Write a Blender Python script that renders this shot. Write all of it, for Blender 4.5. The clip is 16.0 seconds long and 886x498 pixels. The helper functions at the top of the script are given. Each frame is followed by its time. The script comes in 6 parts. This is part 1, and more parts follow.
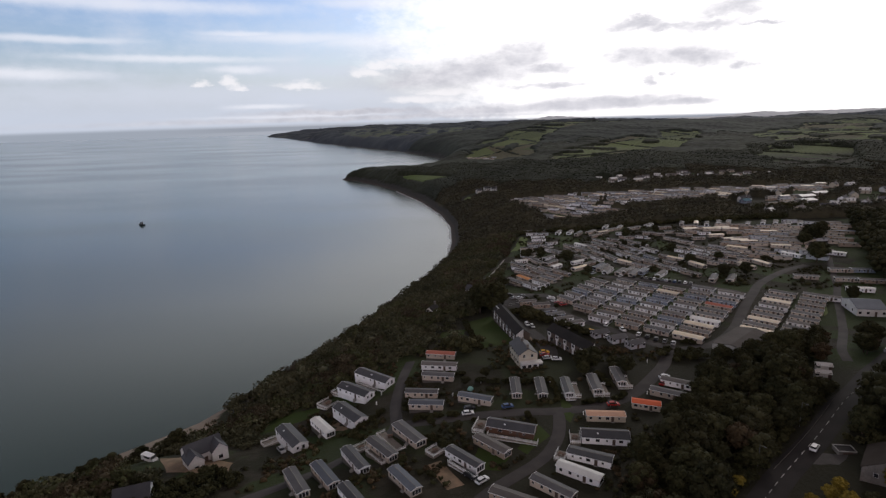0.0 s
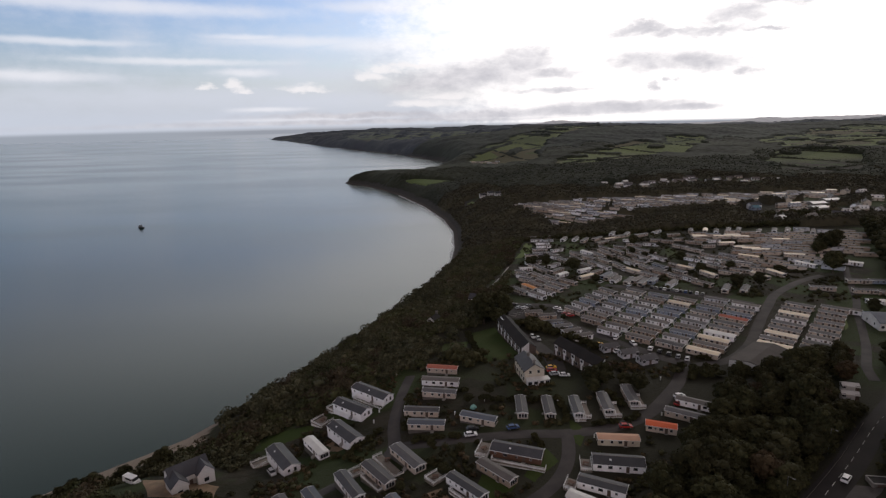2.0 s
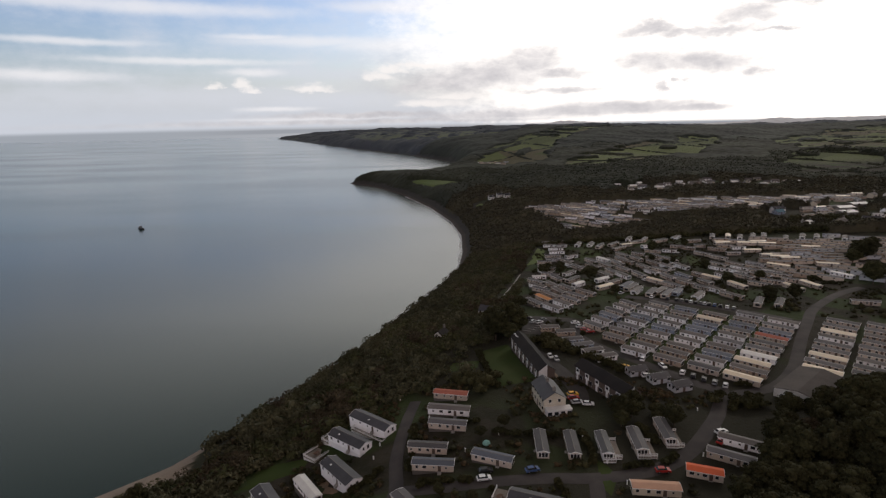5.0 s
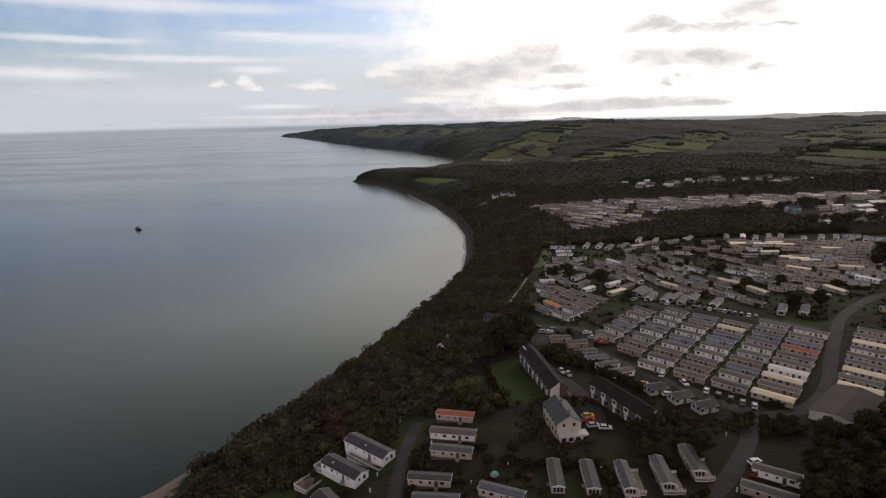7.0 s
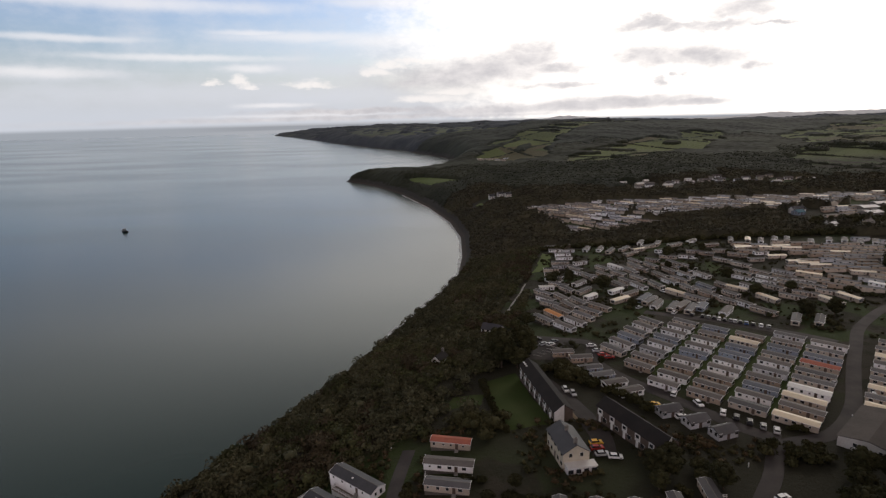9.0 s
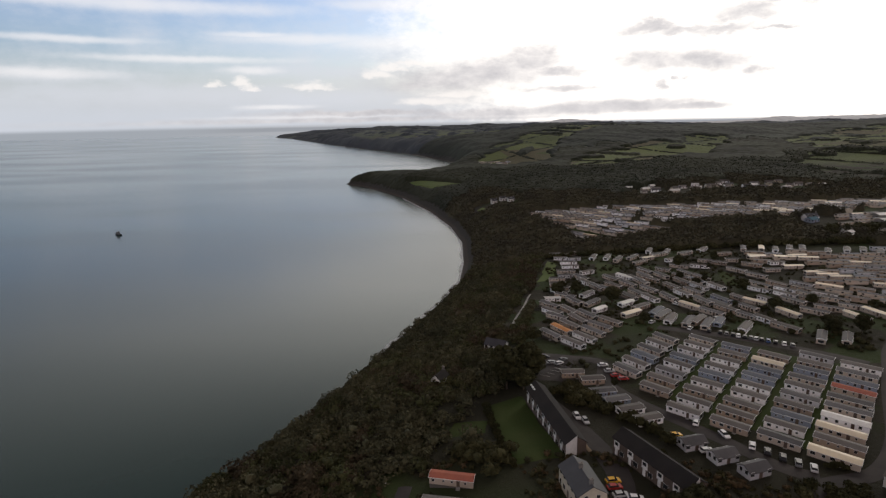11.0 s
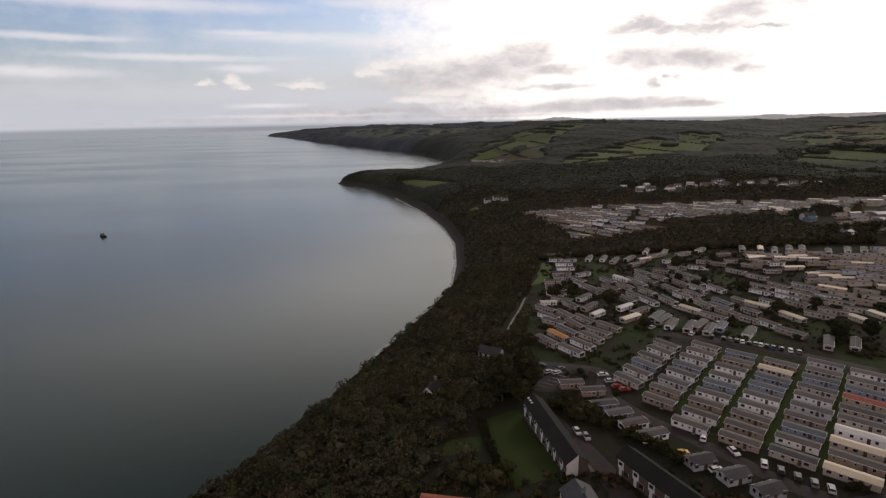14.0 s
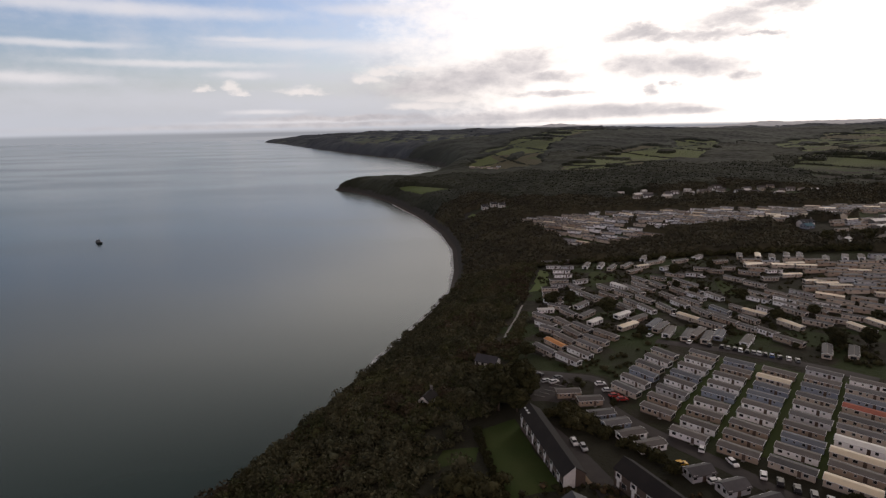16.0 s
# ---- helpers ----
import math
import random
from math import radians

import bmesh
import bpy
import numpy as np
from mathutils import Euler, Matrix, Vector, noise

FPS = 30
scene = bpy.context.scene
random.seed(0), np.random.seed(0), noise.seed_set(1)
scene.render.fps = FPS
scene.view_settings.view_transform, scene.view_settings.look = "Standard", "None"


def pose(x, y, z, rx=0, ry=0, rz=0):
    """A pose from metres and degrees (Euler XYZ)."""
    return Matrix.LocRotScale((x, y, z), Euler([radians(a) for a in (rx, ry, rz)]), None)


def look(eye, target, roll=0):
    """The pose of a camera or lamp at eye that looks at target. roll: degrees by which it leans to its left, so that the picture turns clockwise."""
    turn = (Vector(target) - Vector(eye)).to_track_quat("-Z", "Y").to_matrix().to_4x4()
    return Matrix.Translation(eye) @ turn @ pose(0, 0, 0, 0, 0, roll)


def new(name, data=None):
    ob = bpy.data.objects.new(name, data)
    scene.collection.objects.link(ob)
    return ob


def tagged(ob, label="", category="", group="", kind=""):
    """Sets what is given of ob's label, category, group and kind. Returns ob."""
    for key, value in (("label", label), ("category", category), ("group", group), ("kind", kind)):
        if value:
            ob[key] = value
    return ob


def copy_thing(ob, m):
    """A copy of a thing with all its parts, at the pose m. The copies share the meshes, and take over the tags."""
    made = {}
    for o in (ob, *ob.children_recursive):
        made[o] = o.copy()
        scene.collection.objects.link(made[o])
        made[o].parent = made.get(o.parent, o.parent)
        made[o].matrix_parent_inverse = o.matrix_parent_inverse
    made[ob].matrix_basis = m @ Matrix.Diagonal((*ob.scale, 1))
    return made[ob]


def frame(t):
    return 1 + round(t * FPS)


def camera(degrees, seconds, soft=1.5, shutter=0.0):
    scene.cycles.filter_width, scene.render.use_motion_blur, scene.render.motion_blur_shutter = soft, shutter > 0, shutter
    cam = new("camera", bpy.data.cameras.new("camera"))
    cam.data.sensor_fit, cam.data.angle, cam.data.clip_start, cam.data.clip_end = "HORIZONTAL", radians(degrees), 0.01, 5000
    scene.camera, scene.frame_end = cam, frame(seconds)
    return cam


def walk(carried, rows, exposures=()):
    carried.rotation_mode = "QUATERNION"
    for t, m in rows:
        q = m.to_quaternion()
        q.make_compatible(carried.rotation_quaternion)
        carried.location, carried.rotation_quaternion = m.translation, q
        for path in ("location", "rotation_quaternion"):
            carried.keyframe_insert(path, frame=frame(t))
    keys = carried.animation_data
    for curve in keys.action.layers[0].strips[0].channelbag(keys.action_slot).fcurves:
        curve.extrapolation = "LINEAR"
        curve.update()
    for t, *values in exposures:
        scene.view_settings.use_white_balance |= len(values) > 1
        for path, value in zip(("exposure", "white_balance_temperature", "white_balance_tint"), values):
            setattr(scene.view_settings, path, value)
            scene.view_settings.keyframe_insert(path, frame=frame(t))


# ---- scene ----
cam = camera(77.32, 16.0, soft=1.3)
ROWS = [
    (0.0, -0.00, -0.00, 116.91, 0.000, -13.471, 1.657),
    (0.5, 0.21, 1.70, 116.93, 0.057, -13.364, 1.643),
    (1.0, 0.25, 3.96, 116.77, 0.095, -13.227, 1.534),
    (1.5, 0.24, 6.82, 116.59, 0.251, -13.151, 1.484),
    (2.0, 0.08, 10.09, 116.42, 0.363, -13.078, 1.336),
    (2.5, -0.17, 13.59, 116.12, 0.397, -13.041, 1.244),
    (3.0, -0.38, 16.94, 115.82, 0.489, -12.946, 1.145),
    (3.5, -0.62, 20.31, 115.61, 0.612, -12.978, 1.101),
    (4.0, -0.82, 23.67, 115.61, 0.767, -12.985, 1.070),
    (6.5, -1.09, 41.78, 115.66, 1.390, -13.317, 1.434),
    (7, -1.22, 45.65, 115.74, 1.389, -13.379, 1.406),
    (7.5, -1.24, 49.61, 115.68, 1.243, -13.293, 1.347),
    (8, -1.20, 53.19, 115.73, 1.180, -13.548, 1.417),
    (8.5, -1.27, 56.69, 115.79, 1.076, -13.580, 1.450),
    (9, -1.20, 60.07, 115.85, 0.902, -13.501, 1.454),
    (11.5, -1.63, 78.59, 115.44, 1.025, -13.237, 1.046),
    (12.0, -1.55, 81.87, 115.33, 0.836, -13.319, 0.969),
    (12.5, -1.36, 84.11, 115.07, 0.649, -13.399, 0.942),
    (13.0, -1.26, 85.05, 115.00, 0.460, -13.449, 1.136),
    (13.5, -1.28, 85.19, 115.08, 0.410, -13.530, 1.201),
    (14.0, -1.30, 85.06, 115.27, 0.309, -13.414, 1.217),
    (14.5, -1.33, 85.01, 115.43, 0.204, -13.265, 1.305),
    (15.0, -1.22, 85.12, 115.54, 0.324, -13.247, 1.458),
    (15.5, -1.09, 85.62, 115.55, 0.359, -13.157, 1.289),
    (16.0, -0.68, 86.53, 115.57, 0.095, -12.792, 1.162),
]
walk(cam, [(t, pose(x, y, z, 90 + pitch, roll, yaw)) for t, x, y, z, yaw, pitch, roll in ROWS],
     [(0.0, 0.04, 6250, 14), (1.0, 0.02, 6320, 14), (2.5, 0.0, 6420, 14), (3.0, -0.03, 6480, 14), (4.0, 0.0, 6560, 13), (6.5, 0.05, 6640, 13), (9.0, 0.06, 6640, 13),
      (11.5, 0.08, 6640, 12), (12.0, -0.03, 6700, 14), (12.5, -0.12, 6750, 17), (13.0, -0.12, 6750, 17), (14.0, -0.07, 6750, 16), (15.0, 0.02, 6750, 16), (15.5, -0.02, 6750, 16), (16.0, -0.1, 6750, 16)])

# ---- light: a bright broken overcast, low sun veiled ahead and to the east ----
SUN_AZ, SUN_EL = 36.0, 27.0


def math_node(tree, op, a, b=None, c=None, clamp=False):
    n = tree.nodes.new("ShaderNodeMath")
    n.operation, n.use_clamp = op, clamp
    for i, v in enumerate((a, b, c)):
        if v is None:
            continue
        if isinstance(v, (int, float)):
            n.inputs[i].default_value = v
        else:
            tree.links.new(v, n.inputs[i])
    return n.outputs[0]


def ramp_node(tree, v, lo, hi, smooth=True, to=(0.0, 1.0)):
    n = tree.nodes.new("ShaderNodeMapRange")
    n.interpolation_type = "SMOOTHSTEP" if smooth else "LINEAR"
    tree.links.new(v, n.inputs[0])
    for i, x in zip((1, 2, 3, 4), (lo, hi, *to)):
        n.inputs[i].default_value = x
    return n.outputs[0]


def mix_node(tree, fac, a, b, mode="MIX"):
    n = tree.nodes.new("ShaderNodeMix")
    n.data_type, n.blend_type = "RGBA", mode
    for slot, v in ((0, fac), (6, a), (7, b)):
        if isinstance(v, (int, float)):
            n.inputs[slot].default_value = v
        elif isinstance(v, tuple):
            n.inputs[slot].default_value = (*v, 1)
        else:
            tree.links.new(v, n.inputs[slot])
    return n.outputs[2]


def noise_node(tree, vec, scale, detail=4.0, rough=0.55, dims="3D"):
    n = tree.nodes.new("ShaderNodeTexNoise")
    n.noise_dimensions = dims
    n.inputs["Scale"].default_value, n.inputs["Detail"].default_value, n.inputs["Roughness"].default_value = scale, detail, rough
    if vec is not None:
        tree.links.new(vec, n.inputs["Vector"])
    return n.outputs[0]


def make_world():
    world = bpy.data.worlds.new("overcast_sky")
    scene.world = world
    world.use_nodes = True
    t = world.node_tree
    t.nodes.clear()
    sky = t.nodes.new("ShaderNodeTexSky")
    sky.sky_type, sky.sun_disc = "NISHITA", False
    sky.sun_elevation, sky.sun_rotation = radians(SUN_EL), radians(SUN_AZ)
    sky.air_density, sky.dust_density = 1.2, 1.5
    blue = mix_node(t, 1.0, sky.outputs[0], (0.092, 0.102, 0.132), "MULTIPLY")
    co = t.nodes.new("ShaderNodeTexCoord")
    sep = t.nodes.new("ShaderNodeSeparateXYZ")
    t.links.new(co.outputs["Generated"], sep.inputs[0])
    x, y, z = sep.outputs
    az = math_node(t, "MULTIPLY", math_node(t, "ARCTAN2", x, y), 57.2958)
    el = math_node(t, "MULTIPLY", math_node(t, "ARCSINE", z), 57.2958)
    comb = t.nodes.new("ShaderNodeCombineXYZ")
    t.links.new(math_node(t, "MULTIPLY", az, 0.065), comb.inputs[0])
    t.links.new(math_node(t, "MULTIPLY", el, 0.125), comb.inputs[1])
    puff = noise_node(t, comb.outputs[0], 4.6, 8, 0.62)
    wisp = noise_node(t, comb.outputs[0], 0.9, 5, 0.55)
    fray = noise_node(t, comb.outputs[0], 15.0, 6, 0.6)
    wob = math_node(t, "ADD", math_node(t, "MULTIPLY", math_node(t, "SUBTRACT", puff, 0.5), 0.8), math_node(t, "MULTIPLY", math_node(t, "SUBTRACT", fray, 0.5), 0.36))

    # the clouds' outlines are pulled about by billows of three sizes
    def pull(scale, shift):
        v = t.nodes.new("ShaderNodeVectorMath")
        v.operation = "ADD"
        t.links.new(comb.outputs[0], v.inputs[0])
        v.inputs[1].default_value = (shift, 2 * shift, 0)
        return math_node(t, "SUBTRACT", noise_node(t, v.outputs[0], scale, 7, 0.62), 0.5)
    waz = math_node(t, "ADD", az, math_node(t, "MULTIPLY", pull(3.2, 3.1), 7.0))
    sel = math_node(t, "ADD", el, math_node(t, "MULTIPLY", pull(5.0, 5.3), 0.45))
    wel = math_node(t, "ADD", el, math_node(t, "MULTIPLY", pull(4.2, 7.7), math_node(t, "MULTIPLY_ADD", el, 0.28, 0.9)))

    def blob(a, e, wa, we, rag=1.6, base=1.0, pulled=True):
        """A soft heap of cloud at azimuth a and elevation e, ragged by noise; base above 1 flattens its underside."""
        da = math_node(t, "DIVIDE", math_node(t, "SUBTRACT", waz if pulled else az, a), wa)
        de = math_node(t, "DIVIDE", math_node(t, "SUBTRACT", wel if pulled else sel, e), we)
        if base != 1.0:
            de = math_node(t, "MAXIMUM", de, math_node(t, "MULTIPLY", de, -base))
        r = math_node(t, "ADD", math_node(t, "MULTIPLY", da, da), math_node(t, "MULTIPLY", de, de))
        g = math_node(t, "POWER", 2.71828, math_node(t, "MULTIPLY", r, -0.55))
        return math_node(t, "ADD", g, math_node(t, "MULTIPLY", wob, rag))

    def union(items, lo=0.30, hi=0.95, base=1.0, pulled=True):
        out = blob(*items[0], base, pulled)
        for it in items[1:]:
            out = math_node(t, "MAXIMUM", out, blob(*it, base, pulled))
        return ramp_node(t, out, lo, hi)

    # veil of bright cloud round the sun, thinning out over the sea
    da = math_node(t, "SUBTRACT", az, 36.0)
    veil_r = math_node(t, "ADD", math_node(t, "ABSOLUTE", da), math_node(t, "MULTIPLY", wob, 20.0))
    veil_r = math_node(t, "ADD", veil_r, math_node(t, "MULTIPLY", math_node(t, "SUBTRACT", wisp, 0.5), 14.0))
    veil_r = math_node(t, "SUBTRACT", veil_r, math_node(t, "MULTIPLY", ramp_node(t, el, 10.5, 14.5), 13.0))
    veil = ramp_node(t, math_node(t, "ADD", veil_r, math_node(t, "MULTIPLY", ramp_node(t, el, 5.5, 2.0), 7.0)), 46.0, 31.0)
    glow = ramp_node(t, math_node(t, "ABSOLUTE", da), 60.0, 5.0)
    haze = ramp_node(t, el, 7.0, 0.3)
    cirrus = ramp_node(t, math_node(t, "ADD", math_node(t, "MULTIPLY", wisp, 0.6), math_node(t, "MULTIPLY", puff, 0.4)), 0.40, 0.72)
    col = mix_node(t, math_node(t, "MULTIPLY", cirrus, 0.50), blue, (0.72, 0.76, 0.83))
    col = mix_node(t, math_node(t, "MULTIPLY", haze, 0.9), col, (0.60, 0.655, 0.73))
    pale = union([(-35.8, 4.2, 6.0, 0.6, 0.6), (-26.0, 2.6, 11.0, 0.8, 0.5), (-17.0, 4.8, 5.0, 0.6, 0.7), (-10.7, 4.6, 4.5, 0.5, 0.7), (-12.0, 2.2, 9.0, 0.7, 0.6), (-6.0, 6.2, 5.0, 0.8, 0.7)], 0.1, 1.25, 1.0, False)
    col = mix_node(t, math_node(t, "MULTIPLY", pale, 0.55), col, (0.66, 0.70, 0.77))
    streaks = union([(-33.9, 7.0, 5.5, 0.26, 0.3), (-12.7, 7.57, 7.4, 0.45, 0.35), (-7.3, 7.29, 5.2, 0.62, 0.5), (-18.3, 7.86, 3.4, 0.24, 0.3), (-24.8, 5.67, 7.6, 0.27, 0.5), (-28.2, 10.0, 12.4, 0.55, 0.45), (-6.1, 10.6, 5.2, 0.48, 0.5), (-36.0, 4.3, 4.6, 0.4, 0.7), (-19.1, 4.74, 2.2, 0.33, 0.8), (-13.2, 0.42, 8.0, 0.2, 0.5), (-17.3, 1.4, 3.0, 0.2, 0.7)], 0.12, 1.15, 1.0, False)
    col = mix_node(t, math_node(t, "MULTIPLY", streaks, 0.66), col, (0.90, 0.90, 0.91))
    bright = mix_node(t, glow, (0.93, 0.92, 0.91), (1.5, 1.45, 1.36))
    col = mix_node(t, veil, col, bright)
    grey = union([(-0.3, 3.78, 5.6, 1.06, 0.55), (3.1, 4.24, 5.2, 0.95, 0.55), (7.8, 5.33, 2.6, 1.03, 0.7), (8.0, 6.2, 2.1, 0.61, 0.8), (-3.6, 3.3, 2.9, 0.6, 0.6), (18.6, 5.05, 2.4, 0.85, 0.6), (22.0, 4.97, 3.0, 0.98, 0.6), (24.9, 4.45, 2.6, 0.80, 0.7), (27.3, 3.63, 1.3, 0.42, 0.8), (18.6, 7.80, 2.6, 0.50, 0.7), (22.2, 7.42, 2.5, 0.50, 0.7), (25.3, 7.11, 3.1, 0.5, 0.7), (29.0, 6.9, 1.3, 0.25, 0.7), (26.1, 8.4, 2.7, 0.75, 0.7), (29.6, 9.3, 2.6, 0.7, 0.7), (33.0, 10.6, 3.5, 0.8, 0.8),
                  (19.9, 2.61, 0.75, 0.33, 0.8), (21.7, 3.04, 0.65, 0.24, 0.8), (10.2, 4.22, 3.8, 0.5, 0.8), (10.8, 2.63, 3.3, 0.24, 0.8), (-7.0, 0.05, 20.0, 0.22, 0.35)], -0.05, 1.15)
    bar = union([(16.7, 0.85, 6.6, 0.60, 0.4), (11.4, 0.64, 6.0, 0.52, 0.45), (3.7, 0.45, 6.9, 0.34, 0.5), (-8.8, 0.71, 7.5, 0.25, 0.55), (22.4, 0.72, 3.0, 0.34, 0.5)], 0.0, 0.95)
    grey = math_node(t, "MAXIMUM", grey, bar)
    shade = mix_node(t, ramp_node(t, math_node(t, "ADD", puff, math_node(t, "MULTIPLY", wisp, 0.4)), 0.45, 0.95), (0.72, 0.71, 0.72), (0.49, 0.49, 0.52))
    col = mix_node(t, math_node(t, "MULTIPLY", grey, 0.92), col, shade)
    heaps = union([(-20.2, 3.50, 0.85, 0.55, 0.5), (-19.4, 3.12, 0.9, 0.4, 0.5), (-23.3, 3.45, 0.7, 0.45, 0.7), (-14.0, 3.2, 1.6, 0.45, 0.7), (-12.3, 3.2, 1.4, 0.36, 0.7), (-7.0, 4.3, 1.2, 0.62, 0.8), (-5.8, 4.85, 0.9, 0.46, 0.8), (-3.3, 5.2, 2.2, 0.36, 0.8), (-2.0, 1.6, 2.8, 0.5, 0.8), (0.3, 2.25, 2.2, 0.4, 0.8)], 0.25, 1.0, 2.0)
    col = mix_node(t, math_node(t, "MULTIPLY", heaps, 0.72), col, (0.97, 0.94, 0.91))
    # broken cloud over the rest of the sky: bright ahead, heavy overhead, paler behind
    ahead = math_node(t, "MULTIPLY", ramp_node(t, math_node(t, "ABSOLUTE", math_node(t, "SUBTRACT", az, 17.0)), 80.0, 16.0), ramp_node(t, el, 36.0, 16.0))
    behind = math_node(t, "MULTIPLY", ramp_node(t, math_node(t, "ABSOLUTE", az), 80.0, 140.0), ramp_node(t, el, 42.0, 20.0))
    ring = mix_node(t, ramp_node(t, el, 52.0, 20.0), (0.146, 0.126, 0.128), (0.29, 0.318, 0.325))
    roof = mix_node(t, behind, mix_node(t, ahead, ring, (1.86, 1.86, 1.80)), (1.60, 1.23, 1.13))
    over = math_node(t, "MULTIPLY", ramp_node(t, el, 11.0, 20.0), ramp_node(t, noise_node(t, co.outputs["Generated"], 2.6, 6, 0.6), 0.20, 0.42))
    col = mix_node(t, math_node(t, "MULTIPLY", over, 0.94), col, roof)
    # the sea's haze below the skyline, and the last faint headland on it
    below = ramp_node(t, el, -0.20, -0.62)
    sea_far = mix_node(t, ramp_node(t, az, -32.0, -10.0), (0.335, 0.372, 0.415), (0.41, 0.43, 0.46))
    col = mix_node(t, below, col, sea_far)
    cape = math_node(t, "ADD", el, math_node(t, "MULTIPLY", math_node(t, "SUBTRACT", puff, 0.5), 0.12))
    cape = math_node(t, "MULTIPLY", ramp_node(t, cape, -0.50, -0.62), ramp_node(t, el, -0.98, -0.86))
    cape = math_node(t, "MULTIPLY", cape, ramp_node(t, az, -28.0, -18.0, True, (0.0, 0.75)))
    col = mix_node(t, cape, col, (0.285, 0.31, 0.345))
    bg = t.nodes.new("ShaderNodeBackground")
    t.links.new(col, bg.inputs[0])
    bg.inputs[1].default_value = 1.0
    out = t.nodes.new("ShaderNodeOutputWorld")
    t.links.new(bg.outputs[0], out.inputs[0])


make_world()
sun = new("sun", bpy.data.lights.new("sun", "SUN"))
sun.data.energy, sun.data.angle, sun.data.color = 0.55, radians(12), (1.0, 0.93, 0.82)
sa, se = radians(SUN_AZ), radians(SUN_EL)
sun.matrix_world = look((400 * math.sin(sa), 400 * math.cos(sa), 600), (400 * math.sin(sa) - math.sin(sa) * math.cos(se), 400 * math.cos(sa) - math.cos(sa) * math.cos(se), 600 - math.sin(se)))


# ---- materials ----
def material(name, base, rough=0.8, other=None, scale=0.5, fine=6.0, bump=0.0, metal=0.0, vary=0.0, island=0.0, spec=0.35):
    """A painted or natural surface: two colours mixed by noise at two scales, with fine relief. vary: brightness by object; island: by joined piece."""
    m = bpy.data.materials.new(name)
    m.use_nodes = True
    t = m.node_tree
    b = t.nodes["Principled BSDF"]
    co = t.nodes.new("ShaderNodeTexCoord").outputs["Object"]
    other = other or tuple(c * 0.72 for c in base)
    n1, n2 = noise_node(t, co, scale, 3), noise_node(t, co, fine, 4, 0.65)
    f = ramp_node(t, math_node(t, "ADD", math_node(t, "MULTIPLY", n1, 0.6), math_node(t, "MULTIPLY", n2, 0.4)), 0.36, 0.64)
    col = mix_node(t, f, base, other)
    for amount, source in ((vary, "ShaderNodeObjectInfo"), (island, "ShaderNodeNewGeometry")):
        if amount:
            node = t.nodes.new(source)
            r = node.outputs["Random"] if source == "ShaderNodeObjectInfo" else node.outputs["Random Per Island"]
            k = math_node(t, "MULTIPLY_ADD", r, 2 * amount, 1 - amount)
            sc = t.nodes.new("ShaderNodeVectorMath")
            sc.operation = "SCALE"
            t.links.new(col, sc.inputs[0])
            t.links.new(k, sc.inputs["Scale"])
            col = sc.outputs[0]
    t.links.new(col, b.inputs["Base Color"])
    t.links.new(ramp_node(t, n2, 0.2, 0.8, False, (rough - 0.08, min(1, rough + 0.08))), b.inputs["Roughness"])
    b.inputs["Metallic"].default_value, b.inputs["Specular IOR Level"].default_value = metal, spec
    if bump:
        bp = t.nodes.new("ShaderNodeBump")
        bp.inputs["Strength"].default_value, bp.inputs["Distance"].default_value = 0.7, bump
        t.links.new(n2, bp.inputs["Height"])
        t.links.new(bp.outputs[0], b.inputs["Normal"])
    return m


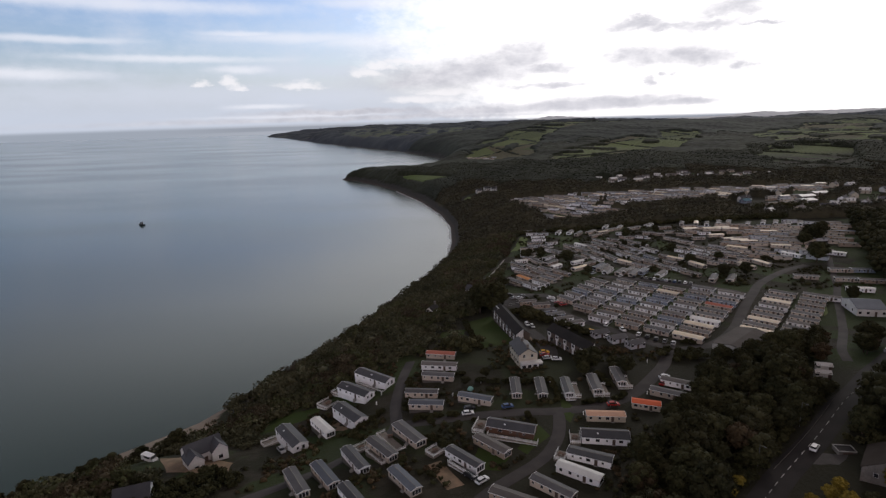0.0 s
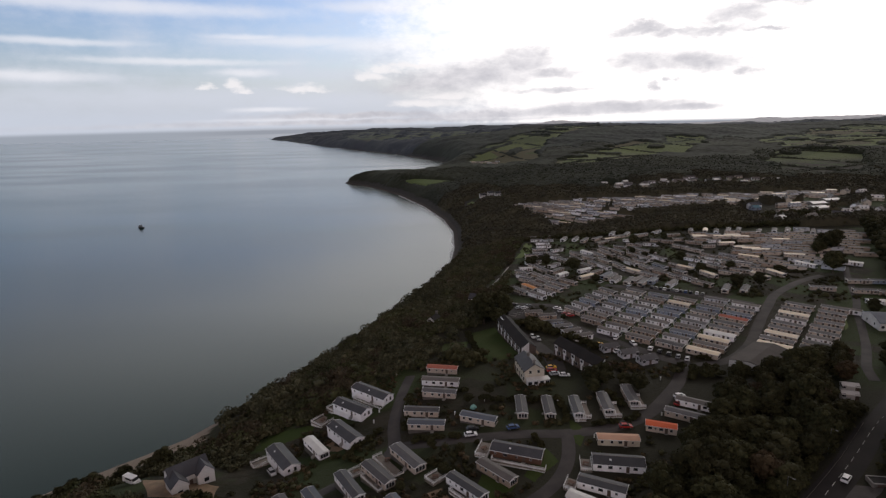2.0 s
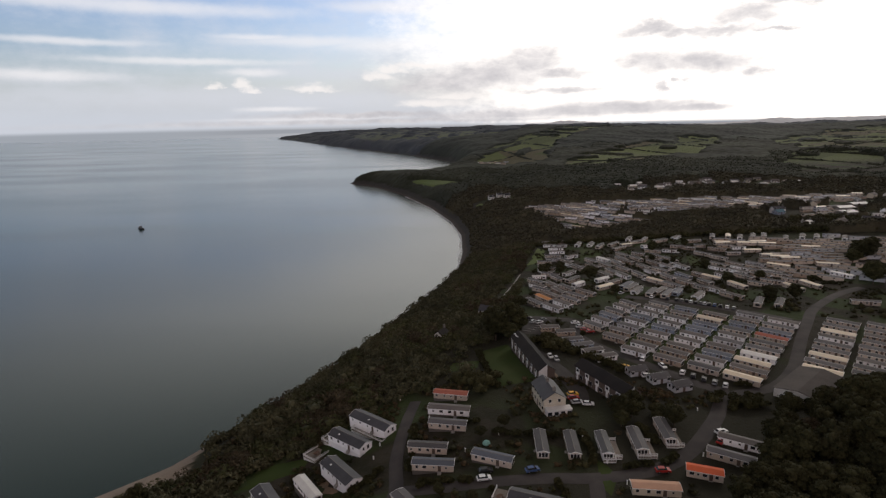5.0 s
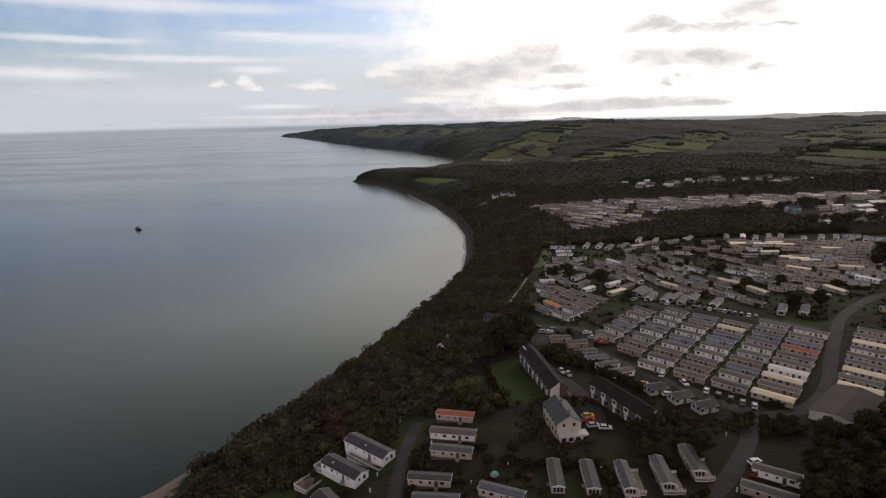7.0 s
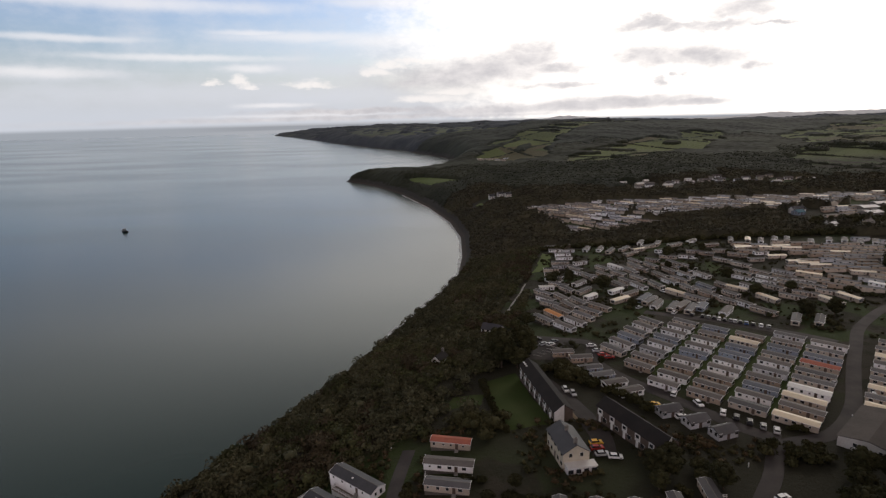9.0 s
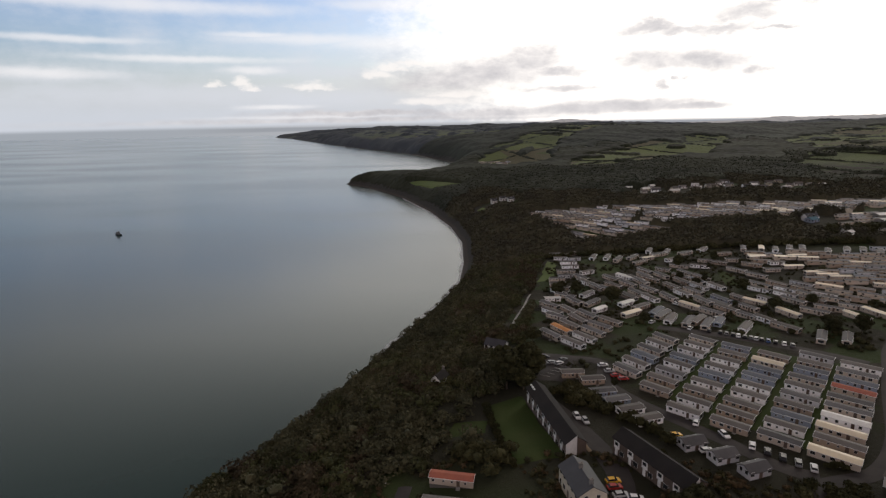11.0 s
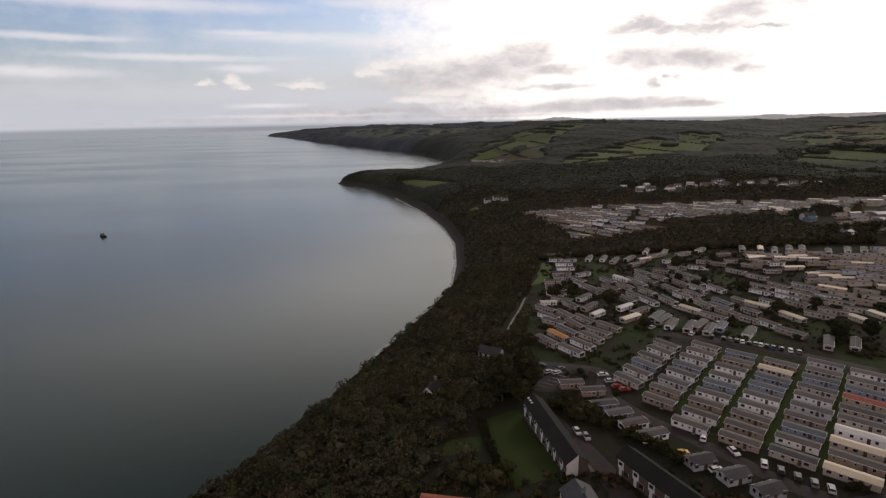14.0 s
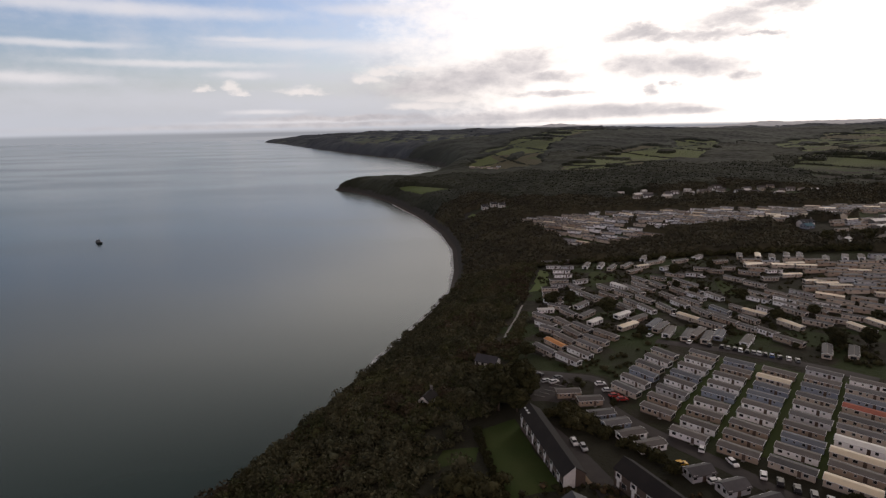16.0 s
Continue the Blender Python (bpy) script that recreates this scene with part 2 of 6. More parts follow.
def ground_material():
    m = bpy.data.materials.new("rough_grass_and_scrub")
    m.use_nodes = True
    t = m.node_tree
    b = t.nodes["Principled BSDF"]
    co = t.nodes.new("ShaderNodeTexCoord").outputs["Object"]
    wide, mid, fine = noise_node(t, co, 0.006, 4), noise_node(t, co, 0.12, 6, 0.65), noise_node(t, co, 0.9, 6, 0.7)
    col = mix_node(t, ramp_node(t, mid, 0.42, 0.58), (0.021, 0.021, 0.011), (0.040, 0.034, 0.024))
    plot = noise_node(t, co, 0.045, 3, 0.5)
    col = mix_node(t, ramp_node(t, plot, 0.46, 0.55), col, (0.032, 0.047, 0.014))
    col = mix_node(t, ramp_node(t, wide, 0.45, 0.6), col, (0.029, 0.028, 0.018))
    col = mix_node(t, ramp_node(t, fine, 0.56, 0.80), col, (0.056, 0.048, 0.030))
    # open pasture inland, far beyond the parks
    sepf = t.nodes.new("ShaderNodeSeparateXYZ")
    t.links.new(co, sepf.inputs[0])
    vor = t.nodes.new("ShaderNodeTexVoronoi")
    vor.inputs["Scale"].default_value, vor.inputs["Randomness"].default_value = 0.010, 0.9
    t.links.new(co, vor.inputs["Vector"])
    plots = t.nodes.new("ShaderNodeSeparateColor")
    t.links.new(vor.outputs["Color"], plots.inputs[0])
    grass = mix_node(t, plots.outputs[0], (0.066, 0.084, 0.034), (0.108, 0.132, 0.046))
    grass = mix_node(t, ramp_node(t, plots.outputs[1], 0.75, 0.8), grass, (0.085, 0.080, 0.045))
    # greyer towards the far end: haze put into the grass colour
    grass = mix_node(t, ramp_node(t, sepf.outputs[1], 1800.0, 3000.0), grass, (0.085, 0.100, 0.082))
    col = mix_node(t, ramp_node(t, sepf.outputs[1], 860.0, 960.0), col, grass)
    # dark bracken and rock wherever the slope is steep
    geo = t.nodes.new("ShaderNodeNewGeometry")
    steep = t.nodes.new("ShaderNodeSeparateXYZ")
    t.links.new(geo.outputs["True Normal"], steep.inputs[0])
    # far slopes turn grey-blue, distance haze painted into their colour
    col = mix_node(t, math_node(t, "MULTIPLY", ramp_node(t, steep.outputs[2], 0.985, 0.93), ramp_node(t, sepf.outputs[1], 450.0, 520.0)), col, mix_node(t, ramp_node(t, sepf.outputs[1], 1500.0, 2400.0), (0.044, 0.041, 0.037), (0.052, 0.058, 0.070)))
    # bare sand and shingle at the water's edge
    sep = t.nodes.new("ShaderNodeSeparateXYZ")
    t.links.new(co, sep.inputs[0])
    edge = math_node(t, "ADD", sep.outputs[2], math_node(t, "MULTIPLY", mid, 2.0))
    shore = mix_node(t, ramp_node(t, sep.outputs[1], 205.0, 240.0), (0.24, 0.198, 0.158), (0.060, 0.052, 0.045))
    col = mix_node(t, ramp_node(t, edge, 3.2, 2.3), col, shore)
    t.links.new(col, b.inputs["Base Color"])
    b.inputs["Roughness"].default_value, b.inputs["Specular IOR Level"].default_value = 0.95, 0.15
    bp = t.nodes.new("ShaderNodeBump")
    bp.inputs["Strength"].default_value, bp.inputs["Distance"].default_value = 0.8, 0.5
    t.links.new(fine, bp.inputs["Height"])
    t.links.new(bp.outputs[0], b.inputs["Normal"])
    return m


def water_material():
    m = bpy.data.materials.new("sea_water")
    m.use_nodes = True
    t = m.node_tree
    b = t.nodes["Principled BSDF"]
    co = t.nodes.new("ShaderNodeTexCoord").outputs["Object"]
    mp = t.nodes.new("ShaderNodeMapping")
    mp.inputs["Scale"].default_value = (0.30, 1.0, 1.0)
    t.links.new(co, mp.inputs[0])
    wide, patchy, fine = noise_node(t, co, 0.004, 4), noise_node(t, mp.outputs[0], 0.0062, 2, 0.5), noise_node(t, co, 0.6, 4, 0.6)
    col = mix_node(t, ramp_node(t, wide, 0.35, 0.65), (0.007, 0.025, 0.024), (0.012, 0.033, 0.031))
    t.links.new(col, b.inputs["Base Color"])
    b.inputs["IOR"].default_value = 1.345
    b.inputs["Specular Tint"].default_value = (0.96, 0.965, 0.85, 1.0)
    t.links.new(ramp_node(t, patchy, 0.36, 0.66, True, (0.166, 0.210)), b.inputs["Roughness"])
    bp = t.nodes.new("ShaderNodeBump")
    bp.inputs["Strength"].default_value, bp.inputs["Distance"].default_value = 0.05, 0.2
    t.links.new(fine, bp.inputs["Height"])
    t.links.new(bp.outputs[0], b.inputs["Normal"])
    return m


def foliage(name, dark, light, island=0.3):
    m = material(name, dark, 0.9, light, 0.045, 0.7, 0.25, vary=0.25, island=island, spec=0.12)
    return m


M = dict(
    ground=ground_material(), sea=water_material(),
    tarmac=material("worn_tarmac", (0.033, 0.028, 0.027), 0.9, (0.054, 0.046, 0.042), 0.15, 3.0, 0.01),
    gravel=material("pale_gravel", (0.16, 0.14, 0.12), 0.95, (0.10, 0.09, 0.08), 0.3, 5.0, 0.02),
    concrete=material("weathered_concrete", (0.30, 0.29, 0.27), 0.9, (0.20, 0.19, 0.18), 0.4, 4.0, 0.01),
    earth=material("bare_sandy_earth", (0.24, 0.16, 0.10), 0.95, (0.15, 0.11, 0.07), 0.4, 3.0, 0.05),
    lawn=material("mown_grass", (0.031, 0.050, 0.010), 0.95, (0.045, 0.058, 0.016), 0.08, 1.2, 0.05, spec=0.15),
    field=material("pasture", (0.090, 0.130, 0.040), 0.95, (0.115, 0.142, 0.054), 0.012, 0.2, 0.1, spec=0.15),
    white=material("white_cladding", (0.84, 0.84, 0.85), 0.5, (0.74, 0.74, 0.75), 0.4, 5.0, vary=0.12),
    cream=material("cream_cladding", (0.52, 0.47, 0.37), 0.55, (0.43, 0.38, 0.30), 0.4, 5.0, vary=0.12),
    beige=material("beige_cladding", (0.47, 0.40, 0.33), 0.55, (0.39, 0.335, 0.28), 0.4, 5.0, vary=0.15),
    tan=material("tan_cladding", (0.34, 0.265, 0.205), 0.55, (0.28, 0.22, 0.17), 0.4, 5.0, vary=0.15),
    grey=material("pale_grey_cladding", (0.50, 0.51, 0.54), 0.55, (0.42, 0.43, 0.46), 0.4, 5.0, vary=0.15),
    blue=material("grey_blue_cladding", (0.25, 0.29, 0.36), 0.55, (0.20, 0.235, 0.30), 0.4, 5.0, vary=0.1),
    timber=material("brown_stained_timber", (0.13, 0.065, 0.04), 0.7, (0.09, 0.05, 0.033), 0.3, 8.0, 0.01),
    r_grey=material("grey_tile_effect_roof", (0.070, 0.067, 0.070), 0.68, (0.098, 0.094, 0.096), 0.3, 3.0, 0.01, vary=0.25, spec=0.30),
    r_brown=material("brown_grey_roof", (0.084, 0.073, 0.068), 0.68, (0.110, 0.097, 0.089), 0.3, 3.0, 0.01, vary=0.25, spec=0.30),
    r_blue=material("blue_grey_roof", (0.078, 0.087, 0.105), 0.68, (0.096, 0.106, 0.126), 0.3, 3.0, 0.01, vary=0.2, spec=0.30),
    r_cream=material("pale_cream_metal_roof", (0.62, 0.52, 0.36), 0.45, (0.52, 0.44, 0.32), 0.3, 3.0, vary=0.15),
    r_white=material("white_metal_roof", (0.62, 0.61, 0.58), 0.45, (0.52, 0.51, 0.48), 0.3, 3.0, vary=0.1),
    r_red=material("terracotta_roof", (0.34, 0.11, 0.07), 0.8, (0.27, 0.09, 0.065), 0.3, 3.0, vary=0.15, spec=0.18),
    r_orange=material("orange_metal_roof", (0.52, 0.24, 0.09), 0.8, (0.44, 0.20, 0.08), 0.3, 3.0, spec=0.18),
    r_peach=material("faded_peach_metal_roof", (0.55, 0.33, 0.22), 0.8, (0.47, 0.29, 0.20), 0.3, 3.0, spec=0.18),
    r_scarlet=material("bright_orange_red_roof", (0.62, 0.13, 0.05), 0.8, (0.52, 0.11, 0.05), 0.3, 3.0, spec=0.18),
    r_bluesheet=material("blue_sheet_roof", (0.035, 0.12, 0.16), 0.7, (0.03, 0.10, 0.14), 0.3, 3.0),
    r_slate=material("dark_slate_roof", (0.040, 0.040, 0.045), 0.6, (0.058, 0.057, 0.062), 0.3, 3.0, 0.01, vary=0.15),
    r_dark=material("black_brown_felt_roof", (0.014, 0.012, 0.012), 0.95, (0.022, 0.019, 0.017), 0.2, 3.0, 0.01),
    skirt=material("dark_skirting", (0.11, 0.10, 0.09), 0.8),
    render=material("white_rendered_wall", (0.62, 0.61, 0.59), 0.85, (0.48, 0.47, 0.45), 0.25, 3.0, 0.005),
    wall_brown=material("brown_hung_tile_wall", (0.075, 0.055, 0.045), 0.8, (0.10, 0.075, 0.06), 0.5, 5.0, 0.01),
    stone=material("grey_stone_wall", (0.20, 0.185, 0.165), 0.9, (0.12, 0.11, 0.10), 0.6, 4.0, 0.02),
    upvc=material("white_plastic_frame", (0.74, 0.74, 0.73), 0.4),
    glass=material("dark_window_glass", (0.020, 0.021, 0.023), 0.2, (0.028, 0.030, 0.032), spec=0.4),
    door=material("brown_door", (0.10, 0.07, 0.055), 0.5),
    deck=material("weathered_decking", (0.22, 0.19, 0.16), 0.85, (0.15, 0.13, 0.11), 0.5, 6.0, 0.01),
    rail=material("white_balustrade", (0.72, 0.72, 0.71), 0.45),
    tyre=material("black_rubber", (0.02, 0.02, 0.02), 0.85),
    rim=material("alloy_rim", (0.45, 0.45, 0.46), 0.35, metal=0.9),
    teal=material("teal_canvas", (0.20, 0.40, 0.36), 0.7),
    foam=material("broken_surf", (0.55, 0.56, 0.56), 0.6, (0.20, 0.22, 0.22), 0.25, 1.5),
    pole=material("galvanised_steel", (0.13, 0.13, 0.135), 0.6, metal=0.4),
    paint=material("worn_road_paint", (0.55, 0.54, 0.50), 0.8, (0.32, 0.31, 0.30), 0.8, 6.0),
    bark=material("grey_brown_bark", (0.085, 0.065, 0.05), 0.95, (0.05, 0.04, 0.03), 1.0, 8.0, 0.03),
    leaf=foliage("dark_green_leaves", (0.027, 0.028, 0.012), (0.049, 0.046, 0.020)),
    leaf_cliff=foliage("salt_pruned_green_leaves", (0.046, 0.047, 0.027), (0.078, 0.073, 0.040), 0.3),
    leaf_olive=foliage("olive_leaves", (0.029, 0.029, 0.013), (0.050, 0.046, 0.021)),
    leaf_scrub=foliage("olive_scrub_leaves", (0.042, 0.048, 0.020), (0.074, 0.074, 0.033)),
    leaf_bracken=foliage("rusty_bracken", (0.058, 0.046, 0.028), (0.088, 0.070, 0.042)),
    leaf_conifer=foliage("blackish_conifer_needles", (0.014, 0.016, 0.011), (0.024, 0.025, 0.016)),
    leaf_brown=foliage("autumn_brown_leaves", (0.044, 0.032, 0.018), (0.066, 0.047, 0.025)),
    leaf_gold=foliage("golden_autumn_leaves", (0.17, 0.125, 0.020), (0.22, 0.17, 0.035)),
    # distance haze is in this colour: paler and bluer than the nearer woods
    wood_hill=material("haze_tinted_hill_woodland", (0.046, 0.054, 0.066), 0.9, (0.072, 0.083, 0.088), 0.006, 0.06, 0.5, spec=0.12),
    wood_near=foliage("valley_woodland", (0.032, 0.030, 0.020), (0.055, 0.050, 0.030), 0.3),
    # bluer than wood_far: a little distance haze is mixed into the colour
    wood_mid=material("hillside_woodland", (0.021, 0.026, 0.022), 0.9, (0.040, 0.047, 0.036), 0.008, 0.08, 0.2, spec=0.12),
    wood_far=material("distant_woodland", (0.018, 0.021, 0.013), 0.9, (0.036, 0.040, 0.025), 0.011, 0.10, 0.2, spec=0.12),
)
M["asphalt"] = material("dark_main_road_asphalt", (0.022, 0.020, 0.019), 0.92, (0.034, 0.030, 0.028), 0.15, 3.0, 0.01, spec=0.2)
M["yard"] = material("worn_grey_yard", (0.085, 0.076, 0.070), 0.9, (0.060, 0.054, 0.050), 0.3, 3.0, 0.01)
M["r_umber"] = material("dark_umber_tile_roof", (0.032, 0.025, 0.021), 0.92, (0.044, 0.035, 0.030), 0.3, 3.0, 0.01, spec=0.08)
M["r_sheet"] = material("grey_brown_sheet_roof", (0.090, 0.078, 0.070), 0.85, (0.070, 0.061, 0.055), 0.2, 2.0, 0.01, spec=0.15)
# the ridge gives off a faint grey glow in place of air haze
far = M["far_ridge"] = material("haze_glow_moor", (0.10, 0.10, 0.105), 0.95, (0.14, 0.135, 0.13), 0.002, 0.02)
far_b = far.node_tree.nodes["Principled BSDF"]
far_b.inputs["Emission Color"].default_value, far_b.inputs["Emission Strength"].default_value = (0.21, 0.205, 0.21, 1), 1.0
for key, col in (("silver", (0.45, 0.46, 0.47)), ("white", (0.72, 0.72, 0.72)), ("black", (0.02, 0.02, 0.023)), ("blue", (0.05, 0.09, 0.20)), ("red", (0.35, 0.03, 0.025)), ("yellow", (0.75, 0.42, 0.03)), ("grey", (0.16, 0.165, 0.17))):
    M["car_" + key] = material(key + "_car_paint", col, 0.42, tuple(c * 0.9 for c in col), spec=0.22)


# ---- the lie of the land ----
COAST = ((-700, -700), (-300, -520), (0, -330), (100, -205), (158, -145), (199, -102), (240, -79), (277, -62), (323, -44), (368, -28), (413, -12), (459, 1), (513, 5), (590, 5), (670, -6), (777, -34),
         (910, -82), (1000, -128), (1060, -165), (1095, -200), (1112, -208), (1130, -190), (1180, -120), (1300, -50), (1480, 10), (1665, -31), (2051, -177), (2323, -335), (2961, -660), (3921, -1110), (4431, -1390), (5200, -1500))
CY, CX = np.array([c[0] for c in COAST], float), np.array([c[1] for c in COAST], float)


def coast_x(y):
    return np.interp(y, CY, CX)


def inland(x, y):
    """Signed distance from the shore line, positive on land."""
    x, y = np.asarray(x, float), np.asarray(y, float)
    best = np.full(np.broadcast(x, y).shape, 1e9)
    for i in range(len(CY) - 1):
        dx, dy = CX[i + 1] - CX[i], CY[i + 1] - CY[i]
        t = np.clip(((x - CX[i]) * dx + (y - CY[i]) * dy) / (dx * dx + dy * dy), 0, 1)
        best = np.minimum(best, np.hypot(x - CX[i] - t * dx, y - CY[i] - t * dy))
    return np.where(x >= coast_x(y), best, -best)


def step(a, b, v):
    v = np.clip((v - a) / (b - a), 0, 1)
    return v * v * (3 - 2 * v)


def wave(x, y):
    return (np.sin(x * 0.011 + 1.3 * np.sin(y * 0.006)) + np.sin(y * 0.009 - x * 0.004 + 2.1) + 0.6 * np.sin(x * 0.023 + y * 0.017)) / 2.6


def land(x, y):
    """Height of the ground above the sea."""
    x, y = np.asarray(x, float), np.asarray(y, float)
    s = inland(x, y)
    top = 29.5 - 6.0 * step(240, 400, y) + 8.0 * step(100, 300, x) * step(200, 420, y) + 4.0 * step(430, 650, y)
    top = top + 9.0 * step(70, 150, x) * step(210, 120, y)
    top = top - 6.0 * step(430, 480, y) * step(560, 500, y) * step(250, 150, x)
    top = top + 0.0145 * np.clip(y - 800, 0, 1300) + 0.003 * np.clip(y - 2100, 0, 4000) + 0.002 * np.clip(x - 300, 0, 3000) * step(600, 1500, y)
    top = top + wave(x, y) * (7 * step(700, 1300, y) + 6 * step(1500, 3500, y))
    for hx, hy, rise, wx, wy in ((430, 1900, 35, 330, 420), (1150, 1850, 21, 520, 480), (120, 2900, 12, 420, 600), (900, 1150, 14, 260, 240), (60, 1750, 12, 170, 220), (1500, 4350, -30, 800, 1300), (2700, 4100, -34, 900, 1300), (20, 1250, -26, 190, 170)):
        top = top + rise * np.exp(-((x - hx) / wx) ** 2 - ((y - hy) / wy) ** 2)
    width = 42 - 14 * step(380, 520, y) + 25 * step(1400, 2500, y) + 260 * step(3000, 4300, y)
    h = top * (1 - np.exp(-(np.clip(s - 3 - 8 * step(206, 190, y) * step(140, 160, y), 0, 1e5) / width) ** (1.25 - 0.25 * step(190, 230, y)))) + 0.3 * np.clip(s, -12, 4)
    h = h - 5.0 * np.exp(-((x + 47) ** 2 + (y - 150) ** 2) / 700)
    return h



def lz(x, y):
    return float(land(x, y))


def mesh_object(name, verts, faces, mats, parent=None, indices=None):
    me = bpy.data.meshes.new(name)
    me.from_pydata(verts, [], faces)
    for m in mats:
        me.materials.append(m)
    if indices is not None:
        me.polygons.foreach_set("material_index", np.asarray(indices, dtype=np.int32))
    me.update()
    ob = new(name, me)
    ob.parent = parent
    return ob


def part(name, bm, mat, parent, label=""):
    """Links a bmesh as one mesh object under a thing or a part."""
    bmesh.ops.recalc_face_normals(bm, faces=bm.faces)
    me = bpy.data.meshes.new(name)
    bm.to_mesh(me)
    bm.free()
    for m in mat if isinstance(mat, (tuple, list)) else (mat,):
        me.materials.append(m)
    ob = new(name, me)
    ob.parent = parent
    return tagged(ob, label) if label else ob


def box(bm, cx, cy, cz, sx, sy, sz, slot=0, turn=0.0):
    m = Matrix.Translation((cx, cy, cz)) @ Matrix.Rotation(turn, 4, "Z") @ Matrix.Diagonal((sx, sy, sz, 1))
    made = bmesh.ops.create_cube(bm, size=1, matrix=m)["verts"]
    for f in {f for v in made for f in v.link_faces}:
        f.material_index = slot
    return made


def prism(bm, profile, x0, x1, slot=0):
    """Extrudes a closed profile of (y, z) along x."""
    a = [bm.verts.new((x0, y, z)) for y, z in profile]
    b = [bm.verts.new((x1, y, z)) for y, z in profile]
    n = len(profile)
    fs = [bm.faces.new(a[::-1]), bm.faces.new(b)]
    fs += [bm.faces.new((a[i], a[(i + 1) % n], b[(i + 1) % n], b[i])) for i in range(n)]
    for f in fs:
        f.material_index = slot


def bevelled(bm, width):
    bmesh.ops.bevel(bm, geom=list(bm.edges), offset=width, segments=1, affect="EDGES")
    return bm


# ---- ground and sea ----
def build_ground():
    ys = np.concatenate([np.arange(-600, 40, 20), np.arange(40, 470, 4), np.geomspace(470, 1200, 90), np.geomspace(1210, 4980, 110)])
    ss = np.concatenate([(-30, -12, -5, 0), np.arange(3, 280, 4.0), np.geomspace(285, 6500, 70)])
    Y, S = np.meshgrid(ys, ss, indexing="ij")
    X = coast_x(Y) + S
    Z = land(X, Y)
    Z = np.where(S < 0, np.minimum(Z, -0.4 + 0.06 * S), Z)
    nj = len(ss)
    verts = np.stack([X, Y, Z], -1).reshape(-1, 3)
    i, j = np.meshgrid(np.arange(len(ys) - 1), np.arange(nj - 1), indexing="ij")
    a = (i * nj + j).ravel()
    faces = np.stack([a, a + 1, a + nj + 1, a + nj], -1)
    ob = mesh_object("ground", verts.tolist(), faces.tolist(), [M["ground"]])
    ob.data.polygons.foreach_set("use_smooth", [True] * len(ob.data.polygons))
    return tagged(ob, "rolling coastal land of rough grass and scrub above the sea", "ground", kind="structure")


build_ground()
sea = mesh_object("water", [(-9000, -2500, 0), (4000, -2500, 0), (4000, 6000, 0), (-9000, 6000, 0)], [(0, 1, 2, 3)], [M["sea"]])
tagged(sea, "calm grey-green sea reflecting a cloudy sky", "sea", kind="structure")


def smooth_line(points, every=3.0):
    out = []
    n = len(points)
    for i in range(n - 1):
        p0, p1, p2, p3 = (Vector(points[max(0, min(n - 1, k))]) for k in (i - 1, i, i + 1, i + 2))
        steps = max(1, int((p2 - p1).length / every))
        for k in range(steps):
            t = k / steps
            out.append(0.5 * (2 * p1 + (p2 - p0) * t + (2 * p0 - 5 * p1 + 4 * p2 - p3) * t * t + (3 * p1 - p0 - 3 * p2 + p3) * t ** 3))
    return out + [Vector(points[-1])]


def strip(name, points, width, mat, label, category, lift=0.16, every=3.0):
    """A road or path laid over the ground along a line."""
    line = smooth_line(points, every)
    verts, faces = [], []
    across = (-0.5, -0.17, 0.17, 0.5)
    for i, p in enumerate(line):
        d = (line[min(i + 1, len(line) - 1)] - line[max(i - 1, 0)]).normalized()
        nrm = Vector((d.y, -d.x))
        for k in across:
            q = p + nrm * width * k * (1 + 0.04 * math.sin(i * 0.6 + 3 * k))
            verts.append((q.x, q.y, lz(q.x, q.y) + lift - (0.1 if abs(k) == 0.5 else 0)))
    for i in range(len(line) - 1):
        for k in range(3):
            a = i * 4 + k
            faces.append((a, a + 1, a + 5, a + 4))
    ob = mesh_object(name, verts, faces, [mat])
    return tagged(ob, label, category, kind="structure")


def patch(name, corners, mat, label, category, lift=0.12, cell=4.0):
    """A piece of level ground of its own surface, draped over the land inside a quadrilateral."""
    a, b, c, d = (Vector(p) for p in corners)
    nu = max(2, int(max((b - a).length, (c - d).length) / cell))
    nv = max(2, int(max((d - a).length, (c - b).length) / cell))
    verts, faces = [], []
    for i in range(nu + 1):
        for j in range(nv + 1):
            u, v = i / nu, j / nv
            p = (a * (1 - u) + b * u) * (1 - v) + (d * (1 - u) + c * u) * v
            w = Vector((noise.noise((p.x * 0.15, p.y * 0.15, 3.0)), noise.noise((p.x * 0.15, p.y * 0.15, 9.0)))) * cell * 0.5
            p = p + w
            edge = i in (0, nu) or j in (0, nv)
            verts.append((p.x, p.y, lz(p.x, p.y) + (lift if not edge else 0.02 if cell <= 2.5 else -0.25)))
    for i in range(nu):
        for j in range(nv):
            k = i * (nv + 1) + j
            faces.append((k, k + nv + 1, k + nv + 2, k + 1))
    ob = mesh_object(name, verts, faces, [mat])
    return tagged(ob, label, category, kind="structure")


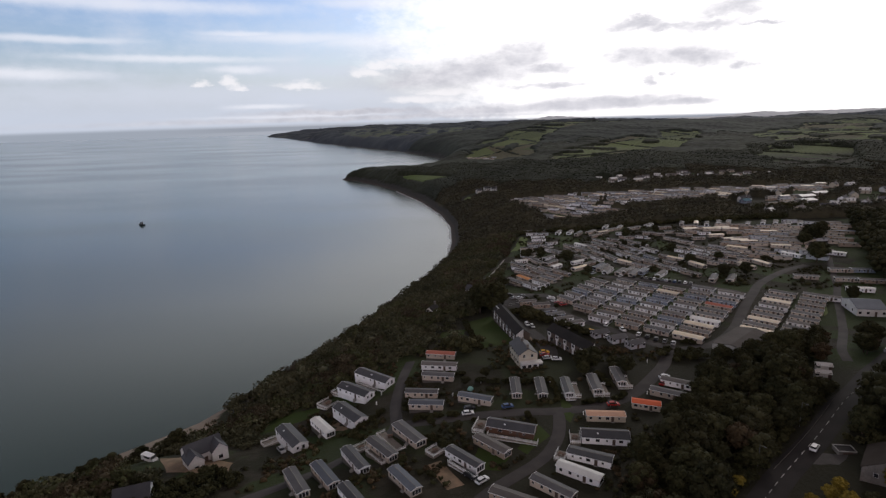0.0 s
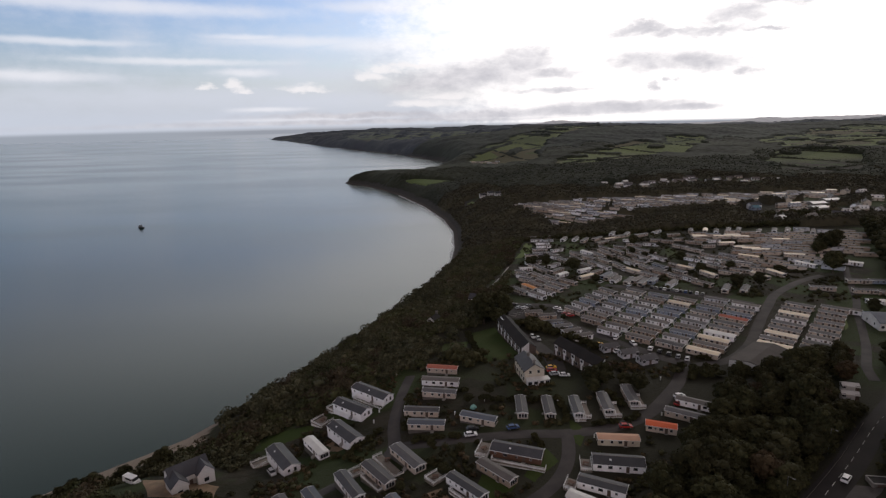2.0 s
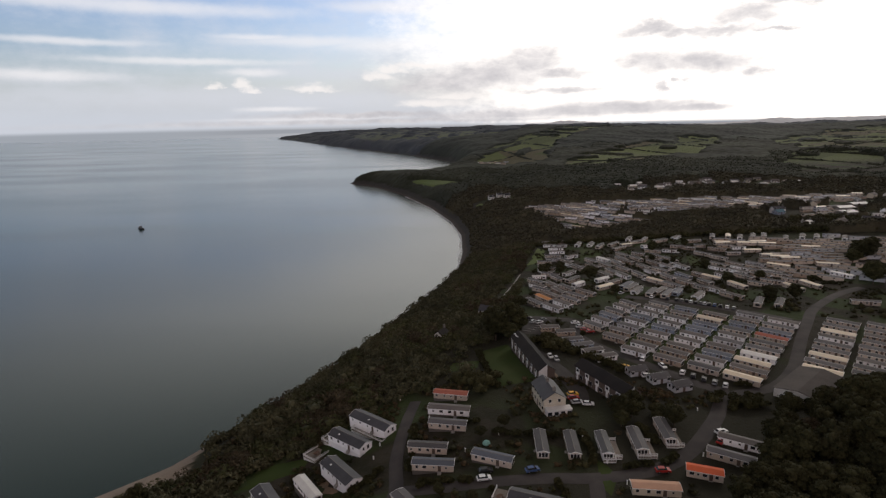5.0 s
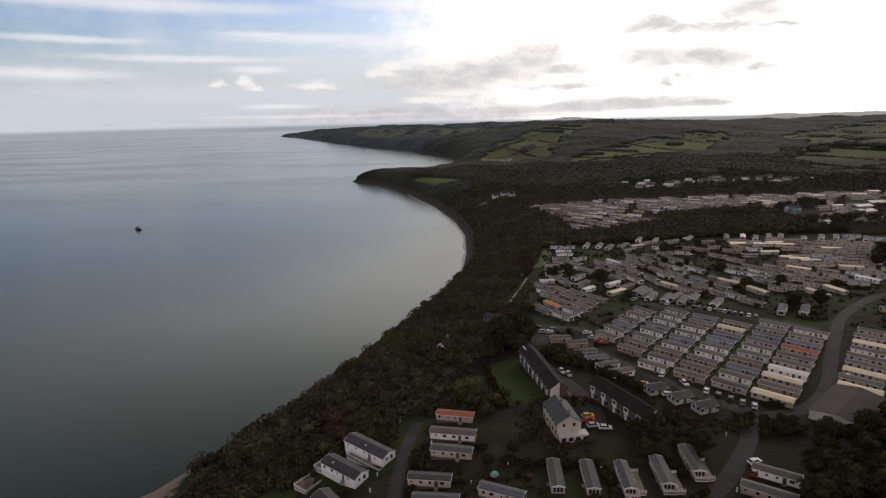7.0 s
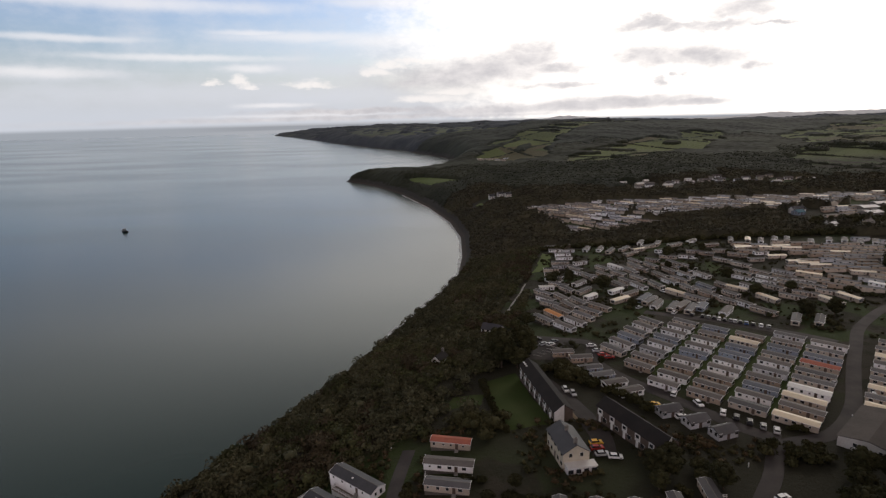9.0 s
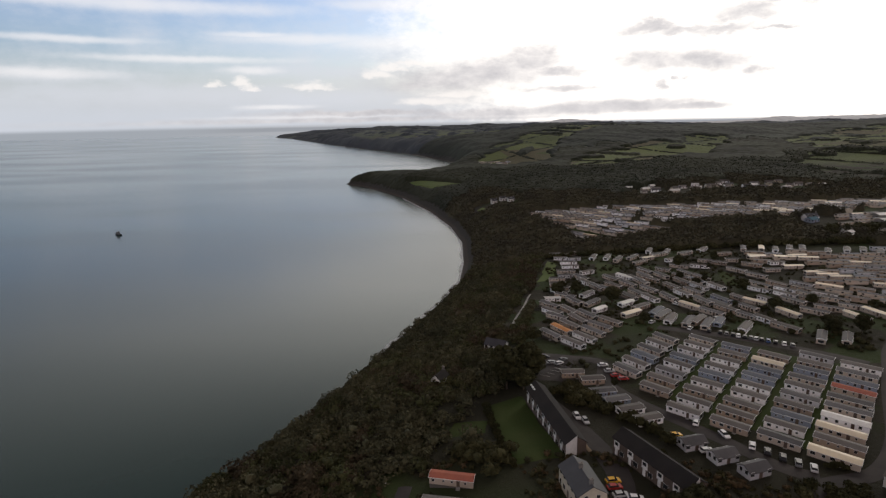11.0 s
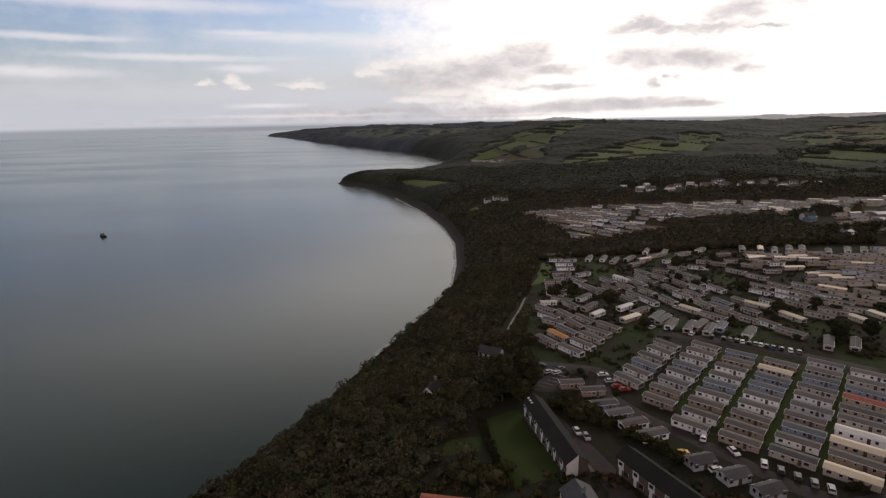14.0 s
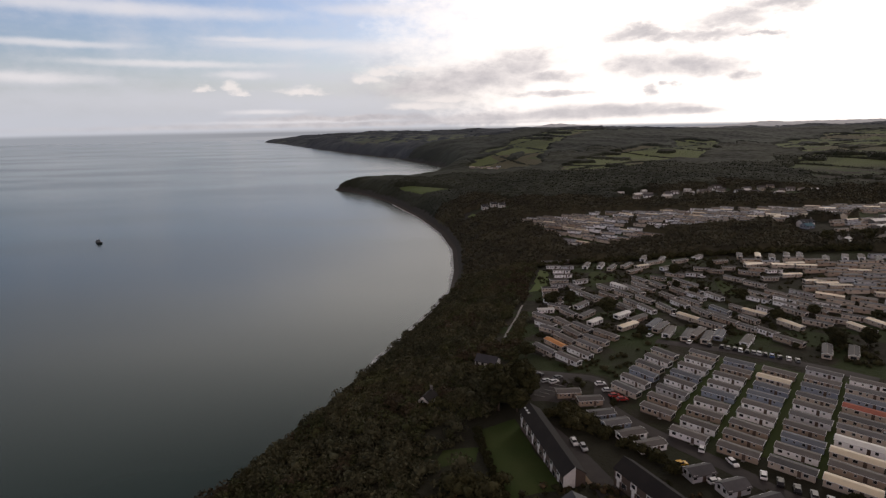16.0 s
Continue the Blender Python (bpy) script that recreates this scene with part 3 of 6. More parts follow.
strip("road", [(-66, 104), (-53, 115), (-40, 125), (-24, 139), (-17, 147), (-18, 163), (-17, 183), (-15, 196)], 3.6, M["tarmac"], "narrow tarmac lane through the caravan park", "road")
strip("road", [(-17, 149), (-6, 148), (10, 149.5), (22, 150), (32, 149.5), (46, 152), (59, 160), (72, 175), (82, 188.5), (98, 193.5), (113, 207), (126, 225.5), (146, 253), (160, 270), (183, 289), (200, 298)], 4.2, M["tarmac"], "tarmac park road winding between caravan rows", "road")
strip("road", [(0, 104), (9, 114), (23, 126), (29.5, 137), (32, 149)], 3.5, M["tarmac"], "tarmac lane curving past caravans", "road")
MAIN_ROAD = [(40, 84), (63.4, 102.6), (79.4, 116.6), (97.5, 131.0), (111.9, 143.2), (121, 150), (140, 165.5), (165, 186), (200, 214), (245, 248)]
SIDE_LANE = [(132, 170), (138, 181), (144.4, 190), (156, 206), (168, 225), (176.5, 239), (190, 259), (206, 286), (222, 312)]
strip("road", SIDE_LANE, 3.0, M["tarmac"], "narrow tarmac lane between hedges", "road")
strip("road", MAIN_ROAD, 6.6, M["asphalt"], "wide tarmac main road with a worn white centre line", "road")
strip("road", [(30, 274), (42, 268), (50.8, 262), (48.1, 247.1), (52.4, 234.5), (60.7, 221.5), (69.4, 208.5), (76.7, 197.5), (84, 192)], 4.6, M["tarmac"], "tarmac service road along the caravan rows", "road")
strip("road", [(24.5, 240), (30, 226), (35, 210), (37.5, 196), (36, 186)], 6.0, M["tarmac"], "dark tarmac yard road between two terraces", "road")
strip("road", [(84, 298), (96, 290), (107, 283.5), (118, 274), (132, 262), (140, 254)], 5.4, M["tarmac"], "tarmac lane with a row of parked cars", "road")
def surf(y0, y1):
    ys = np.arange(y0, y1, 6.0)
    xs = coast_x(ys)
    edge = 1.0 + 0.8 * np.sin(ys * 0.13) + 0.6 * np.sin(ys * 0.31)
    verts = [(float(x) + d, float(y), 0.05) for x, y, w in zip(xs, ys, edge) for d in (-1.2 - w, -0.2)]
    faces = [(2 * i, 2 * i + 1, 2 * i + 3, 2 * i + 2) for i in range(len(ys) - 1)]
    tagged(mesh_object("surf", verts, faces, [M["foam"]]), "thin line of white surf along the shore", "surf", kind="structure")


surf(330, 905)
surf(1200, 1480)
strip("verge", [(25.2, 238), (28.2, 226), (31.4, 213), (33.2, 205)], 1.3, M["earth"], "strip of orange-brown earth beside the terrace", "verge")
patch("pavement", [(25, 252), (37, 247), (42, 268), (31, 272)], M["tarmac"], "tarmac car park beside the caravans", "car park", cell=2.5)
strip("path", [(24.5, 318), (27.5, 329), (33, 346), (37, 361), (39.5, 369)], 1.1, M["concrete"], "pale concrete cliff path", "path", 0.3)
line = smooth_line(MAIN_ROAD, 1.0)
for k in range(24, 120, 4):
    strip("road_marking", [line[k], line[k + 2]], 0.16, M["paint"], "worn white centre line dash on the main road", "road marking", 0.3, 1.0)

for k in range(5):
    strip("road_marking", [(27.5 + k * 2.0, 255.0 + k * 1.7), (30.5 + k * 2.0, 252.6 + k * 1.7)], 0.16, M["paint"], "white parking bay line on tarmac", "road marking", 0.3, 1.0)
patch("lawn", [(58, 238), (90, 197), (140, 250), (94, 286)], M["lawn"], "rough grass between rows of caravans", "lawn", cell=3.5)
patch("lawn", [(-62, 163), (-60.5, 175), (-44, 173.5), (-45, 168)], M["lawn"], "clipped green lawn beside chalets", "lawn", cell=2.5)
patch("lawn", [(6.5, 236), (19, 240), (26, 203), (11.5, 201)], M["lawn"], "green lawn behind a terrace", "lawn", cell=2.5)
patch("lawn", [(-6, 218), (6, 219), (8, 226), (-3, 226.5)], M["lawn"], "small garden lawn among cliff scrub", "lawn", cell=2.0)
patch("lawn", [(45, 392), (57.5, 392), (66, 426), (61.5, 448)], M["field"], "bright green grass beside caravans", "lawn")
patch("lawn", [(81, 396), (97, 398), (107, 414), (88, 429)], M["lawn"], "green open grass between caravan rows", "lawn")
patch("lawn", [(140, 361), (158, 358), (156, 392), (151, 396)], M["lawn"], "green open grass between caravan rows", "lawn")
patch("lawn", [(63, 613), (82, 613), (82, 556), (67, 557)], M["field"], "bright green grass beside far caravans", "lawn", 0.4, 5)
patch("lawn", [(4, 124), (12, 122), (15, 128), (7, 132)], M["lawn"], "small mown grass plot", "lawn", cell=2.0)
patch("lawn", [(34, 143), (38, 150), (34, 158), (33, 145)], M["lawn"], "small mown grass verge", "lawn", cell=2.0)
patch("lawn", [(20, 128), (27, 137), (24, 145), (17, 131)], M["lawn"], "small mown grass plot", "lawn", cell=2.0)
patch("bare_ground", [(-7.0, 125.5), (-3.2, 127), (2.6, 117), (-1.5, 115.2)], M["earth"], "rectangle of bare sandy earth awaiting a caravan", "bare ground", cell=1.5)
patch("bare_ground", [(-40, 161.6), (-38, 162.6), (-31.6, 154.4), (-35.2, 153.2)], M["earth"], "patch of bare sandy earth", "bare ground", cell=1.5)
patch("bare_ground", [(-88, 147), (-79, 134), (-61, 131.5), (-62, 139)], M["earth"], "gravel forecourt of a white cottage", "forecourt", cell=2.0)

# ---- caravans ----
KINDS = {  # wall, roof, wall word, roof word
    "white": ("white", "r_brown", "white", "brown-grey"), "tan": ("tan", "r_brown", "tan", "brown-grey"), "blue": ("blue", "r_blue", "grey-blue", "blue-grey"), "pale": ("beige", "r_blue", "beige", "blue-grey"), "lilac": ("grey", "r_grey", "pale grey", "grey"),
    "grey": ("beige", "r_grey", "beige", "grey"), "cream": ("beige", "r_cream", "beige", "pale cream"), "whiteroof": ("white", "r_white", "white", "white"),
    "red": ("beige", "r_red", "beige", "terracotta"), "orange": ("beige", "r_orange", "beige", "orange"), "bluewall": ("blue", "r_grey", "grey-blue", "grey"), "slate": ("white", "r_slate", "white", "dark slate-grey"), "brown": ("timber", "r_slate", "brown timber", "dark slate-grey"),
    "scarlet": ("beige", "r_scarlet", "beige", "bright orange-red"), "peach": ("cream", "r_peach", "cream", "faded peach"),
}
made = {}


def window(parent, x, y, z, w, h, face):
    """A framed window on the wall that faces along face ('x' or 'y' with its sign)."""
    bm = bmesh.new()
    s = 1 if face[0] == "+" else -1
    for k, (t, ww, hh) in enumerate(((0.06, w, h), (0.09, w - 0.09, h - 0.09))):
        if face[1] == "y":
            box(bm, x, y + s * 0.005, z, ww, t, hh, k)
        else:
            box(bm, x + s * 0.005, y, z, t, ww, hh, k)
    return part("window", bm, (M["upvc"], M["glass"]), parent)


def build_caravan(kind, length, width, eave=2.4, ridge=2.85):
    wall, roof, word, roofword = KINDS[kind]
    root = new("static_caravan")
    root.empty_display_size = 1
    L, W = length / 2, width / 2
    bm = bmesh.new()
    prism(bm, [(-W, 0.3), (W, 0.3), (W, eave), (0, ridge - 0.06), (-W, eave)], -L, L)
    part("body", bm, M[wall], root)
    bm = bmesh.new()
    o, th = 0.14, 0.09
    prism(bm, [(-W - o, eave - 0.05), (0, ridge), (W + o, eave - 0.05), (W + o, eave - 0.05 + th), (0, ridge + th), (-W - o, eave - 0.05 + th)], -L - 0.16, L + 0.16)
    part("roof", bm, M[roof], root)
    for s in (-1, 1):
        bm = bmesh.new()
        e0, e1 = sorted((s * (L + 0.15), s * (L + 0.21)))
        prism(bm, [(-W - o - 0.02, eave - 0.14), (0, ridge - 0.1), (W + o + 0.02, eave - 0.14), (W + o + 0.02, eave + 0.06), (0, ridge + 0.12), (-W - o - 0.02, eave + 0.06)], e0, e1)
        part("bargeboard", bm, M["upvc"], root)
    bm = bmesh.new()
    box(bm, 0, -W - o - 0.03, eave - 0.03, length + 0.3, 0.06, 0.1)
    part("gutter", bm, M["upvc"], root)
    bm = bmesh.new()
    box(bm, 0, 0, -0.6, length - 0.1, width - 0.1, 1.8)
    part("skirting", bm, M["white"] if width > 4 and wall == "white" else M["skirt"], root)
    rng = random.Random(hash_word(kind) + int(length))
    for sx in (-0.78, -0.36, 0.02, 0.62):
        w = rng.choice((0.8, 1.1, 0.55, 0.6))
        window(root, sx * L + rng.uniform(-0.3, 0.3), -W, 1.45, w, 0.85 if w > 0.7 else 0.6, "-y")
    for sx in (0.1,):
        window(root, sx * L, W, 1.42, 1.0, 0.9, "+y")
    window(root, -L, 0, 1.35, width * 0.62, 1.1, "-x")
    if width > 4:
        window(root, L, -0.9, 1.42, 0.7, 0.9, "+x")
    bm = bmesh.new()
    if width > 4:
        box(bm, L + 0.005, 0.9, 1.32, 0.06, 0.9, 1.3, 0)
        box(bm, L + 0.02, 0.9, 1.32, 0.08, 0.76, 1.16, 1)
        part("window", bm, (M["upvc"], M["glass"]), root)
        bm = bmesh.new()
    box(bm, L + 0.005, 0, 1.32, 0.06, width * 0.82, 1.35, 0)
    for k in (-1, 0, 1):
        box(bm, L + 0.02, k * width * 0.265, 1.32, 0.08, width * 0.22, 1.2, 1)
    if width > 4:
        bm.free()
    else:
        part("bay_window", bm, (M["upvc"], M["glass"]), root)
    if roof not in ("r_white", "r_cream", "r_red", "r_orange", "r_peach", "r_scarlet"):
        bm = bmesh.new()
        prism(bm, [(-0.1, ridge + 0.07), (0, ridge + 0.1), (0.1, ridge + 0.07), (0, ridge + 0.13)], -L - 0.1, L + 0.1)
        part("ridge_cap", bm, M["stone"], root)
    rng = random.Random(hash_word(kind) + int(length))
    bm = bmesh.new()
    if width > 4:
        box(bm, rng.uniform(-0.6, 0.5) * L, -W * 0.45, ridge - (ridge - eave) * 0.45 + 0.1, 0.5, 0.5, 0.16)
        part("roof_vent", bm, M["upvc"], root)
    else:
        bm.free()
    bm = bmesh.new()
    for k in range(3):
        box(bm, 0.33 * L, -W - 0.2 - 0.28 * k, 0.12 - 0.2 * k, 1.0, 0.3, 0.5)
    part("doorstep", bm, M["concrete"], root)
    bm = bmesh.new()
    box(bm, 0.33 * L, -W, 1.2, 0.8, 0.08, 1.75)
    part("door", bm, M["door"], root)
    return tagged(root, f"static caravan with {word} cladding and a {roofword} roof", "caravan", "caravans in the park")


def hash_word(w):
    return sum(ord(c) * (i + 3) for i, c in enumerate(w))


def caravan(kind, x, y, heading, length=10.7, width=3.1, dz=0.0):
    """Stands a caravan with its middle at (x, y), long side along the heading in degrees."""
    h = radians(heading)
    ux, uy = math.cos(h), math.sin(h)
    z = max(lz(x + ux * a * length / 2 - uy * b * width / 2, y + uy * a * length / 2 + ux * b * width / 2) for a in (-1, 0, 1) for b in (-1, 1)) - 0.25 + dz
    m = pose(x, y, z, 0, 0, heading)
    key = (kind, round(length), round(width))
    if key not in made:
        made[key] = build_caravan(kind, length, width, 2.15, 2.55 if width < 4.8 else 3.1)
        made[key].matrix_basis = m
        return made[key]
    return copy_thing(made[key], m)


def deck(x, y, heading, length, depth, dz=0.55, skirted=False):
    """A raised timber deck with a white balustrade on three sides; it stretches along the heading."""
    root = new("deck")
    bm = bmesh.new()
    box(bm, 0, 0, -0.06, length, depth, 0.12)
    part("platform", bm, M["deck"], root)
    bm = bmesh.new()
    box(bm, 0, 0, -0.9, length - 0.1, depth - 0.1, 1.6)
    part("skirting", bm, M["rail"] if skirted else M["deck"], root)
    L, D = length / 2 - 0.06, depth / 2 - 0.06
    for px, py in [(-L + 2 * L * k / 5, -D) for k in range(6)] + [(s * L, D * q) for s in (-1, 1) for q in (0, 1)]:
        bm = bmesh.new()
        box(bm, px, py, 0.52, 0.1, 0.1, 1.04)
        part("post", bm, M["rail"], root)
    for z, th in ((1.02, 0.07), (0.55, 0.42)):
        for cx, cy, sx, sy in ((0, -D, 2 * L, 0.05), (-L, 0, 0.05, 2 * D), (L, 0, 0.05, 2 * D)):
            bm = bmesh.new()
            box(bm, cx, cy, z, sx, sy, th)
            part("rail", bm, M["rail"], root)
    root.matrix_basis = pose(x, y, lz(x, y) + dz, 0, 0, heading)
    return tagged(root, "raised timber deck with a white balustrade beside a caravan", "deck", "decks beside caravans")


def unit(a, dist, off=0.0):
    h = radians(a)
    return math.cos(h) * dist - math.sin(h) * off, math.sin(h) * dist + math.cos(h) * off


# the near park: middle of the visible long wall's foot, heading, length, width, kind
NEAR = [(-28.6, 179.9, -37, 15.0, 4.9, "slate"), (-34.1, 172.1, -36, 13.0, 4.9, "slate"), (-34.0, 157.1, -48, 13.2, 4.9, "slate"), (-41.5, 154.3, -51, 10.5, 3.1, "whiteroof"), (-50.6, 148.7, -52, 13.2, 4.9, "slate"), (-13.5, 138.2, -53, 11.9, 3.6, "grey"), (-20.3, 131.9, -50, 10.9, 3.1, "grey"), (-26.9, 127.8, -56, 11.2, 3.1, "slate"), (-33.6, 121.7, -54, 10.6, 3.1, "pale"), (-13.1, 117.0, -54, 11.0, 3.1, "pale"), (-40.2, 119.2, -57, 10.8, 3.1, "grey")]  # by the clifftop lane
NEAR += [(15.9, 137.1, -20, 13.3, 4.9, "brown"), (9.5, 130.2, -47, 10.9, 3.1, "tan"), (1.9, 124.7, -47, 11.0, 3.1, "slate"), (-3.6, 193.6, -11, 10.9, 3.1, "red"), (-4.1, 183.1, -9, 12.6, 3.5, "white"), (-4.4, 174.6, -10, 11.0, 3.1, "grey"), (-9.6, 163.2, -6, 10.5, 3.1, "grey"), (-7.8, 154.8, -5, 10.7, 3.1, "pale"), (7.1, 156.3, -22, 10.9, 3.1, "pale"), (44.2, 142.5, -6, 10.8, 3.1, "peach"), (40.9, 131.3, -9, 12.4, 4.8, "slate")]  # by the middle lane
NEAR += [(34.2, 123.2, -26, 11.0, 3.6, "slate"), (29.9, 117.2, -36, 11.0, 3.1, "whiteroof"), (22.3, 112.0, -42, 10.6, 3.1, "grey"), (12.9, 108.5, -30, 10.6, 3.1, "tan"), (57.6, 148.3, -20, 8.0, 3.1, "scarlet"), (66.6, 154.5, -32, 10.6, 3.1, "grey"), (71.9, 161.0, -32, 10.0, 3.1, "white"), (-24.5, 111.0, -54, 10.8, 3.1, "slate"), (4.0, 98.0, -38, 10.6, 3.1, "white"), (-8.0, 101.0, -50, 10.6, 3.1, "tan")]  # by the curving lane
for x, y, a, L, W, kind in NEAR:
    dx, dy = unit(a, 0, W / 2)
    caravan(kind, x + dx, y + dy, a, L, W)
for x, y, kind in ((21.0, 163.6, "grey"), (29.0, 162.6, "grey"), (37.3, 162.2, "slate"), (46.5, 163.8, "grey"), (55.4, 168.4, "grey")):
    caravan(kind, x, y, -93, 10.2, 2.9)
deck(-38.5, 181.0, -37, 5.5, 6.5, 0.3, True)
deck(-28.0, 178.6, -37, 13.0, 1.8, 0.45, True)
deck(-42.8, 174.2, -36, 5.0, 5.5, 0.3, True)
deck(-56.5, 153.5, -52, 3.2, 5.2, 0.6)
deck(-17.2, 138.2, -53, 11.0, 3.0)
deck(-25.4, 137.5, -50, 2.8, 3.8)
deck(-20.6, 131.0, -50, 8.0, 1.4)
deck(8.3, 142.4, -20, 3.4, 6.6, 0.4, True)
deck(16.4, 134.9, -20, 14.0, 1.6, 0.5, True)
deck(-4.6, 130.8, -47, 3.4, 4.2, 0.55)
deck(2.4, 122.2, -47, 9.5, 1.4, 0.45, True)
deck(39.9, 161.0, -93, 8.0, 1.9, 0.5, True)
deck(48.9, 160.6, -93, 7.0, 1.7, 0.5, True)
deck(57.6, 165.2, -93, 7.0, 1.6, 0.5, True)
deck(37.2, 156.4, -3, 3.2, 1.4, 0.5, True)
deck(46.3, 157.8, -3, 3.2, 1.6, 0.5, True)
deck(55.3, 162.4, -3, 3.2, 1.6, 0.5, True)
deck(33.3, 134.0, -9, 2.8, 5.0)
deck(28.0, 126.4, -26, 2.8, 4.4)
deck(-4.0, 180.6, -9, 12.0, 1.5, 0.3, True)

# the regular rows: foot of each column, steps to the north-east, kinds in order
STEP = (4.62, 5.60)
COLUMNS = [
    (54.3, 255.8, "grey white blue grey white grey", -54), (58.0, 241.0, "tan tan lilac white blue white white grey", -46), (61.4, 226.1, "white white tan white blue white white tan blue", -41),
    (70.0, 218.0, "tan tan tan white white blue blue cream tan", -42), (79.4, 210.6, "grey white blue tan lilac white grey blue tan lilac", -41), (87.6, 202.4, "cream tan cream whiteroof grey grey red blue grey white", -41),
    (115.1, 205.8, "cream grey cream grey grey white cream grey grey", -42), (127.4, 200.0, "grey grey white grey grey grey tan grey grey", -42),
]
for (x0, y0, kinds, a), size in zip(COLUMNS, (9.3, 9.3, 9.3, 9.6, 10.0, 11.0, 11.0, 10.2)):
    for k, kind in enumerate(kinds.split()):
        dx, dy = unit(a, size / 2 + 0.1)
        caravan(kind, x0 + dx + k * STEP[0] + 0.25 * math.sin(k * 2.3 + x0), y0 + dy + k * STEP[1] + 0.25 * math.cos(k * 3.1 + y0), a + 1.2 * math.sin(k * 5.1 + x0), size, 3.5)
# short grey-blue chalets beside the service road
for x, y, a, kind in ((44.6, 237.0, 9, "bluewall"), (47.2, 231.2, 14, "bluewall"), (49.6, 225.2, 15, "white"), (52.8, 219.2, 16, "white"), (38.0, 252.0, 2, "tan"), (43.4, 246.0, 4, "tan")):
    caravan(kind, x, y, a, 7.6, 3.5)

# looser rows further on: place, heading, length, kind
LOOSE = []
LOOSE += [(37.7, 292.2, -59, 10.8, "grey"), (44.4, 280.6, -55, 10.8, "white"), (43.0, 297.9, -61, 10.8, "orange"), (50.1, 285.9, -56, 10.8, "white"), (47.9, 303.1, -60, 10.8, "tan"), (55.2, 292.8, -56, 10.8, "grey"), (52.8, 310.6, -67, 10.8, "tan"), (59.7, 299.0, -51, 10.8, "grey"), (58.5, 316.3, -63, 10.8, "grey"), (65.5, 304.9, -53, 10.8, "tan")]  # rows by the service road
LOOSE += [(44.9, 338.0, -51, 10.8, "grey"), (48.3, 349.4, 2, 8.0, "whiteroof"), (44.1, 325.9, -49, 10.8, "white"), (44.8, 316.9, -43, 10.2, "grey"), (52.1, 325.9, -66, 10.8, "tan"), (57.9, 341.5, -65, 10.8, "grey"), (65.6, 337.1, 45, 10.8, "grey"), (66.2, 324.9, 40, 8.0, "whiteroof"), (67.1, 354.2, 44, 9.9, "white"), (81.1, 332.8, 35, 9.1, "whiteroof"), (78.2, 315.8, 34, 10.7, "cream"), (85.7, 325.6, 35, 10.3, "tan")]  # scattered west of the rows
LOOSE += [(70.4, 459.2, 5, 10.4, "lilac"), (78.9, 454.0, 38, 10.8, "tan"), (69.0, 438.7, -8, 8.4, "white"), (76.9, 433.3, 10, 8.5, "lilac"), (71.7, 425.2, -5, 10.8, "white"), (70.7, 415.3, 1, 10.8, "white"), (66.1, 404.7, -5, 10.8, "grey"), (65.1, 395.5, 1, 10.8, "lilac"), (57.9, 390.4, -2, 9.0, "grey"), (56.5, 380.7, 2, 8.0, "white"), (77.9, 400.2, 25, 8.8, "white")]  # cluster at the wood
LOOSE += [(71.8, 377.8, -58, 10.8, "white"), (75.3, 366.8, -71, 10.8, "grey"), (84.8, 367.8, -58, 10.8, "tan"), (79.7, 360.2, -59, 10.8, "grey"), (96.0, 385.2, -60, 10.8, "whiteroof"), (87.7, 383.5, -64, 10.8, "grey"), (93.2, 369.3, -64, 10.8, "grey"), (91.9, 350.5, -69, 10.8, "grey"), (85.8, 344.2, -69, 10.8, "tan"), (101.6, 372.9, -73, 10.8, "grey"), (100.1, 356.6, -68, 10.8, "grey"), (95.1, 339.8, -71, 10.8, "white"), (107.8, 377.5, -58, 10.8, "tan"), (116.8, 384.2, -74, 10.8, "grey"), (111.2, 396.1, -69, 10.8, "grey")]  # diagonal rows
LOOSE += [(113.6, 360.2, -71, 10.8, "tan"), (120.0, 348.6, -64, 10.8, "grey"), (113.4, 345.7, -71, 10.8, "white"), (104.2, 340.1, -74, 10.8, "grey"), (107.9, 323.1, -58, 10.8, "cream"), (112.9, 312.2, -56, 10.8, "grey"), (117.1, 330.5, -76, 10.6, "grey"), (126.3, 332.2, -69, 10.3, "blue"), (121.3, 316.9, -62, 10.8, "tan"), (138.8, 325.4, -55, 10.3, "cream"), (131.5, 316.8, -66, 8.3, "grey"), (125.1, 305.7, -57, 8.0, "grey"), (129.6, 300.0, -64, 8.0, "white"), (146.5, 329.1, -62, 8.5, "white"), (135.6, 333.3, -65, 8.3, "tan")]  # middle rows
LOOSE += [(89.8, 316.2, 49, 10.8, "blue"), (91.6, 304.6, 54, 10.8, "white"), (97.4, 299.9, 54, 10.8, "grey"), (103.6, 296.0, 54, 10.8, "grey"), (109.6, 298.3, 53, 8.4, "blue"), (116.5, 290.4, 49, 10.8, "white"), (90.8, 311.4, 46, 10.8, "grey"), (102.1, 301.6, 46, 10.8, "tan")]  # short lane, seen end on
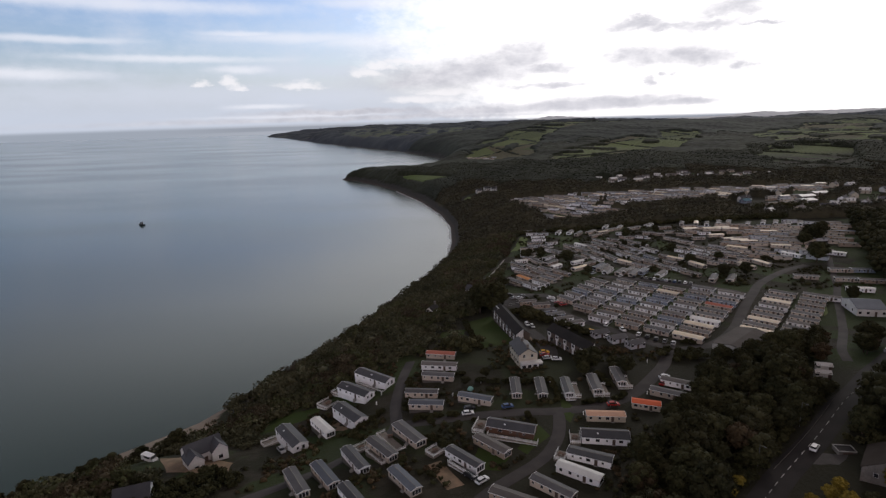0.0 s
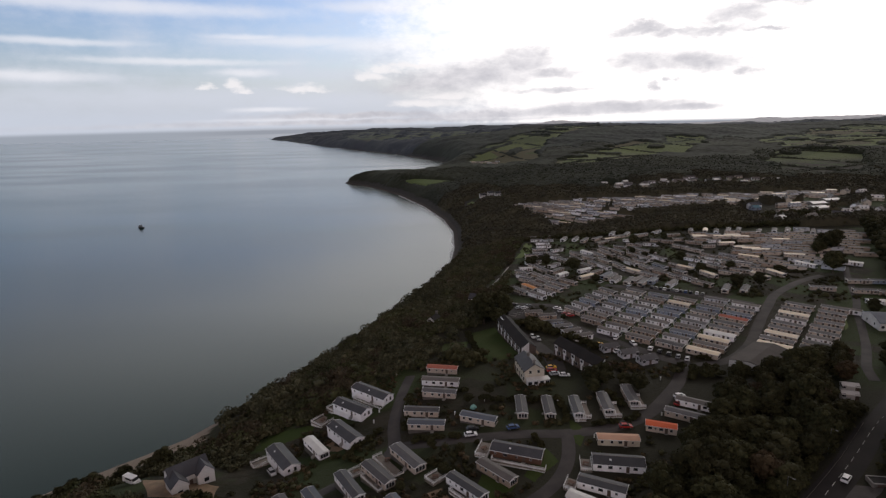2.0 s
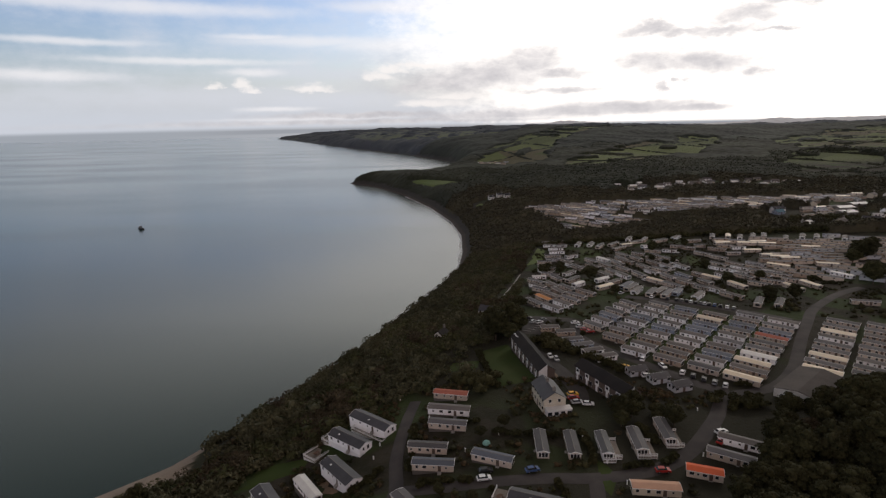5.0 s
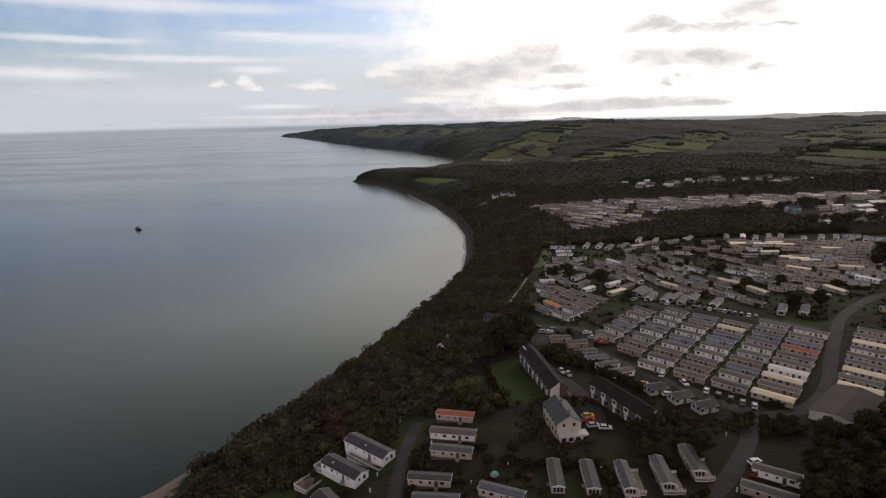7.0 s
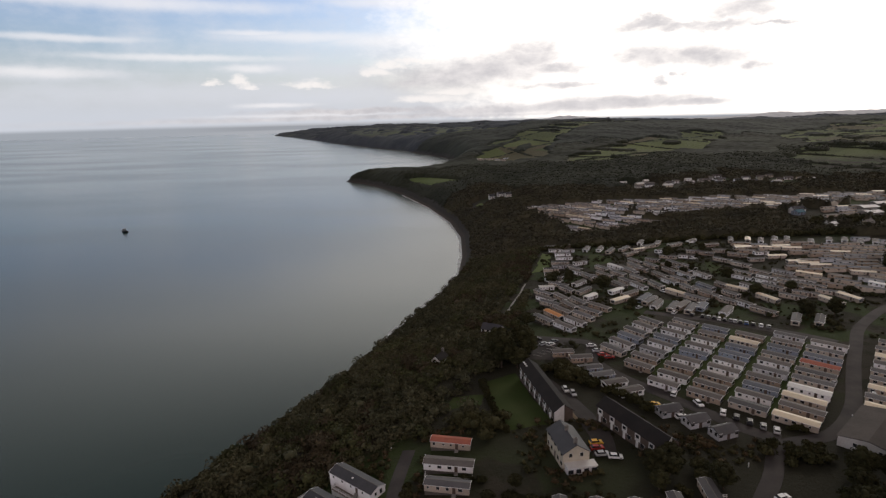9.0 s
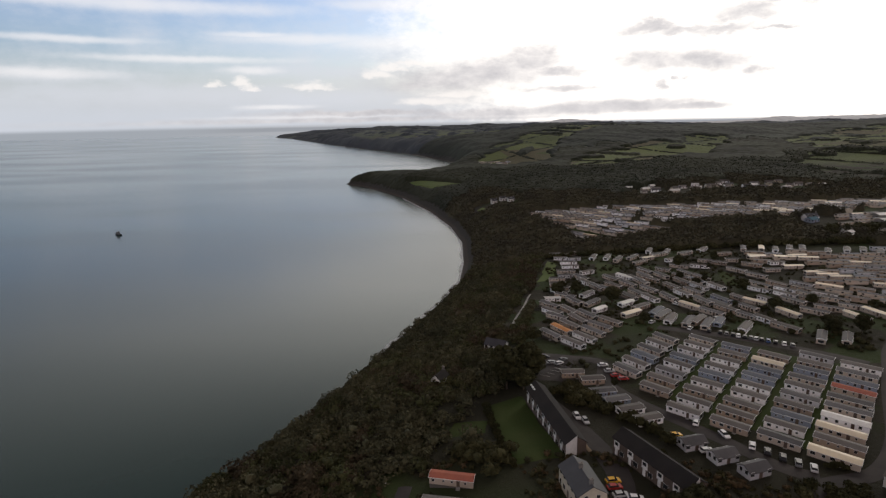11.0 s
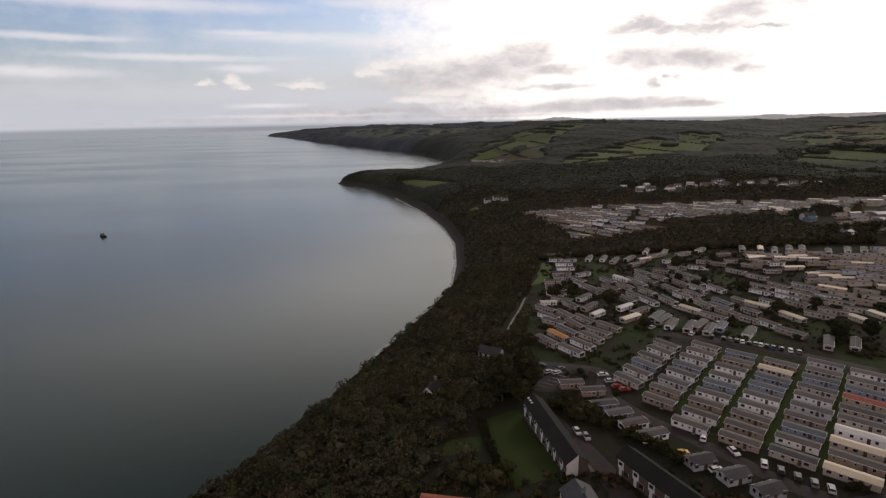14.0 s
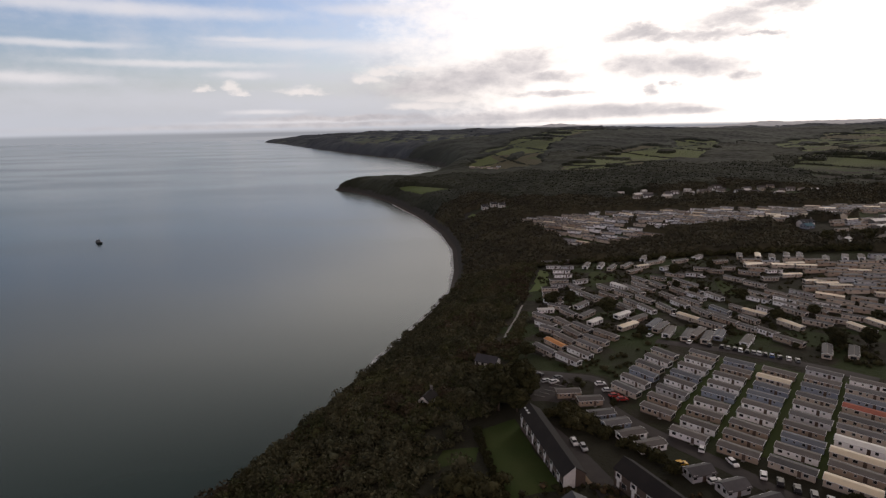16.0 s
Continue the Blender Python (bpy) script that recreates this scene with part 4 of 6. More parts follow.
LOOSE += [(135.5, 417.3, 28, 10.8, "white"), (143.9, 399.5, -23, 9.1, "white"), (133.7, 401.8, -28, 10.3, "grey"), (152.5, 409.4, -17, 8.0, "grey"), (168.2, 406.6, -10, 9.4, "grey"), (184.3, 411.4, -18, 9.1, "cream"), (160.1, 386.0, -55, 9.6, "grey"), (173.3, 394.5, -36, 10.8, "tan"), (164.6, 373.0, -56, 10.8, "grey"), (121.9, 423.9, 23, 9.1, "cream"), (131.1, 430.9, 25, 10.8, "grey"), (187.4, 394.7, 0, 8.1, "white"), (122.1, 396.6, -41, 8.2, "grey"), (158.3, 403.0, -28, 8.0, "tan"), (177.6, 381.4, -1, 8.4, "grey")]  # upper rows
LOOSE += [(90.1, 435.0, 65, 10.8, "white"), (98.6, 432.5, 64, 10.8, "white"), (103.7, 425.5, 57, 10.8, "grey"), (114.4, 414.7, 32, 10.8, "tan"), (114.0, 428.1, 46, 10.8, "grey"), (130.8, 445.9, 62, 10.8, "white"), (139.6, 437.8, 59, 10.8, "grey"), (148.5, 430.1, 27, 10.8, "grey"), (162.8, 437.5, 44, 10.8, "white"), (169.4, 421.9, 7, 9.4, "tan")]  # last row before the wood
for x, y, a, L, kind in LOOSE:
    caravan(kind, x, y, a, L, 3.1)
SINGLES = [(167.4, 299, -74, "cream"), (178.2, 303, -74, "cream"), (143.7, 307.2, -70, "cream"), (138.5, 277.0, 56, "grey"), (146.5, 274.5, 54, "grey"), (132, 289, -58, "tan"), (228, 316, -40, "whiteroof"), (211, 341, -20, "cream"), (204, 318, -60, "whiteroof")]
SINGLES += [(207, 281, -12, "grey"), (217, 279, -12, "blue"), (199, 265, -14, "grey"), (208, 261, -14, "tan"), (183, 272, -18, "grey"), (194, 249, -16, "whiteroof"), (172, 239.5, -35, "white")]
SINGLES += [(205, 405, 0, "cream"), (208, 398.7, -10, "cream"), (191, 384.4, 0, "cream"), (194.5, 370.2, 0, "cream"), (197, 364.4, -5, "cream"), (200.5, 359.1, -6, "cream"), (227, 382.4, -12, "cream"), (183.3, 409, 9, "cream")]
SINGLES += [(196.5, 428.2, 64, "cream"), (202.2, 422.5, 63, "white"), (211.9, 423.8, 62, "white"), (218.4, 421.4, 61, "grey"), (239.1, 411.0, 58, "white"), (247.2, 408.6, 57, "white"), (252.0, 401.1, 56, "grey"), (260.5, 400.2, 55, "white"), (186.8, 431.7, 65, "grey"), (227.2, 410.3, 59, "grey")]  # backs to the wood, seen end on
for x, y, a, kind in SINGLES:
    caravan(kind, x, y, a)
taken = [(o.location.x, o.location.y) for o in scene.objects if o.name.startswith("static_caravan")]


def block(corners, heading, pitch_along, pitch_across, seed):
    """Yields a loose lattice of standing places inside a quadrilateral, clear of those already taken."""
    rng = random.Random(seed)
    cx, cy = sum(c[0] for c in corners) / 4, sum(c[1] for c in corners) / 4
    h = radians(heading)

    def inside(x, y):
        sign = 0
        for i in range(4):
            (ax, ay), (bx, by) = corners[i], corners[(i + 1) % 4]
            c = (bx - ax) * (y - ay) - (by - ay) * (x - ax)
            if sign and c * sign < 0:
                return False
            sign = sign or c
        return True
    for i in range(-30, 31):
        for j in range(-30, 31):
            u, v = (i + 0.35 * (j % 2)) * pitch_along, j * pitch_across
            x, y = cx + u * math.cos(h) - v * math.sin(h) + rng.uniform(-0.6, 0.6), cy + u * math.sin(h) + v * math.cos(h) + rng.uniform(-0.5, 0.5)
            if inside(x, y) and rng.random() < 0.9 and all((x - a) ** 2 + (y - b) ** 2 > 46 for a, b in taken):
                taken.append((x, y))
                yield x, y, heading + rng.uniform(-5, 5), rng


WORDS = ("grey", "lilac", "tan", "white", "grey", "white", "pale", "tan", "grey")
for corners, a, pu, pv, seed in (([(66, 392), (98, 396), (108, 360), (80, 345)], -62, 12.6, 7.4, 31), ([(102, 392), (136, 392), (138, 350), (112, 342)], -68, 12.6, 7.4, 32), ([(112, 326), (148, 342), (150, 312), (120, 306)], -60, 12.6, 7.6, 33), ([(46, 372), (56, 392), (66, 372), (56, 352)], -40, 12.0, 7.4, 34), ([(150, 352), (160, 366), (186, 350), (156, 306)], -60, 12.5, 7.4, 15), ([(146, 330), (150, 300), (182, 300), (185, 352)], -40, 13.0, 8.0, 3)):
    for x, y, h, rng in block(corners, a, pu, pv, seed):
        caravan(rng.choice(WORDS), x, y, h)


def far_caravans(name, places, label, walls, roofs):
    """Distant rows of caravans, each with walls, skirting, eaves, windows and a pitched roof, joined into one."""
    verts, faces, mats = [], [], []
    order = ["beige", "tan", "white", "grey", "r_grey", "r_brown", "r_blue", "r_cream", "glass", "skirt"]
    rng = random.Random(len(places))

    def add(vs, fs, slot, m):
        b = len(verts)
        verts.extend(tuple(m @ Vector(v)) for v in vs)
        faces.extend(tuple(b + i for i in f) for f in fs)
        mats.extend([slot] * len(fs))
    quad = [(0, 1, 2, 3)]
    for x, y, a in places:
        m = pose(x, y, lz(x, y), 0, 0, a)
        L, W = rng.choice((4.9, 5.35, 5.35, 5.8)), rng.choice((1.65, 1.65, 1.9))
        add([(s * L, t * W, z) for z in (-0.6, 2.15) for s, t in ((-1, -1), (1, -1), (1, 1), (-1, 1))] + [(-L, 0, 2.5), (L, 0, 2.5)],
            [(0, 1, 5, 4), (2, 3, 7, 6), (1, 2, 6, 9, 5), (3, 0, 4, 8, 7)], rng.choice(walls), m)
        o = 0.15
        add([(-L - o, -W - o, 2.13), (L + o, -W - o, 2.13), (L + o, 0, 2.58), (-L - o, 0, 2.58), (L + o, W + o, 2.13), (-L - o, W + o, 2.13)], [(0, 1, 2, 3), (3, 2, 4, 5)], rng.choice(roofs), m)
        for k in (-0.6, 0.3):
            add([(k * L - 0.45, -W - 0.03, 1.25), (k * L + 0.45, -W - 0.03, 1.25), (k * L + 0.45, -W - 0.03, 1.9), (k * L - 0.45, -W - 0.03, 1.9)], quad, 8, m)
        add([(-L - 0.03, W * 0.6, 1.3), (-L - 0.03, -W * 0.6, 1.3), (-L - 0.03, -W * 0.6, 2.1), (-L - 0.03, W * 0.6, 2.1)], quad, 8, m)
    ob = mesh_object(name, verts, faces, [M[k] for k in order], indices=mats)
    return tagged(ob, label, "caravans", kind="stuff")


def gather(specs):
    out = []
    for corners, a, pu, pv, seed in specs:
        out += [(x, y, h) for x, y, h, _ in block(corners, a, pu, pv, seed)]
    return out


far_caravans("caravan_rows", gather([([(176, 424), (262, 409), (232, 345), (188, 352)], -8, 11.8, 6.6, 5), ([(232, 345), (262, 409), (290, 398), (250, 332)], -20, 11.8, 7.5, 6), 
                                     ([(185, 352), (232, 345), (226, 310), (182, 306)], -40, 13, 9, 9)]),
             "dense rows of beige and grey static caravans", (0, 0, 1, 1, 3, 0, 1), (4, 4, 4, 5, 5, 5, 6, 7))
far_caravans("caravan_rows", gather([([(66, 600), (98, 500), (170, 520), (146, 606)], -38, 12.0, 5.9, 11), ([(146, 606), (170, 530), (276, 522), (305, 572)], -32, 12.0, 6.2, 12), ([(270, 470), (310, 470), (346, 515), (300, 522)], 10, 13, 9, 13), ([(305, 572), (282, 530), (380, 548), (400, 590)], -20, 12.5, 7.5, 22), ([(12, 1312), (16, 1334), (116, 1292), (110, 1268)], -24, 12, 10, 21)]),
             "distant rows of beige static caravans beyond a wooded dip", (0, 0, 2, 3, 0, 1, 0), (4, 4, 5, 5, 5, 7, 4, 6))

# ---- houses ----
def gable_house(name, label, category, x, y, heading, L, W, eave, ridge, wall, roof, storeys=2, chimneys=(0.8,), wins=3, z=None, over=0.3, ends=True):
    """A house whose ridge runs along the heading: wall, roof, windows, door and chimneys as parts."""
    root = new(name)
    bm = bmesh.new()
    prism(bm, [(-W / 2, -1.2), (W / 2, -1.2), (W / 2, eave), (0, ridge - 0.1), (-W / 2, eave)], -L / 2, L / 2)
    part("wall", bm, M[wall], root)
    bm = bmesh.new()
    drop = over * (ridge - eave) / (W / 2)
    prism(bm, [(-W / 2 - over, eave - drop), (0, ridge), (W / 2 + over, eave - drop), (W / 2 + over, eave - drop + 0.16), (0, ridge + 0.18), (-W / 2 - over, eave - drop + 0.16)], -L / 2 - 0.25, L / 2 + 0.25)
    rf = part("roof", bm, M[roof], root)
    for c in chimneys:
        bm = bmesh.new()
        box(bm, c * L / 2, 0, ridge + 0.35, 0.6, 0.9, 1.7)
        box(bm, c * L / 2, 0, ridge + 1.22, 0.74, 1.04, 0.12)
        box(bm, c * L / 2, 0.2, ridge + 1.42, 0.22, 0.22, 0.3)
        part("chimney", bm, M["stone"], rf)
    for s in range(storeys):
        zz = 1.5 + s * 2.6
        for k in range(wins):
            u = (-0.8 + 1.6 * k / max(1, wins - 1)) * L / 2
            if s == 0 and k == wins // 2:
                bm = bmesh.new()
                box(bm, u, -W / 2, 1.02, 0.95, 0.1, 2.05)
                part("door", bm, M["door"], root)
            else:
                window(root, u, -W / 2, zz, 1.15, 1.15, "-y")
            window(root, u, W / 2, zz, 1.15, 1.15, "+y")
        if ends:
            for f, u in (("-x", -L / 2), ("+x", L / 2)):
                window(root, u, W * 0.2, zz, 0.9, 1.1, f)
                window(root, u, -W * 0.22, zz, 0.9, 1.1, f)
    root.matrix_basis = pose(x, y, lz(x, y) if z is None else z, 0, 0, heading)
    return tagged(root, label, category)


def cottage_wing(parent, x, y, turn, L, W, eave, ridge):
    bm = bmesh.new()
    prism(bm, [(-W / 2, -1.2), (W / 2, -1.2), (W / 2, eave), (0, ridge - 0.1), (-W / 2, eave)], -L / 2, L / 2)
    w = part("wing_wall", bm, M["render"], parent)
    bm = bmesh.new()
    prism(bm, [(-W / 2 - 0.25, eave - 0.2), (0, ridge), (W / 2 + 0.25, eave - 0.2), (W / 2 + 0.25, eave - 0.04), (0, ridge + 0.18), (-W / 2 - 0.25, eave - 0.04)], -L / 2 - 0.2, L / 2 + 0.2)
    r = part("wing_roof", bm, M["r_slate"], parent)
    for o in (w, r):
        o.matrix_basis = pose(x, y, 0.01, 0, 0, turn)
    window(w, -L / 2, 0, 1.5, 1.3, 1.2, "-x")
    window(w, 0, -W / 2, 1.5, 1.2, 1.1, "-y")


cottage = gable_house("cottage", "white rendered cottage with dark slate roof and gable wings", "house", -72.4, 142.4, 42, 10.0, 6.0, 3.6, 6.0, "render", "r_slate", 1, (), 3, over=0.25)
cottage_wing(cottage, -3.6, -3.2, 90, 5.5, 4.2, 3.4, 5.4)
cottage_wing(cottage, 3.4, -2.6, 90, 4.6, 4.4, 3.5, 5.8)
gable_house("bungalow", "white bungalow with a blue-grey slate roof among shrubs", "house", -79.5, 119.5, 20, 8.0, 6.0, 2.4, 4.4, "grey", "r_slate", 1, (), 3)
guest = gable_house("guest_house", "tall white rendered house with a slate roof and three chimneys", "house", 26.8, 187.4, -80, 11.5, 6.8, 4.7, 6.8, "cream", "r_slate", 2, (-0.2, 0.82), 5)
bm = bmesh.new()
prism(bm, [(-3.0, -0.6), (4.4, -0.6), (4.4, 2.2), (-3.0, 2.2)], 5.75, 8.15)
annex = part("lean_to", bm, M["render"], guest)
bm = bmesh.new()
box(bm, 7.05, 0.7, 2.3, 2.7, 7.8, 0.14)
part("lean_to_roof", bm, M["r_white"], annex, "pale translucent lean-to roof")
for k in (-3, -1, 1, 3):
    window(annex, 8.15, k + 0.7, 1.2, 1.4, 1.2, "+x")


def terrace(label, x, y, heading, L, W, eave, ridge, units, white_end, skylights=3):
    """A dark-roofed terrace: each dwelling has white panels and windows on the long west side."""
    root = new("terrace")
    bm = bmesh.new()
    prism(bm, [(-W / 2, -1.5), (W / 2, -1.5), (W / 2, eave), (0, ridge - 0.1), (-W / 2, eave)], -L / 2, L / 2)
    part("wall", bm, M["wall_brown"], root)
    bm = bmesh.new()
    prism(bm, [(-W / 2 - 0.4, eave - 0.2), (0, ridge), (W / 2 + 0.4, eave - 0.2), (W / 2 + 0.4, eave - 0.02), (0, ridge + 0.2), (-W / 2 - 0.4, eave - 0.02)], -L / 2 - 0.1, L / 2 + 0.1)
    rf = part("roof", bm, M["r_dark"], root)
    bm = bmesh.new()
    s = white_end
    prism(bm, [(-W / 2 - 0.05, -1.0), (0.1, -1.0), (0.1, ridge + 0.22), (-W / 2 - 0.05, eave + 0.05)], s * L / 2 - 0.05, s * (L / 2 + 0.22))
    part("gable_wall", bm, M["render"], root, "white rendered gable wall")
    for k in range(skylights):
        bm = bmesh.new()
        box(bm, -L / 2 + 0.9 + 1.4 * k, -W / 4, (eave + ridge) / 2 + 0.22, 0.7, 1.1, 0.1)
        part("skylight", bm, M["upvc"], rf).rotation_euler = (0, 0, 0)
    for k in range(units):
        u = -L / 2 + (k + 0.5) * L / units
        bm = bmesh.new()
        box(bm, u - 0.9, -W / 2 - 0.04, eave - 1.35, L / units * 0.38, 0.12, 2.3)
        panel = part("panel", bm, M["upvc"], root, "white weatherboard panel")
        window(panel, u - 0.9, -W / 2 - 0.1, eave - 1.2, L / units * 0.26, 1.0, "-y")
        window(root, u + 0.9, -W / 2, 1.3, 1.5, 1.3, "-y")
        window(root, u - 0.9, W / 2, 1.3, 1.5, 1.3, "+y")
        window(root, u + 0.9, W / 2, eave - 1.2, 1.3, 1.1, "+y")
        bm = bmesh.new()
        box(bm, u - 1.0, -W / 2, 1.0, 0.9, 0.1, 2.1)
        part("door", bm, M["upvc"], root)
    root.matrix_basis = pose(x, y, lz(x, y), 0, 0, heading)
    return tagged(root, label, "terrace", "terraces")


terrace("long two-storey terrace with a black-brown roof and white panels", 26.0, 219.8, -79, 32.0, 5.6, 4.4, 6.4, 7, 1)
terrace("two-storey terrace with a black-brown roof and a white gable end", 46.4, 194.7, -64, 24.0, 5.8, 4.4, 6.4, 5, 1, 0)
gable_house("cottage", "ruined-looking white cottage half hidden in scrub", "house", -8.0, 259.5, 62, 6.0, 4.0, 2.3, 4.0, "render", "r_dark", 1, (0.9,), 2)
gable_house("house", "white house with a dark roof deep among trees", "house", 14.5, 286.5, -27, 8.5, 5.0, 2.3, 4.2, "render", "r_slate", 1, (), 4)
for x, y, a in ((59.8, 206.2, 14), (65.0, 200.2, 16), (69.8, 194.4, 18)):
    gable_house("bungalow", "small pale grey bungalow beside the park road", "bungalow", x, y, a, 6.4, 4.0, 1.9, 2.9, "grey", "r_grey", 1, (), 3)
gable_house("clubhouse", "large low hall with a plain grey sheet roof", "hall", 108.4, 191.0, 41, 22, 12.5, 2.6, 3.7, "render", "r_sheet", 1, (), 6)
gable_house("house", "stone house with a dark brown roof beside the main road", "house", 100.6, 112.6, 47, 11, 9.0, 2.7, 5.6, "stone", "r_umber", 1, (-0.8,), 4)


def garage(x, y, heading):
    """A small flat-roofed store with a pale kerb round its dark felt."""
    root = new("garage")
    bm = bmesh.new()
    box(bm, 0, 0, 0.3, 4.2, 3.0, 2.2)
    part("wall", bm, M["stone"], root)
    bm = bmesh.new()
    box(bm, 0, 0, 1.44, 4.0, 2.8, 0.1)
    part("roof", bm, M["r_dark"], root)
    for cx, cy, sx, sy in ((0, 1.45, 4.3, 0.22), (0, -1.45, 4.3, 0.22), (-2.05, 0, 0.22, 2.68), (2.05, 0, 0.22, 2.68)):
        bm = bmesh.new()
        box(bm, cx, cy, 1.5, sx, sy, 0.24)
        part("kerb", bm, M["concrete"], root)
    bm = bmesh.new()
    box(bm, 0, -1.5, 0.55, 2.2, 0.08, 1.6)
    part("door", bm, M["door"], root)
    root.matrix_basis = pose(x, y, lz(x, y) - 0.75, 0, 0, heading)
    return tagged(root, "small flat-roofed stone garage with a pale kerb", "garage")


garage(97.4, 122.2, -8)
gable_house("gabled_building", "small building with a steep pale gable roof", "building", 262.6, 450, 70, 4, 4, 1.0, 5.0, "stone", "stone", 1, (), 2)
for x, y, a in ((120.5, 165.0, -18), (116.5, 159.5, -18)):
    gable_house("shed", "pale metal roofed shed among trees", "shed", x, y, a, 4.2, 2.2, 1.8, 2.4, "render", "r_white", 1, (), 2)

gable_house("hall", "barn-like hall with a blue sheet roof among trees", "hall", 271, 497, 20, 8, 6, 2.2, 3.8, "blue", "r_bluesheet", 1, (), 3)
for x, y, a in ((330, 505, 12), (352, 520, 8), (318, 484, 14)):
    gable_house("shop_hall", "long low white-roofed hall in the village", "hall", x, y, a, 15, 8, 3.0, 4.2, "stone", "r_white", 1, (), 5)
    taken.append((x, y))
rng = random.Random(77)
for k in range(90):
    x, y = rng.uniform(262, 440), rng.uniform(440, 570)
    if y > 440 + (x - 260) * 0.2 and all((x - a) ** 2 + (y - b) ** 2 > 120 for a, b in taken):
        taken.append((x, y))
        gable_house("house", "distant pale rendered house in the village", "house", x, y, rng.choice((10, 35, 70, -20)), rng.uniform(7, 12), 6, 3.2, 5.4, rng.choice(("render", "white", "stone", "cream")), rng.choice(("r_slate", "r_grey", "r_white", "stone")), 2, (0.8,), 3, ends=False)
for k in range(36):
    x = 198 + k * 5.6 + rng.uniform(-3, 3)
    gable_house("house", "distant pale house among trees", "house", x, 690 + rng.uniform(-30, 26) + 12 * math.sin(k * 0.7), rng.uniform(-25, 25), rng.uniform(6, 10.5), 4.2, 2.3, 3.7, rng.choice(("render", "white", "cream")), rng.choice(("r_grey", "r_brown", "r_white", "stone")), 1, (), 3, ends=False)
for x, y in ((42, 684), (52, 690), (60, 680)):
    gable_house("house", "distant white farmhouse in a clearing", "house", x, y, 15, 7, 5, 3.0, 5.0, "render", "r_slate", 2, (0.8,), 3, ends=False)
patch("lawn", [(18, 660), (34, 655), (34, 676), (22, 680)], M["field"], "bright green grass by farm buildings", "lawn", 0.4, 6)

# ---- cars ----
def build_car(colour):
    root = new("car")
    bm = bmesh.new()
    prof = [(-2.1, 0.3), (2.1, 0.3), (2.15, 0.62), (2.0, 0.86), (1.05, 0.98), (-1.75, 1.0), (-2.12, 0.9), (-2.15, 0.55)]
    a = [bm.verts.new((x, -0.88, z)) for x, z in prof]
    b = [bm.verts.new((x, 0.88, z)) for x, z in prof]
    n = len(prof)
    bm.faces.new(a), bm.faces.new(b[::-1])
    for i in range(n):
        bm.faces.new((a[i], b[i], b[(i + 1) % n], a[(i + 1) % n]))
    bevelled(bm, 0.06)
    part("body", bm, M["car_" + colour], root)
    bm = bmesh.new()
    lo = [bm.verts.new((x, y, 0.97)) for x, y in ((-1.85, -0.8), (1.1, -0.8), (1.1, 0.8), (-1.85, 0.8))]
    hi = [bm.verts.new((x, y, 1.43)) for x, y in ((-1.45, -0.64), (0.35, -0.64), (0.35, 0.64), (-1.45, 0.64))]
    bm.faces.new(lo[::-1]), bm.faces.new(hi)
    for i in range(4):
        bm.faces.new((lo[i], lo[(i + 1) % 4], hi[(i + 1) % 4], hi[i]))
    part("cabin_glass", bm, M["glass"], root)
    bm = bmesh.new()
    box(bm, -0.55, 0, 1.455, 1.75, 1.26, 0.05)
    part("roof_panel", bm, M["car_" + colour], root)
    for x in (-1.3, 1.3):
        for y in (-0.82, 0.82):
            bm = bmesh.new()
            bmesh.ops.create_cone(bm, cap_ends=True, segments=14, radius1=0.32, radius2=0.32, depth=0.2, matrix=Matrix.Translation((x, y, 0.32)) @ Matrix.Rotation(radians(90), 4, "X"))
            w = part("wheel", bm, M["tyre"], root)
            bm = bmesh.new()
            bmesh.ops.create_cone(bm, cap_ends=True, segments=10, radius1=0.19, radius2=0.19, depth=0.22, matrix=Matrix.Translation((x, y, 0.32)) @ Matrix.Rotation(radians(90), 4, "X"))
            part("rim", bm, M["rim"], w)
    return tagged(root, f"{colour} parked hatchback car on tarmac", "car", "parked cars")


cars = {}


def car(colour, x, y, heading):
    m = pose(x, y, lz(x, y) + 0.15, 0, 0, heading) @ Matrix.Diagonal((0.86, 0.86, 0.86, 1))
    if colour not in cars:
        cars[colour] = build_car(colour)
        cars[colour].matrix_basis = m
    else:
        cars[colour].scale = (1, 1, 1)
        copy_thing(cars[colour], m)
        cars[colour].scale = (0.86, 0.86, 0.86)


PARKED = [("white", 65.8, 217.6, 60), ("white", 70.4, 210.8, -82), ("white", 75.0, 205.2, 62), ("black", 77.4, 202.4, 62), ("black", 79.8, 199.8, 62), ("grey", 82.2, 197.4, 62), ("silver", 84.6, 195.2, 62), ("silver", 33.0, 264.4, 30), ("white", 35.6, 263.0, 30), ("grey", 37.6, 266.2, 30), ("black", 31.5, 270.6, 0), ("white", 50.4, 258.8, 5), ("silver", 51.4, 253.6, 5), ("red", 52.4, 249.6, 5), ("red", 54.0, 247.0, 5), ("white", 33.6, 224.0, -84), ("silver", 35.4, 221.0, -84), ("white", 5.0, 150.2, 10), ("black", 5.6, 153.4, 10), ("white", 7.0, 117.6, 40), ("black", 4.2, 119.6, -45), ("blue", 17.2, 153.0, 15)]
